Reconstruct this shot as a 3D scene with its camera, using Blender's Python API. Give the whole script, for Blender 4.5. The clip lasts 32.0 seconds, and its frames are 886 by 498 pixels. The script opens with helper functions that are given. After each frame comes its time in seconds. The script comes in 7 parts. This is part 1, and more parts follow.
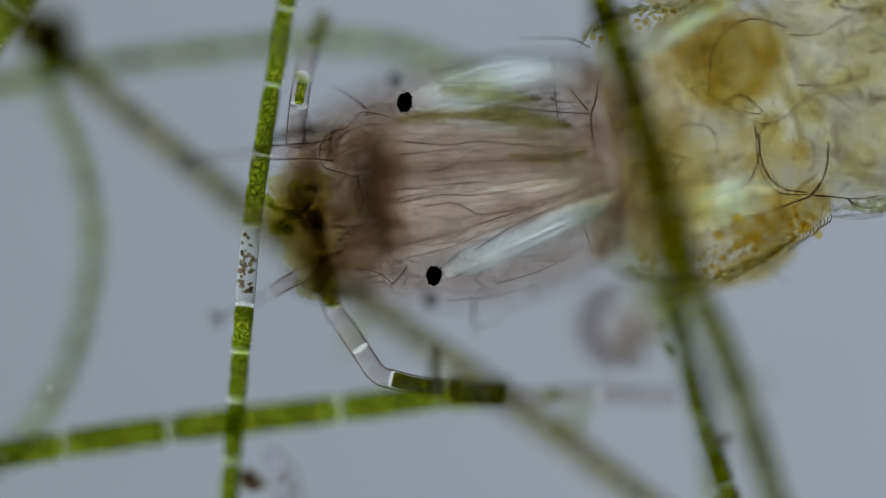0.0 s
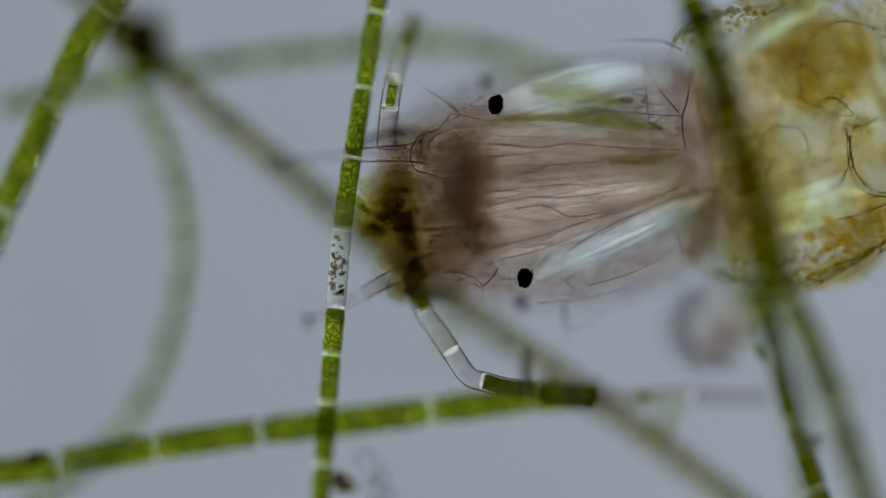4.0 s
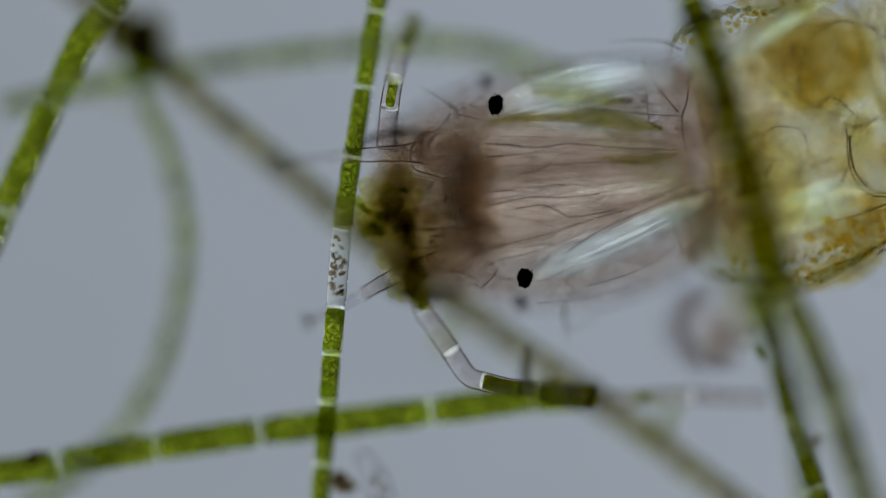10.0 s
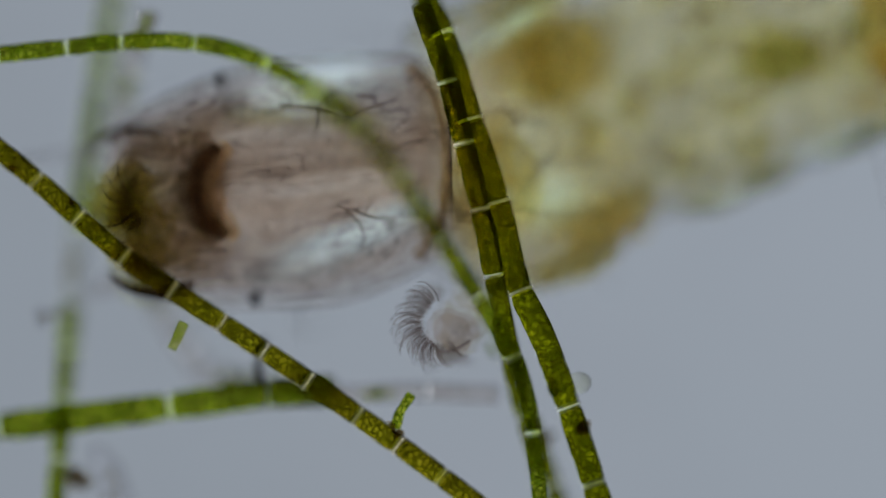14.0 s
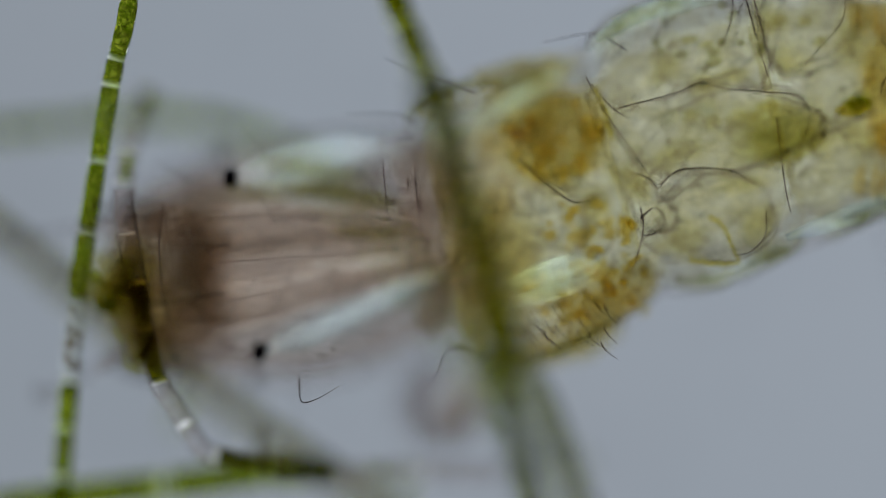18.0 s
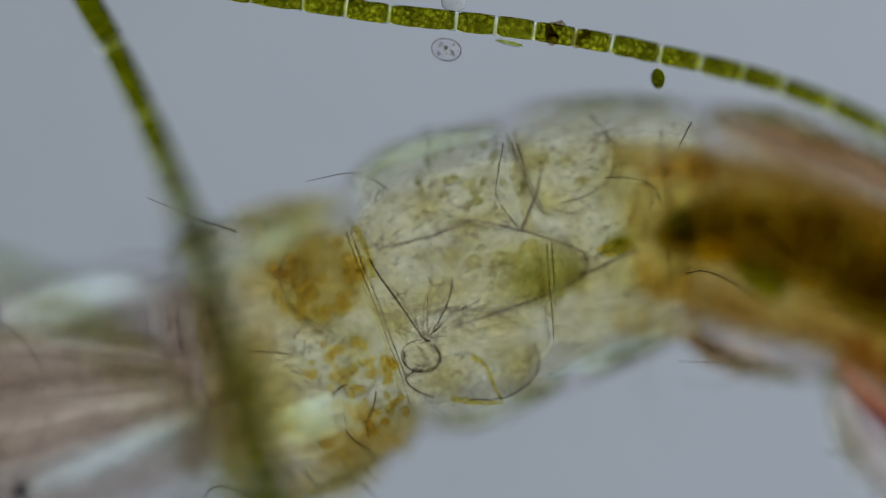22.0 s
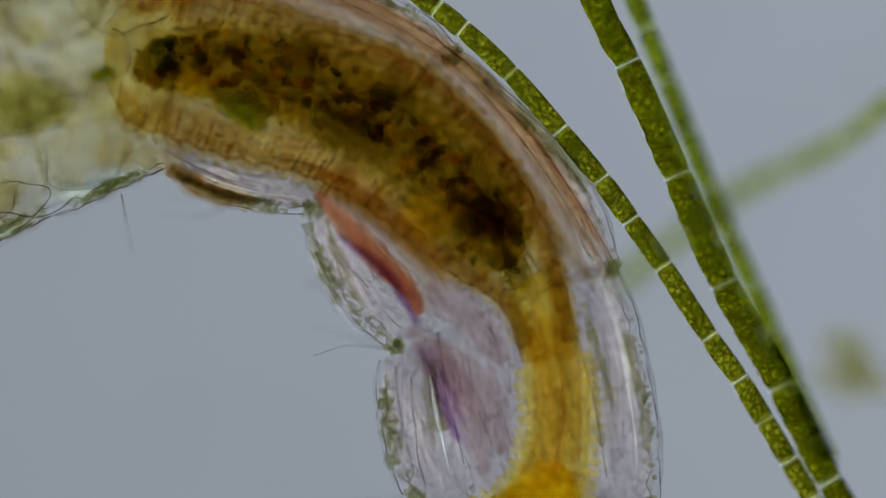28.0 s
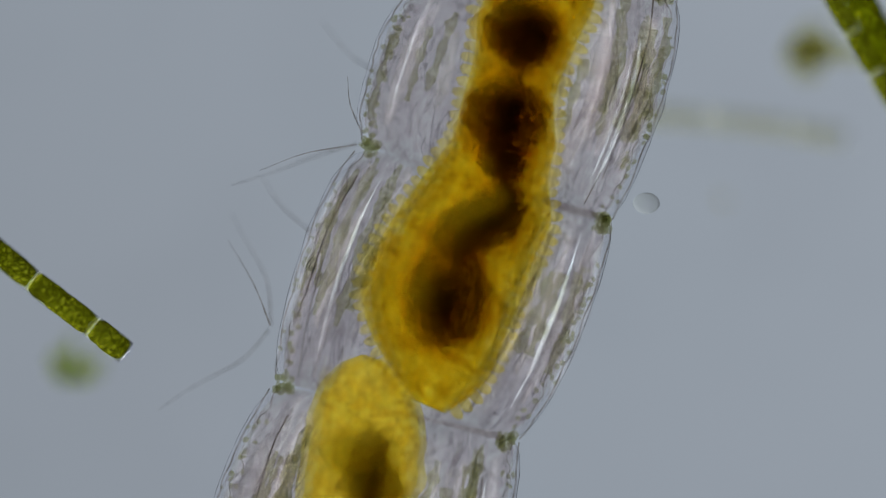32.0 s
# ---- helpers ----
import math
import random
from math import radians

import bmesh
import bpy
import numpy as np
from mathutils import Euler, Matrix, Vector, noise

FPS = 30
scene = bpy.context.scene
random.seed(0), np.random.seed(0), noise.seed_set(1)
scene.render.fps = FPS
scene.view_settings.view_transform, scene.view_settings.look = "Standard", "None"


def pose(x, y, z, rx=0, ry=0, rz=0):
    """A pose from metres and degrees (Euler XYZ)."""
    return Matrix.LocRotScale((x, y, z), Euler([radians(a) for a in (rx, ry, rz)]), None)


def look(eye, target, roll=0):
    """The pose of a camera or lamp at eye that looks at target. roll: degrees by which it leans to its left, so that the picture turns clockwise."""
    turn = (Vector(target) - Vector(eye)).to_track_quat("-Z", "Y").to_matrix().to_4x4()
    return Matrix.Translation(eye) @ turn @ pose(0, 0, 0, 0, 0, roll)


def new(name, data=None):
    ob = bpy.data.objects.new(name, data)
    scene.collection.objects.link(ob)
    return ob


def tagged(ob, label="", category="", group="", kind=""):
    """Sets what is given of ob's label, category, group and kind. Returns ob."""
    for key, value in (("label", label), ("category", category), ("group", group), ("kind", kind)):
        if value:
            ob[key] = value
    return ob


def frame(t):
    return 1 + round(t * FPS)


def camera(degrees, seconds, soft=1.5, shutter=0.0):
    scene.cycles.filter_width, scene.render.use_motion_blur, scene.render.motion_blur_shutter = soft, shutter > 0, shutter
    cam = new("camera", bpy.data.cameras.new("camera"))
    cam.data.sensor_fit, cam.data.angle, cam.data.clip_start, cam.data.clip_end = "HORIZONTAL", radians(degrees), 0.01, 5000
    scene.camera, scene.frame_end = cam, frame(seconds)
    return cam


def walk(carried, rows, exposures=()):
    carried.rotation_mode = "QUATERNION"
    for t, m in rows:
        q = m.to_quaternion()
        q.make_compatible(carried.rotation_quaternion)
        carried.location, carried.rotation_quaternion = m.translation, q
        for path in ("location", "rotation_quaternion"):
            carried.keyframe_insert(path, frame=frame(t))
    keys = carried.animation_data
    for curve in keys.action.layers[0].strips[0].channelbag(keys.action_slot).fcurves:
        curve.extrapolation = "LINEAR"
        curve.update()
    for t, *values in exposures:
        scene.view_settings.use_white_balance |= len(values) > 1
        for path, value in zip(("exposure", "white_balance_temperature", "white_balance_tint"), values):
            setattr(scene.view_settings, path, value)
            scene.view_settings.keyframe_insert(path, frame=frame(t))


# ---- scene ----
# A living midge larva among green filaments in a drop of water on a glass slide, under a transmitted-light
# microscope. The model is enlarged: one micrometre of the real place is three millimetres here.
S = 0.002                       # metres per plan unit
MID = (1600.0, 600.0)           # plan point that lies at the origin
FAR = 60.0                      # working distance of the long, nearly parallel lens


def V(x, y, z=0.0):
    """A plan point (x to the right, y down the plan, z: depth, counted downwards) in world metres."""
    return Vector(((x - MID[0]) * S, (MID[1] - y) * S, -z * S))


# ---------------------------------------------------------------- camera
cam = camera(math.degrees(2 * math.atan(784 * S / FAR)), 32.0, soft=0.8)
cam.data.dof.use_dof = True
cam.data.dof.focus_distance = FAR
cam.data.dof.aperture_fstop = cam.data.lens * 0.001 / (0.43 * FAR)
# seconds, stage position x and y, depth of the plane in focus
STAGE = [
    (0, 0, 0, 0), (1.8, 0, 0, 0), (2.0, -23, 0, 0), (2.2, -115, -3, 0), (2.4, -157, -4, 0), (2.6, -161, -4, 0),
    (3.5, -161, -4, 0), (5.5, -161, -4, 0), (6.0, -161, -4, -30), (6.5, -160, -4, -72), (7.0, -160, -4, -86),
    (7.5, -160, -5, -86), (8.0, -160, -5, -80), (8.5, -160, -4, -66), (9.0, -160, -5, -56), (9.5, -160, -5, -42),
    (10.0, -161, -4, -5), (10.5, -161, -4, 34), (11.0, -161, -4, 20), (11.2, -160, -4, 5), (11.5, -75, -1, -25),
    (11.75, -62, -3, -85), (12.0, -57, -4, -112), (12.5, -44, -3, -140), (12.8, -28, -3, -150), (13.0, 20, -3, -155),
    (13.2, 115, 1, -155), (13.5, 262, 4, -155), (13.9, 306, 4, -140), (15.2, 307, 4, -85), (15.5, 307, 4, -78),
    (16.0, 307, -12, -70), (16.5, 309, -107, -55), (17.0, 309, -137, 0), (17.5, 309, -136, 45), (18.0, 309, -135, 54),
    (18.5, 315, -135, 60), (18.75, 450, -132, 75), (19.0, 568, -129, 84), (20.0, 570, -131, 86), (20.5, 573, -273, 86),
    (21.0, 576, -389, 84), (21.5, 576, -387, 84), (22.0, 731, -382, 80), (22.5, 969, -375, 72), (22.9, 1210, -369, 60),
    (23.1, 1246, -368, 50), (23.5, 1247, -368, -18), (24.0, 1247, -368, -30), (24.3, 1248, -366, -36),
    (24.5, 1246, -332, -40), (25.2, 1258, -190, -25), (26.0, 1285, -108, -5), (26.5, 1379, -102, 0), (26.9, 1630, -95, -12),
    (27.1, 1645, -95, -22), (27.5, 1645, -95, -28), (28.0, 1645, -82, -34), (28.5, 1637, 249, -28), (28.7, 1633, 350, -20),
    (29.0, 1632, 383, -12), (29.5, 1631, 434, -12), (30.0, 1626, 537, -14), (30.5, 1625, 615, -16), (31.0, 1624, 650, -18),
    (31.5, 1621, 761, -20), (32.0, 1620, 824, -22)]
walk(cam, [(t, Matrix.Translation(V(784 + x, 441 + y, z) + Vector((0, 0, FAR)))) for t, x, y, z in STAGE])

# ---------------------------------------------------------------- light
# The condenser throws its light up through the slide: bright straight below, falling off towards the sides.
world = bpy.data.worlds.new("condenser_light")
scene.world = world
world.use_nodes = True
wn, wl = world.node_tree.nodes, world.node_tree.links
tc = wn.new("ShaderNodeTexCoord")
sep = wn.new("ShaderNodeSeparateXYZ")
ramp = wn.new("ShaderNodeValToRGB")
ramp.color_ramp.interpolation = "EASE"
ramp.color_ramp.elements[0].position, ramp.color_ramp.elements[0].color = 0.06, (0.279, 0.314, 0.362, 1)
ramp.color_ramp.elements[1].position, ramp.color_ramp.elements[1].color = 0.40, (0.02, 0.022, 0.025, 1)
half = wn.new("ShaderNodeMath")
half.operation = "MULTIPLY_ADD"
half.inputs[1].default_value, half.inputs[2].default_value = 0.5, 0.5
wl.new(tc.outputs["Generated"], sep.inputs[0])
wl.new(sep.outputs["Z"], half.inputs[0])
wl.new(half.outputs[0], ramp.inputs[0])
tilt, even = wn.new("ShaderNodeVectorMath"), wn.new("ShaderNodeMapRange")
tilt.operation, tilt.inputs[1].default_value = "DOT_PRODUCT", (2.4, 1.2, 0.0)
even.inputs["From Min"].default_value, even.inputs["From Max"].default_value = -0.7, 0.7
even.inputs["To Min"].default_value, even.inputs["To Max"].default_value = 0.32, 1.72
wl.new(tc.outputs["Generated"], tilt.inputs[0])
wl.new(tilt.outputs["Value"], even.inputs["Value"])
wl.new(even.outputs[0], wn["Background"].inputs["Strength"])
wl.new(ramp.outputs[0], wn["Background"].inputs["Color"])
# Added slanting lamp without a seen source; lifts milky tissue above the bright field.
lamp = new("slant_fill_lamp", bpy.data.lights.new("slant_fill_lamp", "SUN"))
lamp.data.energy, lamp.data.angle, lamp.data.color = 6.0, radians(20), (0.93, 0.97, 1.0)
lamp.matrix_basis = look((-6, 5, -10), (0, 0, 0))
scene.cycles.transparent_max_bounces = 64


# ---------------------------------------------------------------- materials
def tint(name, a, b, size, kind="noise", lo=0.35, hi=0.65, stretch=(1, 1, 1), scatter=0.0, white=(0.9, 0.95, 1.0),
         ior=None, fine=3.0, depth=0.25, spread=0.0, uv=False, warp=0.0, blotch=0.0):
    """Stained, see-through matter: light is tinted between a and b on its way through each surface, in a grain of that
    size (plan units), with a second, finer grain; scatter: how much of it glows milky in the added lamp's slanting
    light."""
    m = bpy.data.materials.new(name)
    m.use_nodes = True
    n, l = m.node_tree.nodes, m.node_tree.links
    n.clear()
    out = n.new("ShaderNodeOutputMaterial")
    co, info, add, mp = n.new("ShaderNodeTexCoord"), n.new("ShaderNodeObjectInfo"), n.new("ShaderNodeVectorMath"), n.new("ShaderNodeMapping")
    mul = n.new("ShaderNodeMath")
    mul.operation, mul.inputs[1].default_value = "MULTIPLY", 37.0
    l.new(info.outputs["Random"], mul.inputs[0])
    l.new(co.outputs["UV" if uv else "Object"], mp.inputs["Vector"])
    mp.inputs["Scale"].default_value = stretch
    l.new(mp.outputs[0], add.inputs[0])
    l.new(mul.outputs[0], add.inputs[1])
    if warp:
        bend, off = n.new("ShaderNodeTexNoise"), n.new("ShaderNodeVectorMath")
        bend.inputs["Scale"].default_value = 0.8 / (size * S)
        l.new(add.outputs[0], bend.inputs["Vector"])
        off.operation = "MULTIPLY_ADD"
        off.inputs[1].default_value = (warp * size * S,) * 3
        l.new(bend.outputs["Color"], off.inputs[0])
        l.new(add.outputs[0], off.inputs[2])
        add = off
    if kind == "membrane":
        tex = n.new("ShaderNodeTexVoronoi")
        tex.feature = "DISTANCE_TO_EDGE"
        value = tex.outputs["Distance"]
    elif kind == "cells":
        tex = n.new("ShaderNodeTexVoronoi")
        value = tex.outputs["Distance"]
    else:
        tex = n.new("ShaderNodeTexNoise")
        tex.inputs["Detail"].default_value = 3.0
        value = tex.outputs[0]
    tex.inputs["Scale"].default_value = 1.0 / (size * S)
    l.new(add.outputs[0], tex.inputs["Vector"])
    cr = n.new("ShaderNodeValToRGB")
    cr.color_ramp.elements[0].position, cr.color_ramp.elements[0].color = lo, (*a, 1)
    cr.color_ramp.elements[1].position, cr.color_ramp.elements[1].color = hi, (*b, 1)
    l.new(value, cr.inputs[0])
    grain = n.new("ShaderNodeTexNoise")
    grain.inputs["Scale"].default_value, grain.inputs["Detail"].default_value = fine / (size * S), 2.0
    l.new(add.outputs[0], grain.inputs["Vector"])
    rng = n.new("ShaderNodeMapRange")
    rng.inputs["From Min"].default_value, rng.inputs["From Max"].default_value = 0.3, 0.52
    rng.inputs["To Min"].default_value, rng.inputs["To Max"].default_value = 1 - depth, 1.0
    l.new(grain.outputs[0], rng.inputs["Value"])
    mix = n.new("ShaderNodeMix")
    mix.data_type, mix.blend_type = "RGBA", "MULTIPLY"
    mix.inputs[0].default_value = 1.0
    l.new(cr.outputs[0], mix.inputs[6])
    l.new(rng.outputs[0], mix.inputs[7])
    colour = mix.outputs[2]
    if blotch:
        big, br, bx = n.new("ShaderNodeTexNoise"), n.new("ShaderNodeMapRange"), n.new("ShaderNodeMix")
        big.inputs["Scale"].default_value, big.inputs["Detail"].default_value = 0.3 / (size * S), 3.0
        l.new(add.outputs[0], big.inputs["Vector"])
        br.inputs["From Min"].default_value, br.inputs["From Max"].default_value = 0.36, 0.58
        br.inputs["To Min"].default_value, br.inputs["To Max"].default_value = 1 - blotch, 1.0
        l.new(big.outputs[0], br.inputs["Value"])
        bx.data_type, bx.blend_type = "RGBA", "MULTIPLY"
        bx.inputs[0].default_value = 1.0
        l.new(colour, bx.inputs[6])
        l.new(br.outputs[0], bx.inputs[7])
        colour = bx.outputs[2]
    if spread:
        vary = n.new("ShaderNodeHueSaturation")
        sp = n.new("ShaderNodeMapRange")
        sp.inputs["To Min"].default_value, sp.inputs["To Max"].default_value = 1 - spread, 1 + spread * 0.4
        l.new(info.outputs["Random"], sp.inputs["Value"])
        l.new(sp.outputs[0], vary.inputs["Value"])
        l.new(colour, vary.inputs["Color"])
        colour = vary.outputs[0]
    if ior:
        sh = n.new("ShaderNodeBsdfRefraction")
        sh.inputs["IOR"].default_value, sh.inputs["Roughness"].default_value = ior, 0.0
    else:
        sh = n.new("ShaderNodeBsdfTransparent")
    l.new(colour, sh.inputs["Color"])
    last = sh.outputs[0]
    if scatter:
        tr, ms = n.new("ShaderNodeBsdfTranslucent"), n.new("ShaderNodeMixShader")
        tr.inputs["Color"].default_value = (*white, 1)
        fac = n.new("ShaderNodeMapRange")
        fac.inputs["From Min"].default_value, fac.inputs["From Max"].default_value = 0.3, 0.7
        fac.inputs["To Min"].default_value, fac.inputs["To Max"].default_value = scatter * 0.4, scatter
        l.new(value, fac.inputs["Value"])
        l.new(fac.outputs[0], ms.inputs[0])
        l.new(last, ms.inputs[1])
        l.new(tr.outputs[0], ms.inputs[2])
        last = ms.outputs[0]
    l.new(last, out.inputs["Surface"])
    return m


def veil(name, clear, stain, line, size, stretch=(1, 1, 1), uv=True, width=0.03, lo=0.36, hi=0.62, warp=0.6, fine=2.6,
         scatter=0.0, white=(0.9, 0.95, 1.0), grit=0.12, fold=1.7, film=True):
    """A film of tissue: clear patches run into stained ones, with thin dark creases where the film folds, fainter
    creases between them and a fine grit; size in plan units, stretched along the fibres. film: its tint fades to clear
    at its rims."""
    m = bpy.data.materials.new(name)
    m.use_nodes = True
    n, l = m.node_tree.nodes, m.node_tree.links
    n.clear()
    out = n.new("ShaderNodeOutputMaterial")
    co, info, mp, at = n.new("ShaderNodeTexCoord"), n.new("ShaderNodeObjectInfo"), n.new("ShaderNodeMapping"), n.new("ShaderNodeVectorMath")
    far = n.new("ShaderNodeMath")
    far.operation, far.inputs[1].default_value = "MULTIPLY", 37.0
    l.new(info.outputs["Random"], far.inputs[0])
    bend, off = n.new("ShaderNodeTexNoise"), n.new("ShaderNodeVectorMath")
    l.new(co.outputs["UV" if uv else "Object"], at.inputs[0])
    l.new(far.outputs[0], at.inputs[1])
    bend.inputs["Scale"].default_value, bend.inputs["Detail"].default_value = 0.35 / (size * S), 1.0
    l.new(at.outputs[0], bend.inputs["Vector"])
    off.operation = "MULTIPLY_ADD"
    off.inputs[1].default_value = (warp * size * S,) * 3
    l.new(bend.outputs["Color"], off.inputs[0])
    l.new(at.outputs[0], off.inputs[2])
    mp.inputs["Scale"].default_value = stretch
    l.new(off.outputs[0], mp.inputs["Vector"])

    def cloud(scale, detail, shift):
        tex, mv = n.new("ShaderNodeTexNoise"), n.new("ShaderNodeVectorMath")
        mv.inputs[1].default_value = (shift, -shift, shift * 0.7)
        l.new(mp.outputs[0], mv.inputs[0])
        tex.inputs["Scale"].default_value, tex.inputs["Detail"].default_value = scale / (size * S), detail
        l.new(mv.outputs[0], tex.inputs["Vector"])
        return tex.outputs[0]

    def crease(value, w, most):
        sub, ab, mr = n.new("ShaderNodeMath"), n.new("ShaderNodeMath"), n.new("ShaderNodeMapRange")
        sub.operation, sub.inputs[1].default_value, ab.operation = "SUBTRACT", 0.5, "ABSOLUTE"
        mr.interpolation_type = "SMOOTHSTEP"
        mr.inputs["From Max"].default_value = w
        mr.inputs["To Min"].default_value, mr.inputs["To Max"].default_value = most, 0.0
        l.new(value, sub.inputs[0])
        l.new(sub.outputs[0], ab.inputs[0])
        l.new(ab.outputs[0], mr.inputs["Value"])
        return mr.outputs[0]

    def stack(below, factor, colour):
        mix = n.new("ShaderNodeMix")
        mix.data_type, mix.blend_type = "RGBA", "MULTIPLY"
        l.new(factor, mix.inputs[0])
        l.new(below, mix.inputs[6])
        mix.inputs[7].default_value = (*colour, 1)
        return mix.outputs[2]

    tone = cloud(0.8, 4.0, 0.0)
    cr = n.new("ShaderNodeValToRGB")
    cr.color_ramp.elements[0].position, cr.color_ramp.elements[0].color = lo, (*stain, 1)
    cr.color_ramp.elements[1].position, cr.color_ramp.elements[1].color = hi, (*clear, 1)
    l.new(tone, cr.inputs[0])
    colour = stack(cr.outputs[0], crease(cloud(fold * 0.6, 2.0, 5.3), width, 1.0), line)
    colour = stack(colour, crease(cloud(fold * fine * 0.6, 1.0, 9.1), width * 1.3, 0.55), line)
    speck = n.new("ShaderNodeMapRange")
    speck.inputs["From Min"].default_value, speck.inputs["From Max"].default_value = 0.42, 0.28
    speck.inputs["To Max"].default_value = grit * 2
    l.new(cloud(fine * 3.0, 1.0, 2.2), speck.inputs["Value"])
    colour = stack(colour, speck.outputs[0], line)
    sh = n.new("ShaderNodeBsdfTransparent")
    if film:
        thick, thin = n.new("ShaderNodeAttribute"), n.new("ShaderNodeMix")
        thick.attribute_name, thin.data_type = "tint_share", "RGBA"
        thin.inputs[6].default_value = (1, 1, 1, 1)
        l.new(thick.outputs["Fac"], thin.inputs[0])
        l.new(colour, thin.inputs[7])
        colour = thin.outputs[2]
    l.new(colour, sh.inputs["Color"])
    last = sh.outputs[0]
    if scatter:
        tr, ms, fac = n.new("ShaderNodeBsdfTranslucent"), n.new("ShaderNodeMixShader"), n.new("ShaderNodeMapRange")
        tr.inputs["Color"].default_value = (*white, 1)
        fac.inputs["From Min"].default_value, fac.inputs["From Max"].default_value = 0.34, 0.66
        fac.inputs["To Min"].default_value, fac.inputs["To Max"].default_value = scatter * 0.3, scatter
        l.new(tone, fac.inputs["Value"])
        amount = fac.outputs[0]
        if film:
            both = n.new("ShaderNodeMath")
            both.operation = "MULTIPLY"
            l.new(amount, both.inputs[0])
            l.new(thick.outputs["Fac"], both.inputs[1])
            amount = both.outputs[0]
        l.new(amount, ms.inputs[0])
        l.new(last, ms.inputs[1])
        l.new(tr.outputs[0], ms.inputs[2])
        last = ms.outputs[0]
    l.new(last, out.inputs["Surface"])
    return m


def dark(name, a, rough=0.5):
    """Opaque pigment or horn."""
    m = bpy.data.materials.new(name)
    m.use_nodes = True
    b = m.node_tree.nodes["Principled BSDF"]
    n, l = m.node_tree.nodes, m.node_tree.links
    tex, cr = n.new("ShaderNodeTexNoise"), n.new("ShaderNodeValToRGB")
    tex.inputs["Scale"].default_value = 1 / (6 * S)
    cr.color_ramp.elements[0].color = (*[c * 0.5 for c in a], 1)
    cr.color_ramp.elements[1].color = (*a, 1)
    l.new(tex.outputs[0], cr.inputs[0])
    l.new(cr.outputs[0], b.inputs["Base Color"])
    b.inputs["Roughness"].default_value = rough
    b.inputs["Specular IOR Level"].default_value = 0.3 * (1 - rough)
    return m


WALL = tint("cell_wall", (0.96, 0.97, 0.93), (0.99, 0.99, 0.97), 30, ior=1.05, depth=0.03)
WALL_BROWN = tint("brown_cell_wall", (0.92, 0.83, 0.70), (0.97, 0.92, 0.84), 40, ior=1.05, depth=0.06)
WALL_EMPTY = tint("empty_cell_wall", (0.90, 0.86, 0.84), (0.97, 0.95, 0.94), 24, ior=1.03, depth=0.06)
GREEN = tint("chloroplast", (0.42, 0.56, 0.03), (1.0, 1.0, 0.34), 12, "membrane", 0.0, 0.24, depth=0.36, warp=1.3, blotch=0.34, fine=2.0)
GREEN_DEEP = tint("dense_chloroplast", (0.32, 0.36, 0.015), (0.90, 0.88, 0.12), 12, "membrane", 0.0, 0.30, depth=0.36, warp=0.8, blotch=0.3, fine=2.0)
GREEN_OLIVE = tint("olive_chloroplast", (0.40, 0.42, 0.02), (1.0, 0.98, 0.24), 12, "membrane", 0.0, 0.28, depth=0.38, warp=0.8, blotch=0.3, fine=2.0)
GREEN_PALE = tint("pale_chloroplast", (0.90, 0.92, 0.55), (0.68, 0.76, 0.18), 18, "noise", depth=0.2)
SEPTUM = tint("cross_wall", (0.9, 0.93, 0.95), (0.98, 0.98, 0.98), 6, scatter=0.8, depth=0.05)
CUTICLE = tint("clear_cuticle", (0.955, 0.95, 0.96), (0.995, 0.99, 0.995), 36, ior=1.010, depth=0.05)
CUTICLE_FINE = tint("finest_clear_cuticle", (0.965, 0.96, 0.955), (0.995, 0.99, 0.985), 36, ior=1.006, depth=0.03)
HEAD_SKIN = tint("head_capsule_cuticle", (0.965, 0.945, 0.93), (0.995, 0.985, 0.978), 50, ior=1.015, depth=0.03)
HEAD_FILL = tint("brownish_head_tissue", (0.97, 0.95, 0.92), (1.0, 0.995, 0.985), 40, stretch=(0.3, 1, 1), depth=0.02)
PHARYNX = tint("dark_gullet", (0.88, 0.865, 0.85), (0.95, 0.935, 0.92), 20, depth=0.06)
MILK = tint("pale_blue_tissue", (0.92, 0.95, 0.96), (0.99, 0.995, 0.99), 10, stretch=(0.10, 1, 1), scatter=0.25, white=(0.84, 0.94, 1.0), depth=0.06, uv=True, warp=0.5)
LINE = tint("dark_fibre", (0.50, 0.45, 0.42), (0.78, 0.73, 0.69), 30, depth=0.15)
FAINT = tint("faint_fibre", (0.72, 0.69, 0.66), (0.90, 0.88, 0.86), 30, depth=0.15)
GUT_FOLD = tint("brownish_gut_fold", (0.86, 0.75, 0.54), (0.95, 0.87, 0.70), 14, depth=0.08)
MUSH = tint("olive_mush", (0.94, 0.93, 0.70), (0.99, 0.985, 0.88), 16, lo=0.34, hi=0.64, depth=0.10)
HAIR = tint("brown_hair", (0.30, 0.24, 0.19), (0.55, 0.46, 0.38), 30, depth=0.1)
YOLK = tint("yellowish_body_tissue", (0.92, 0.90, 0.85), (1.0, 1.0, 0.99), 120, "membrane", 0.0, 0.02, depth=0.02, fine=9, warp=1.2)
MOTTLE = tint("mottled_body_tissue", (0.98, 0.97, 0.88), (1.0, 1.0, 0.99), 60, lo=0.32, hi=0.55, depth=0.02, fine=4, warp=0.8)
STREAK = tint("streaky_pale_tissue", (0.88, 0.855, 0.84), (1.0, 1.0, 0.985), 10, lo=0.32, hi=0.5, stretch=(0.10, 1, 1), depth=0.04, uv=True, warp=0.5)
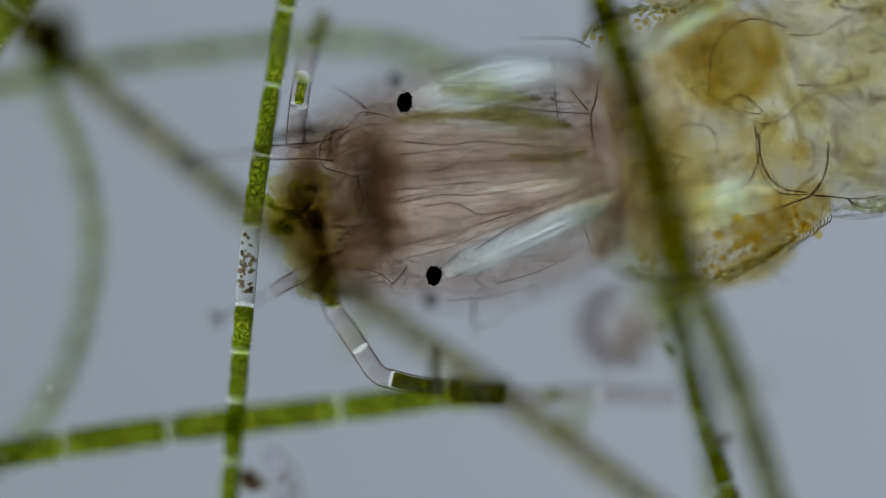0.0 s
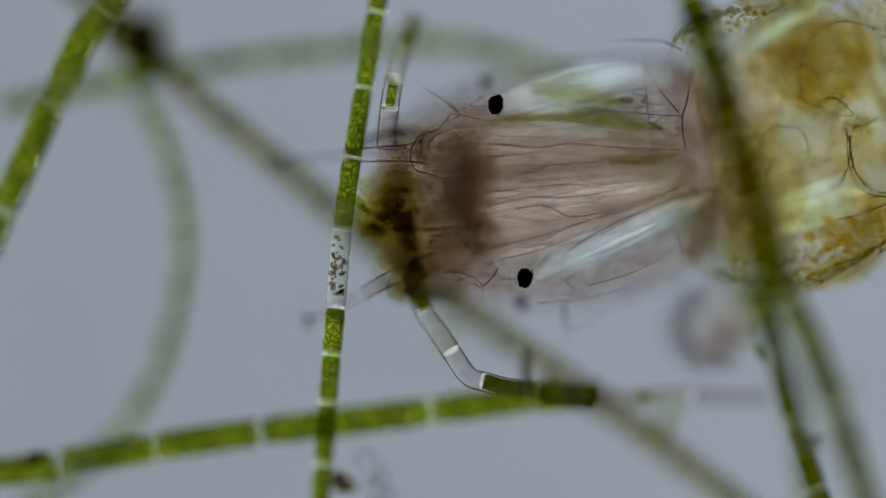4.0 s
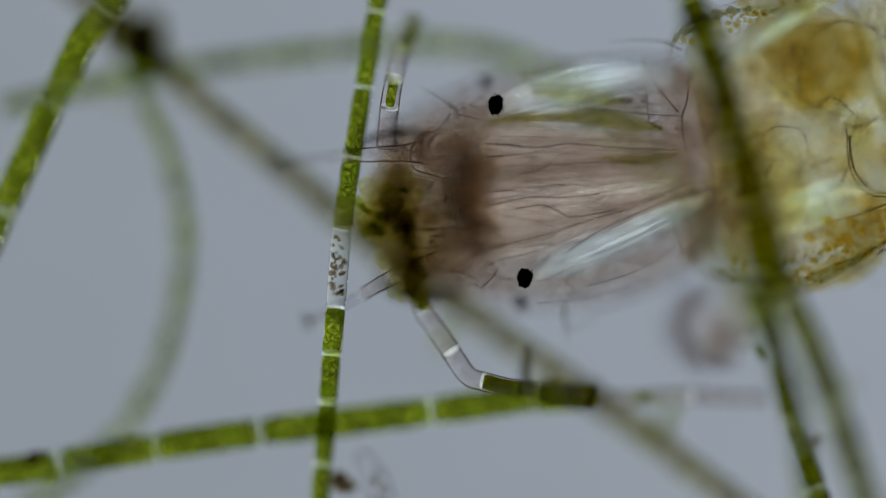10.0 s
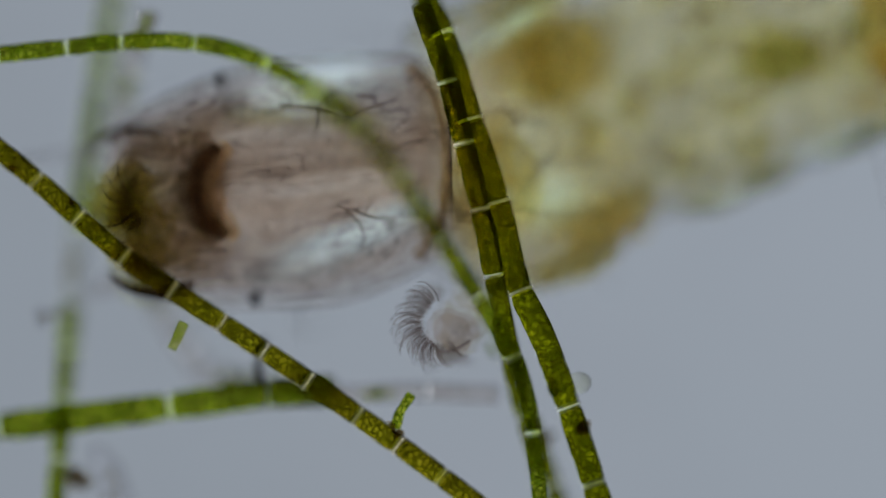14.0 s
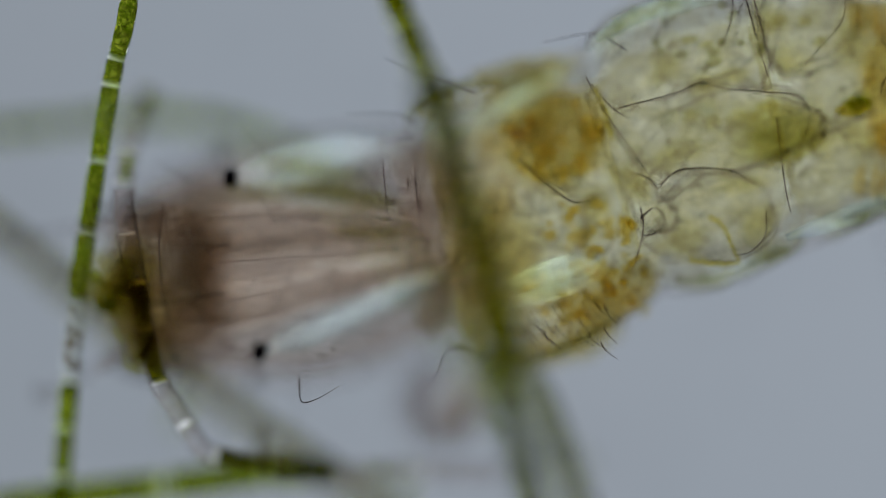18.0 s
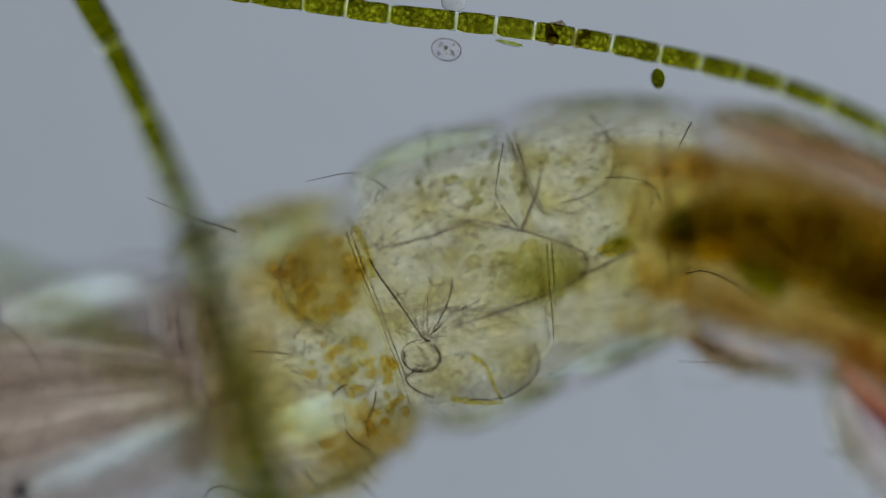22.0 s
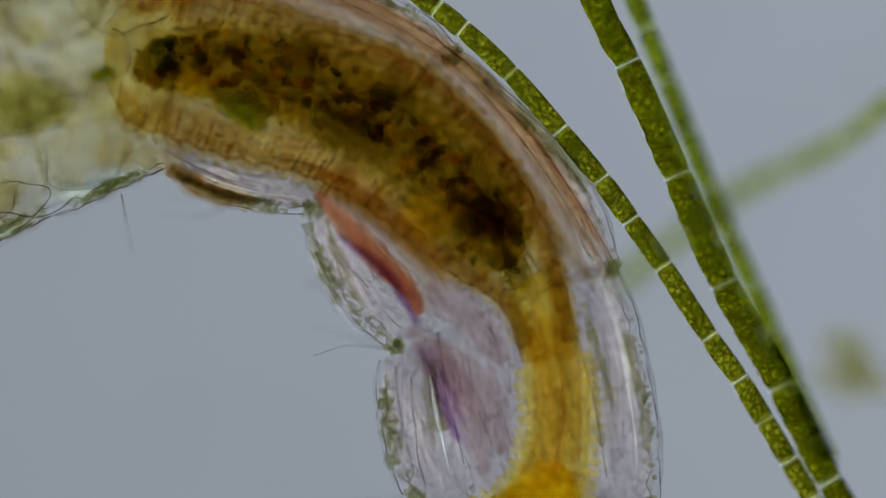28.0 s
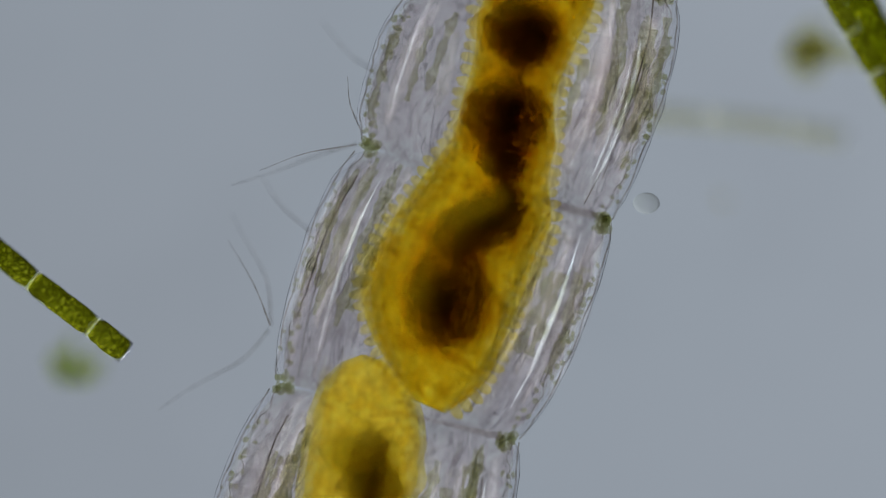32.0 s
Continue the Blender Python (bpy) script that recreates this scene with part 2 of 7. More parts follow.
FAT = tint("yellowish_fat_body", (0.975, 0.97, 0.895), (1.0, 1.0, 0.98), 34, lo=0.30, hi=0.52, depth=0.02, spread=0.01, ior=1.008)
FAT_SOFT = tint("cloudy_fat_body", (0.98, 0.97, 0.90), (1.0, 1.0, 0.99), 34, lo=0.30, hi=0.52, depth=0.02, spread=0.01)
OLIVE = tint("olive_gut_patch", (0.86, 0.85, 0.64), (0.96, 0.95, 0.84), 24, depth=0.06)
AMBER = tint("amber_tissue", (0.965, 0.925, 0.75), (1.0, 0.99, 0.93), 26, lo=0.36, hi=0.60, depth=0.05, spread=0.02, warp=0.9, blotch=0.04)
GRAIN = tint("amber_cell", (0.92, 0.83, 0.48), (0.98, 0.94, 0.72), 10, depth=0.08)
GUT = tint("gut_wall", (0.965, 0.91, 0.70), (1.0, 0.985, 0.89), 12, lo=0.36, hi=0.58, stretch=(1, 0.35, 1), depth=0.05, fine=4, uv=True, warp=0.6)
GUT_CELL = tint("gut_wall_cell", (0.94, 0.85, 0.62), (0.985, 0.94, 0.78), 16, depth=0.06, ior=1.012, spread=0.03)
GUT_ORANGE = tint("orange_gut_wall", (0.965, 0.90, 0.44), (1.0, 0.985, 0.70), 8, lo=0.42, hi=0.58, stretch=(1, 0.4, 1), depth=0.16, fine=2.5, scatter=0.05, white=(1.0, 0.88, 0.2), uv=True, warp=0.6)
GUT_YELLOW = tint("yellow_gut_wall", (0.975, 0.93, 0.56), (1.0, 0.985, 0.78), 11, lo=0.4, hi=0.6, depth=0.08, scatter=0.05, white=(1.0, 0.88, 0.3), warp=0.6)
GUT_FRINGE = tint("pale_gut_fringe", (0.98, 0.92, 0.50), (1.0, 0.98, 0.80), 10, depth=0.08, scatter=0.06, white=(1.0, 0.92, 0.4))
FOOD = tint("gut_contents", (0.915, 0.887, 0.70), (0.99, 0.98, 0.88), 16, lo=0.36, hi=0.60, depth=0.12, fine=4, warp=0.9, blotch=0.06)
FOOD_HALO = tint("brown_gut_haze", (0.94, 0.905, 0.70), (0.99, 0.97, 0.84), 40, lo=0.3, hi=0.7, depth=0.05, warp=0.8)
# GLOW: back tissue whose scatter is put in to brighten the chest
GLOW = tint("pale_yellow_back_glow", (0.97, 0.96, 0.90), (1.0, 1.0, 0.99), 40, lo=0.3, hi=0.6, scatter=0.07, white=(0.94, 1.0, 1.0), depth=0.03, fine=5, warp=0.9)
BROWN = tint("brown_jaw_tissue", (0.95, 0.925, 0.875), (0.995, 0.985, 0.97), 22, lo=0.34, hi=0.62, depth=0.04, fine=4, warp=0.8)
YELLOW = tint("yellow_fat_patch", (0.975, 0.965, 0.86), (1.0, 0.995, 0.95), 18, lo=0.34, hi=0.62, depth=0.04, fine=3, warp=0.8)
RIM = tint("soft_membrane", (0.78, 0.76, 0.75), (0.92, 0.90, 0.88), 24, depth=0.06)
GUT_SAC = tint("yellow_gut_sac", (0.95, 0.86, 0.60), (1.0, 0.96, 0.80), 14, depth=0.06, ior=1.05)
FOOD_DARK = tint("dark_gut_contents", (0.76, 0.71, 0.53), (0.95, 0.92, 0.78), 12, lo=0.38, hi=0.60, depth=0.16, fine=3, warp=0.8)
RED = tint("red_muscle", (0.95, 0.76, 0.66), (1.0, 0.91, 0.84), 9, stretch=(0.06, 1, 1), depth=0.06, uv=True, warp=0.5)
RUST = tint("rust_muscle", (0.94, 0.82, 0.67), (0.99, 0.945, 0.87), 12, stretch=(0.08, 1, 1), depth=0.05, uv=True)
PURPLE = tint("purple_muscle", (0.86, 0.74, 0.91), (0.96, 0.91, 0.97), 30, stretch=(0.15, 1, 1), depth=0.12, uv=True)
PINK = tint("pinkish_tissue", (0.95, 0.91, 0.91), (0.995, 0.975, 0.97), 30, stretch=(0.2, 1, 1), depth=0.05, uv=True)
FIBRE = tint("grey_muscle_fibre", (0.88, 0.865, 0.86), (1.0, 0.99, 0.985), 8, lo=0.36, hi=0.56, stretch=(0.10, 1, 1), scatter=0.06, depth=0.05, uv=True)
OLIVE_FAT = tint("greenish_fat_grain", (0.79, 0.79, 0.63), (0.955, 0.955, 0.87), 8, "cells", 0.2, 0.7, depth=0.2)
MOUTH = tint("olive_mouth_tissue", (0.955, 0.93, 0.80), (0.99, 0.98, 0.92), 14, depth=0.10)
TISSUE = tint("cellular_tissue", (0.86, 0.84, 0.78), (1.0, 1.0, 0.99), 85, "membrane", 0.0, 0.02, depth=0.04, fine=10, warp=1.3)
SPECKLE = veil("speckled_yellow_tissue", (1.0, 1.0, 0.995), (0.96, 0.95, 0.88), (0.80, 0.77, 0.70), 34, (0.8, 1, 1), width=0.010, warp=1.4, grit=0.12, fine=4, film=False)
STREAK_FINE = tint("fine_streaky_tissue", (0.86, 0.835, 0.845), (1.0, 0.995, 0.99), 9, lo=0.28, hi=0.45, stretch=(0.06, 1, 1), depth=0.04, fine=2, uv=True, warp=0.8)
MOTTLE_GREY = tint("lilac_grey_tissue", (0.88, 0.845, 0.85), (1.0, 0.985, 0.985), 16, lo=0.30, hi=0.50, depth=0.04, fine=3, warp=0.8)
FAN = veil("striped_head_muscle", (1.0, 0.99, 0.975), (0.79, 0.72, 0.635), (0.58, 0.52, 0.51), 27, (0.035, 1, 1), width=0.013, lo=0.44, hi=0.56, warp=0.5, grit=0.06, scatter=0.07, white=(0.97, 0.98, 0.98))
FAN_SOFT = veil("pale_head_muscle", (1.0, 0.99, 0.975), (0.91, 0.86, 0.80), (0.66, 0.60, 0.58), 26, (0.05, 1, 1), width=0.014, lo=0.42, hi=0.58, warp=0.6, grit=0.06, scatter=0.04, white=(0.98, 0.97, 0.94))
WRINKLE = veil("wrinkled_head_skin", (1.0, 0.995, 0.99), (0.955, 0.925, 0.90), (0.50, 0.45, 0.45), 46, (0.22, 1, 1), width=0.012, warp=1.2, grit=0.04)
JAW = veil("creased_jaw_tissue", (1.0, 0.99, 0.975), (0.88, 0.82, 0.75), (0.55, 0.48, 0.43), 22, (0.7, 1, 1), width=0.018, lo=0.42, hi=0.54, warp=1.6, grit=0.08)
WRINKLE_FAT = veil("wrinkled_body_skin", (1.0, 1.0, 0.99), (0.955, 0.945, 0.90), (0.55, 0.51, 0.48), 40, (0.5, 1, 1), width=0.0105, warp=1.5, grit=0.14, fine=3.0, scatter=0.02)
OCHRE = veil("ochre_body_tissue", (1.0, 0.985, 0.93), (0.90, 0.81, 0.60), (0.66, 0.58, 0.46), 44, (1, 1, 1), False, width=0.013, warp=1.3, grit=0.12, fine=4, scatter=0.03)
PALE_BAR = veil("bluish_white_band", (0.97, 0.985, 0.99), (0.86, 0.90, 0.92), (0.62, 0.64, 0.68), 18, (0.05, 1, 1), width=0.02, scatter=0.13, white=(0.86, 0.96, 1.0), film=False)
HEAD_VEIL = veil("tan_head_film", (1.0, 0.99, 0.98), (0.96, 0.925, 0.895), (0.64, 0.57, 0.54), 40, (0.25, 1, 1), width=0.012, warp=1.3, grit=0.04)
NECK = veil("folded_neck_skin", (1.0, 0.98, 0.955), (0.88, 0.81, 0.73), (0.56, 0.49, 0.44), 26, (1, 0.10, 1), width=0.014, warp=1.0, grit=0.05)
NECK_BROWN = tint("brown_neck_ring", (0.80, 0.70, 0.58), (0.93, 0.86, 0.76), 14, depth=0.1)
GULLET_HAZE = tint("brown_gullet_muscle", (0.93, 0.91, 0.885), (0.985, 0.97, 0.96), 20, depth=0.05, warp=0.8)
RUST_TISSUE = tint("tan_gullet_muscle", (0.96, 0.90, 0.80), (0.99, 0.96, 0.91), 14, depth=0.06)
PEDESTAL = veil("antenna_pedestal_skin", (0.98, 0.955, 0.93), (0.90, 0.84, 0.79), (0.6, 0.52, 0.46), 24, (1, 1, 1), False, width=0.012, warp=1.2, grit=0.05, film=False)
ROOT = tint("amber_horn", (0.66, 0.55, 0.32), (0.90, 0.82, 0.62), 14, depth=0.2)
GUT_PLEAT = veil("pleated_gut_wall", (1.0, 0.965, 0.72), (0.95, 0.78, 0.30), (0.80, 0.58, 0.28), 22, (0.05, 1, 1), width=0.02, warp=0.5, grit=0.08)
GUT_STAIN = tint("amber_gut_stain", (0.965, 0.88, 0.54), (0.99, 0.955, 0.74), 16, depth=0.06)
GRIT = tint("dark_food_grit", (0.66, 0.60, 0.43), (0.88, 0.82, 0.66), 8, depth=0.2)
GRIT_GOLD = tint("golden_food_grit", (0.88, 0.72, 0.30), (0.99, 0.92, 0.62), 10, scatter=0.10, white=(1.0, 0.78, 0.2), depth=0.15)
GRIT_GREEN = tint("olive_food_grit", (0.50, 0.54, 0.22), (0.80, 0.82, 0.46), 10, depth=0.15)
RUST_FILM = veil("rust_back_muscle", (1.0, 0.95, 0.81), (0.89, 0.66, 0.38), (0.60, 0.40, 0.30), 22, (0.03, 1, 1), width=0.018, lo=0.42, hi=0.62, warp=0.5, grit=0.05)
AMBER_FILM = veil("orange_back_muscle", (1.0, 0.93, 0.73), (0.94, 0.74, 0.42), (0.66, 0.44, 0.32), 18, (0.03, 1, 1), width=0.016, lo=0.40, hi=0.62, warp=0.5, grit=0.05)
RUST_EDGE = tint("purplish_brown_edge", (0.55, 0.38, 0.32), (0.80, 0.64, 0.54), 30, depth=0.1)
GUT_BANDS = veil("banded_gut_wall", (1.0, 0.97, 0.86), (0.90, 0.79, 0.55), (0.66, 0.52, 0.34), 26, (1, 0.10, 1), width=0.014, lo=0.42, hi=0.58, warp=0.6, grit=0.05)
BACK = veil("wrinkled_back_skin", (1.0, 1.0, 0.99), (0.93, 0.92, 0.875), (0.44, 0.41, 0.41), 62, (0.7, 1, 1), width=0.010, warp=1.6, grit=0.06, fine=3.2, scatter=0.05)
BACK_FIBRE = veil("streaky_back_tissue", (1.0, 1.0, 0.995), (0.90, 0.885, 0.84), (0.50, 0.47, 0.45), 14, (0.25, 1, 1), width=0.018, warp=1.2, grit=0.10, fine=2.2, scatter=0.05)
ABDOMEN = veil("creased_belly_film", (1.0, 0.995, 0.995), (0.945, 0.92, 0.935), (0.60, 0.57, 0.60), 38, (0.10, 1, 1), width=0.009, warp=0.9, grit=0.06, scatter=0.04)
PALE_CORE = tint("pale_cell_core", (0.96, 0.93, 0.80), (1.0, 0.99, 0.92), 6, scatter=0.12, white=(1.0, 0.96, 0.8), depth=0.05)
FAN_BROAD = veil("broad_striped_muscle", (1.0, 0.99, 0.975), (0.62, 0.53, 0.45), (0.48, 0.42, 0.42), 44, (0.03, 1, 1), width=0.016, lo=0.44, hi=0.56, warp=0.5, grit=0.05, scatter=0.12, white=(0.98, 0.99, 1.0))
SEPTUM_GREY = tint("purplish_grey_septum", (0.72, 0.69, 0.71), (0.88, 0.86, 0.86), 30, depth=0.06)
YELLOW_VESSEL = tint("yellow_strand", (0.90, 0.84, 0.40), (0.98, 0.95, 0.66), 14, depth=0.08)
PINK_PAD = tint("pinkish_pad", (0.955, 0.925, 0.91), (0.99, 0.97, 0.96), 20, depth=0.05)
THREAD = tint("purplish_brown_thread", (0.58, 0.51, 0.50), (0.86, 0.80, 0.77), 40, depth=0.2)
BELLY = veil("creased_underside_skin", (1.0, 0.99, 0.98), (0.92, 0.875, 0.84), (0.50, 0.45, 0.45), 34, (0.20, 1, 1), width=0.016, lo=0.42, hi=0.58, warp=1.3, grit=0.06)
MOUTH_VEIL = veil("creased_mouth_tissue", (1.0, 0.995, 0.97), (0.86, 0.83, 0.70), (0.55, 0.51, 0.42), 17, (0.6, 1, 1), width=0.020, lo=0.42, hi=0.54, warp=1.5, grit=0.10)
MUSH_DARK = tint("dark_olive_mush", (0.50, 0.47, 0.24), (0.84, 0.82, 0.52), 14, depth=0.25, warp=0.8)
GUT_MOTTLE = veil("mottled_yellow_gut_wall", (1.0, 0.985, 0.78), (0.94, 0.82, 0.38), (0.74, 0.58, 0.26), 13, (1, 0.6, 1), width=0.022, lo=0.42, hi=0.58, warp=1.2, grit=0.14)
HORN_BROWN = tint("translucent_brown_horn", (0.20, 0.15, 0.10), (0.50, 0.42, 0.30), 16, depth=0.3)
GUT_TAN = veil("tan_gut_lining", (1.0, 0.98, 0.90), (0.94, 0.87, 0.67), (0.68, 0.57, 0.43), 24, (1, 0.2, 1), width=0.012, warp=0.8, grit=0.06)
PALE_LUMP = tint("bright_yellow_lump", (0.95, 0.92, 0.45), (1.0, 0.98, 0.65), 8, scatter=0.16, white=(0.95, 0.95, 0.3), depth=0.2)
EYE = dark("eye_pigment", (0.012, 0.010, 0.02), 1.0)
HORN = dark("dark_horn", (0.05, 0.03, 0.015), 0.95)
DEBRIS = tint("brown_debris", (0.52, 0.44, 0.32), (0.93, 0.88, 0.76), 12, lo=0.4, hi=0.62, depth=0.25)


# ---------------------------------------------------------------- helpers for shapes
PLACE = {}


def thing(name, at, label, category, group="", kind=""):
    ob = tagged(new(name), label, category, group, kind)
    ob.location = at
    ob.empty_display_size = 0.05
    PLACE[ob] = Vector(at)
    return ob


def part(name, bm, material, parent, label="", kind="", smooth=True):
    """Links a bmesh, given in world metres, as one mesh under its thing; its origin lies in its middle."""
    at = sum((v.co for v in bm.verts), Vector()) / max(1, len(bm.verts))
    bmesh.ops.recalc_face_normals(bm, faces=bm.faces)
    bmesh.ops.translate(bm, vec=-at, verts=bm.verts)
    me = bpy.data.meshes.new(name)
    bm.to_mesh(me)
    bm.free()
    me.materials.append(material)
    if smooth:
        me.shade_smooth()
    ob = new(name, me)
    PLACE[ob] = at
    if parent:
        ob.parent = parent
        ob.location = at - PLACE[parent]
    else:
        ob.location = at
    return tagged(ob, label, "", "", kind)


def spline(points, step=8.0):
    """Points along a smooth curve through plan points, about step apart."""
    p = [Vector(q if len(q) == 3 else (*q, 0)) for q in points]
    p = [2 * p[0] - p[1], *p, 2 * p[-1] - p[-2]]
    out = []
    for i in range(1, len(p) - 2):
        n = max(2, int((p[i + 1] - p[i]).length / step))
        for k in range(n):
            t = k / n
            out.append(0.5 * (2 * p[i] + (p[i + 1] - p[i - 1]) * t + (2 * p[i - 1] - 5 * p[i] + 4 * p[i + 1] - p[i + 2]) * t * t
                              + (3 * p[i] - p[i - 1] - 3 * p[i + 1] + p[i + 2]) * t ** 3))
    out.append(p[-2])
    return out


def resample(line, n):
    """n points at even steps along a polyline."""
    d = [0.0]
    for a, b in zip(line, line[1:]):
        d.append(d[-1] + (b - a).length)
    out, j = [], 0
    for k in range(n):
        s = d[-1] * k / (n - 1)
        while j < len(d) - 2 and d[j + 1] < s:
            j += 1
        f = (s - d[j]) / max(1e-9, d[j + 1] - d[j])
        out.append(line[j].lerp(line[j + 1], min(1, f)))
    return out


def rings(bm, loops, cap=True):
    """Skins a row of rings of points (world metres); the map runs along the row and round the rings, in metres."""
    uv = bm.loops.layers.uv.verify()
    vs = [[bm.verts.new(p) for p in ring] for ring in loops]
    m, run = len(vs[0]), 0.0
    for a, b in zip(vs, vs[1:]):
        step = ((b[0].co - a[0].co).length + (b[m // 2].co - a[m // 2].co).length) / 2
        wide = (a[0].co - a[m // 2].co).length * 1.5
        for k in range(m):
            face = bm.faces.new((a[k], a[(k + 1) % m], b[(k + 1) % m], b[k]))
            for loop, (u, v) in zip(face.loops, ((run, k), (run, k + 1), (run + step, k + 1), (run + step, k))):
                loop[uv].uv = (u, abs(2 * v / m - 1) * wide)
        run += step
    if cap:
        bm.faces.new(list(reversed(vs[0])))
        bm.faces.new(vs[-1])
    return bm


def bridge(bm, first, second):
    """Joins two layers of one body by a sliver, so that they stay one piece."""
    bm.verts.ensure_lookup_table()
    v = bm.verts[second]
    bm.faces.new((bm.verts[first], v, v.link_edges[0].other_vert(v)))


def tube(line, radius, sides=10, flat=1.0, lump=0.0, seed=0.0, cap=True, bm=None, shells=()):
    """A round rod along plan points; radius: a number or a function of 0..1; flat: height over width; lump: unevenness;
    shells: thinner layers inside, so that its middle is denser than its rim."""
    bm = bm or bmesh.new()
    starts = []
    for q, k in enumerate(shells):
        starts.append(len(bm.verts))
        tube(line, (lambda t, k=k: k * (radius(t) if callable(radius) else radius)), sides, flat, lump, seed + q + 1, cap, bm)
    starts.append(len(bm.verts))
    loops, n = [], len(line)
    for i, p in enumerate(line):
        d = (line[min(n - 1, i + 1)] - line[max(0, i - 1)]).normalized()
        side = Vector((-d.y, d.x, 0))
        side = side.normalized() if side.length > 1e-4 else Vector((1, 0, 0))
        up = d.cross(side)
        r = radius(i / (n - 1)) if callable(radius) else radius
        ring = []
        for k in range(sides):
            a = 2 * math.pi * k / sides
            rr = r
            if lump:
                rr *= 1 + lump * noise.noise((i * 0.37 + seed, math.cos(a) * 1.3 + seed, math.sin(a) * 1.3))
            q = p + side * (math.cos(a) * rr) + up * (math.sin(a) * rr * flat)
            ring.append(V(*q))
        loops.append(ring)
    rings(bm, loops, cap)
    for first, second in zip(starts, starts[1:]):
        bridge(bm, first, second)
    return bm


def blob(at, radii, turn=0.0, lump=0.12, size=0.5, seed=0.0, level=3, shells=()):
    """An uneven rounded body at a plan point, with layers inside it where shells are given."""
    bm = bmesh.new()
    c, s = math.cos(radians(turn)), math.sin(radians(turn))
    starts = []
    for q, scale in enumerate((1.0, *shells)):
        starts.append(len(bm.verts))
        ball(bm, at, [r * scale for r in radii], c, s, lump, size, seed + 5 * q, level)
    for first, second in zip(starts, starts[1:]):
        bridge(bm, first, second)
    return bm


def ball(bm, at, radii, c, s, lump, size, seed, level):
    for v in bmesh.ops.create_icosphere(bm, subdivisions=level, radius=1.0)["verts"]:
        k = 1 + lump * noise.noise(v.co / size + Vector((seed * 3.1, seed, -seed)))
        x, y, z = v.co.x * radii[0] * k, v.co.y * radii[1] * k, v.co.z * radii[2] * k
        v.co = V(at[0] + x * c - y * s, at[1] + x * s + y * c, at[2] + z)


def loft(top, bottom, z=0.0, thick=0.8, stations=24, sides=28, ends=(0.75, 0.75), round_off=0.12, lump=0.0, seed=0.0, zfun=None, cap=True, shells=()):
    """A rounded body between two edge lines of the plan (its outline from above); thick: height over width."""
    a, b = resample(spline(top, 10), stations), resample(spline(bottom, 10), stations)
    bm = bmesh.new()
    starts = []
    for q, scale in enumerate((1.0, *shells)):
        starts.append(len(bm.verts))
        skin(bm, a, b, scale, z, thick, stations, sides, ends, round_off, lump, seed + 3 * q, zfun, cap)
    for first, second in zip(starts, starts[1:]):
        bridge(bm, first, second)
    return bm


def skin(bm, a, b, scale, z, thick, stations, sides, ends, round_off, lump, seed, zfun, cap):
    loops = []
    for i in range(stations):
        t = i / (stations - 1)
        f = 1.0
        if t < round_off:
            f = ends[0] + (1 - ends[0]) * math.sqrt(1 - (1 - t / round_off) ** 2)
        elif t > 1 - round_off:
            f = ends[1] + (1 - ends[1]) * math.sqrt(max(0, 1 - (1 - (1 - t) / round_off) ** 2))
        mid, arm = (a[i] + b[i]) / 2, (a[i] - b[i]) / 2 * f * scale
        w, zc = arm.length, (zfun(t) if zfun else z)
        ring = []
        for k in range(sides):
            u = 2 * math.pi * k / sides
            r = 1 + (lump * noise.noise((t * 9 + seed, math.cos(u) * 2, math.sin(u) * 2 + seed)) if lump else 0)
            q = mid + arm * (math.cos(u) * r)
            ring.append(V(q.x, q.y, zc + w * thick * math.sin(u) * r))
        loops.append(ring)
    return rings(bm, loops, cap)


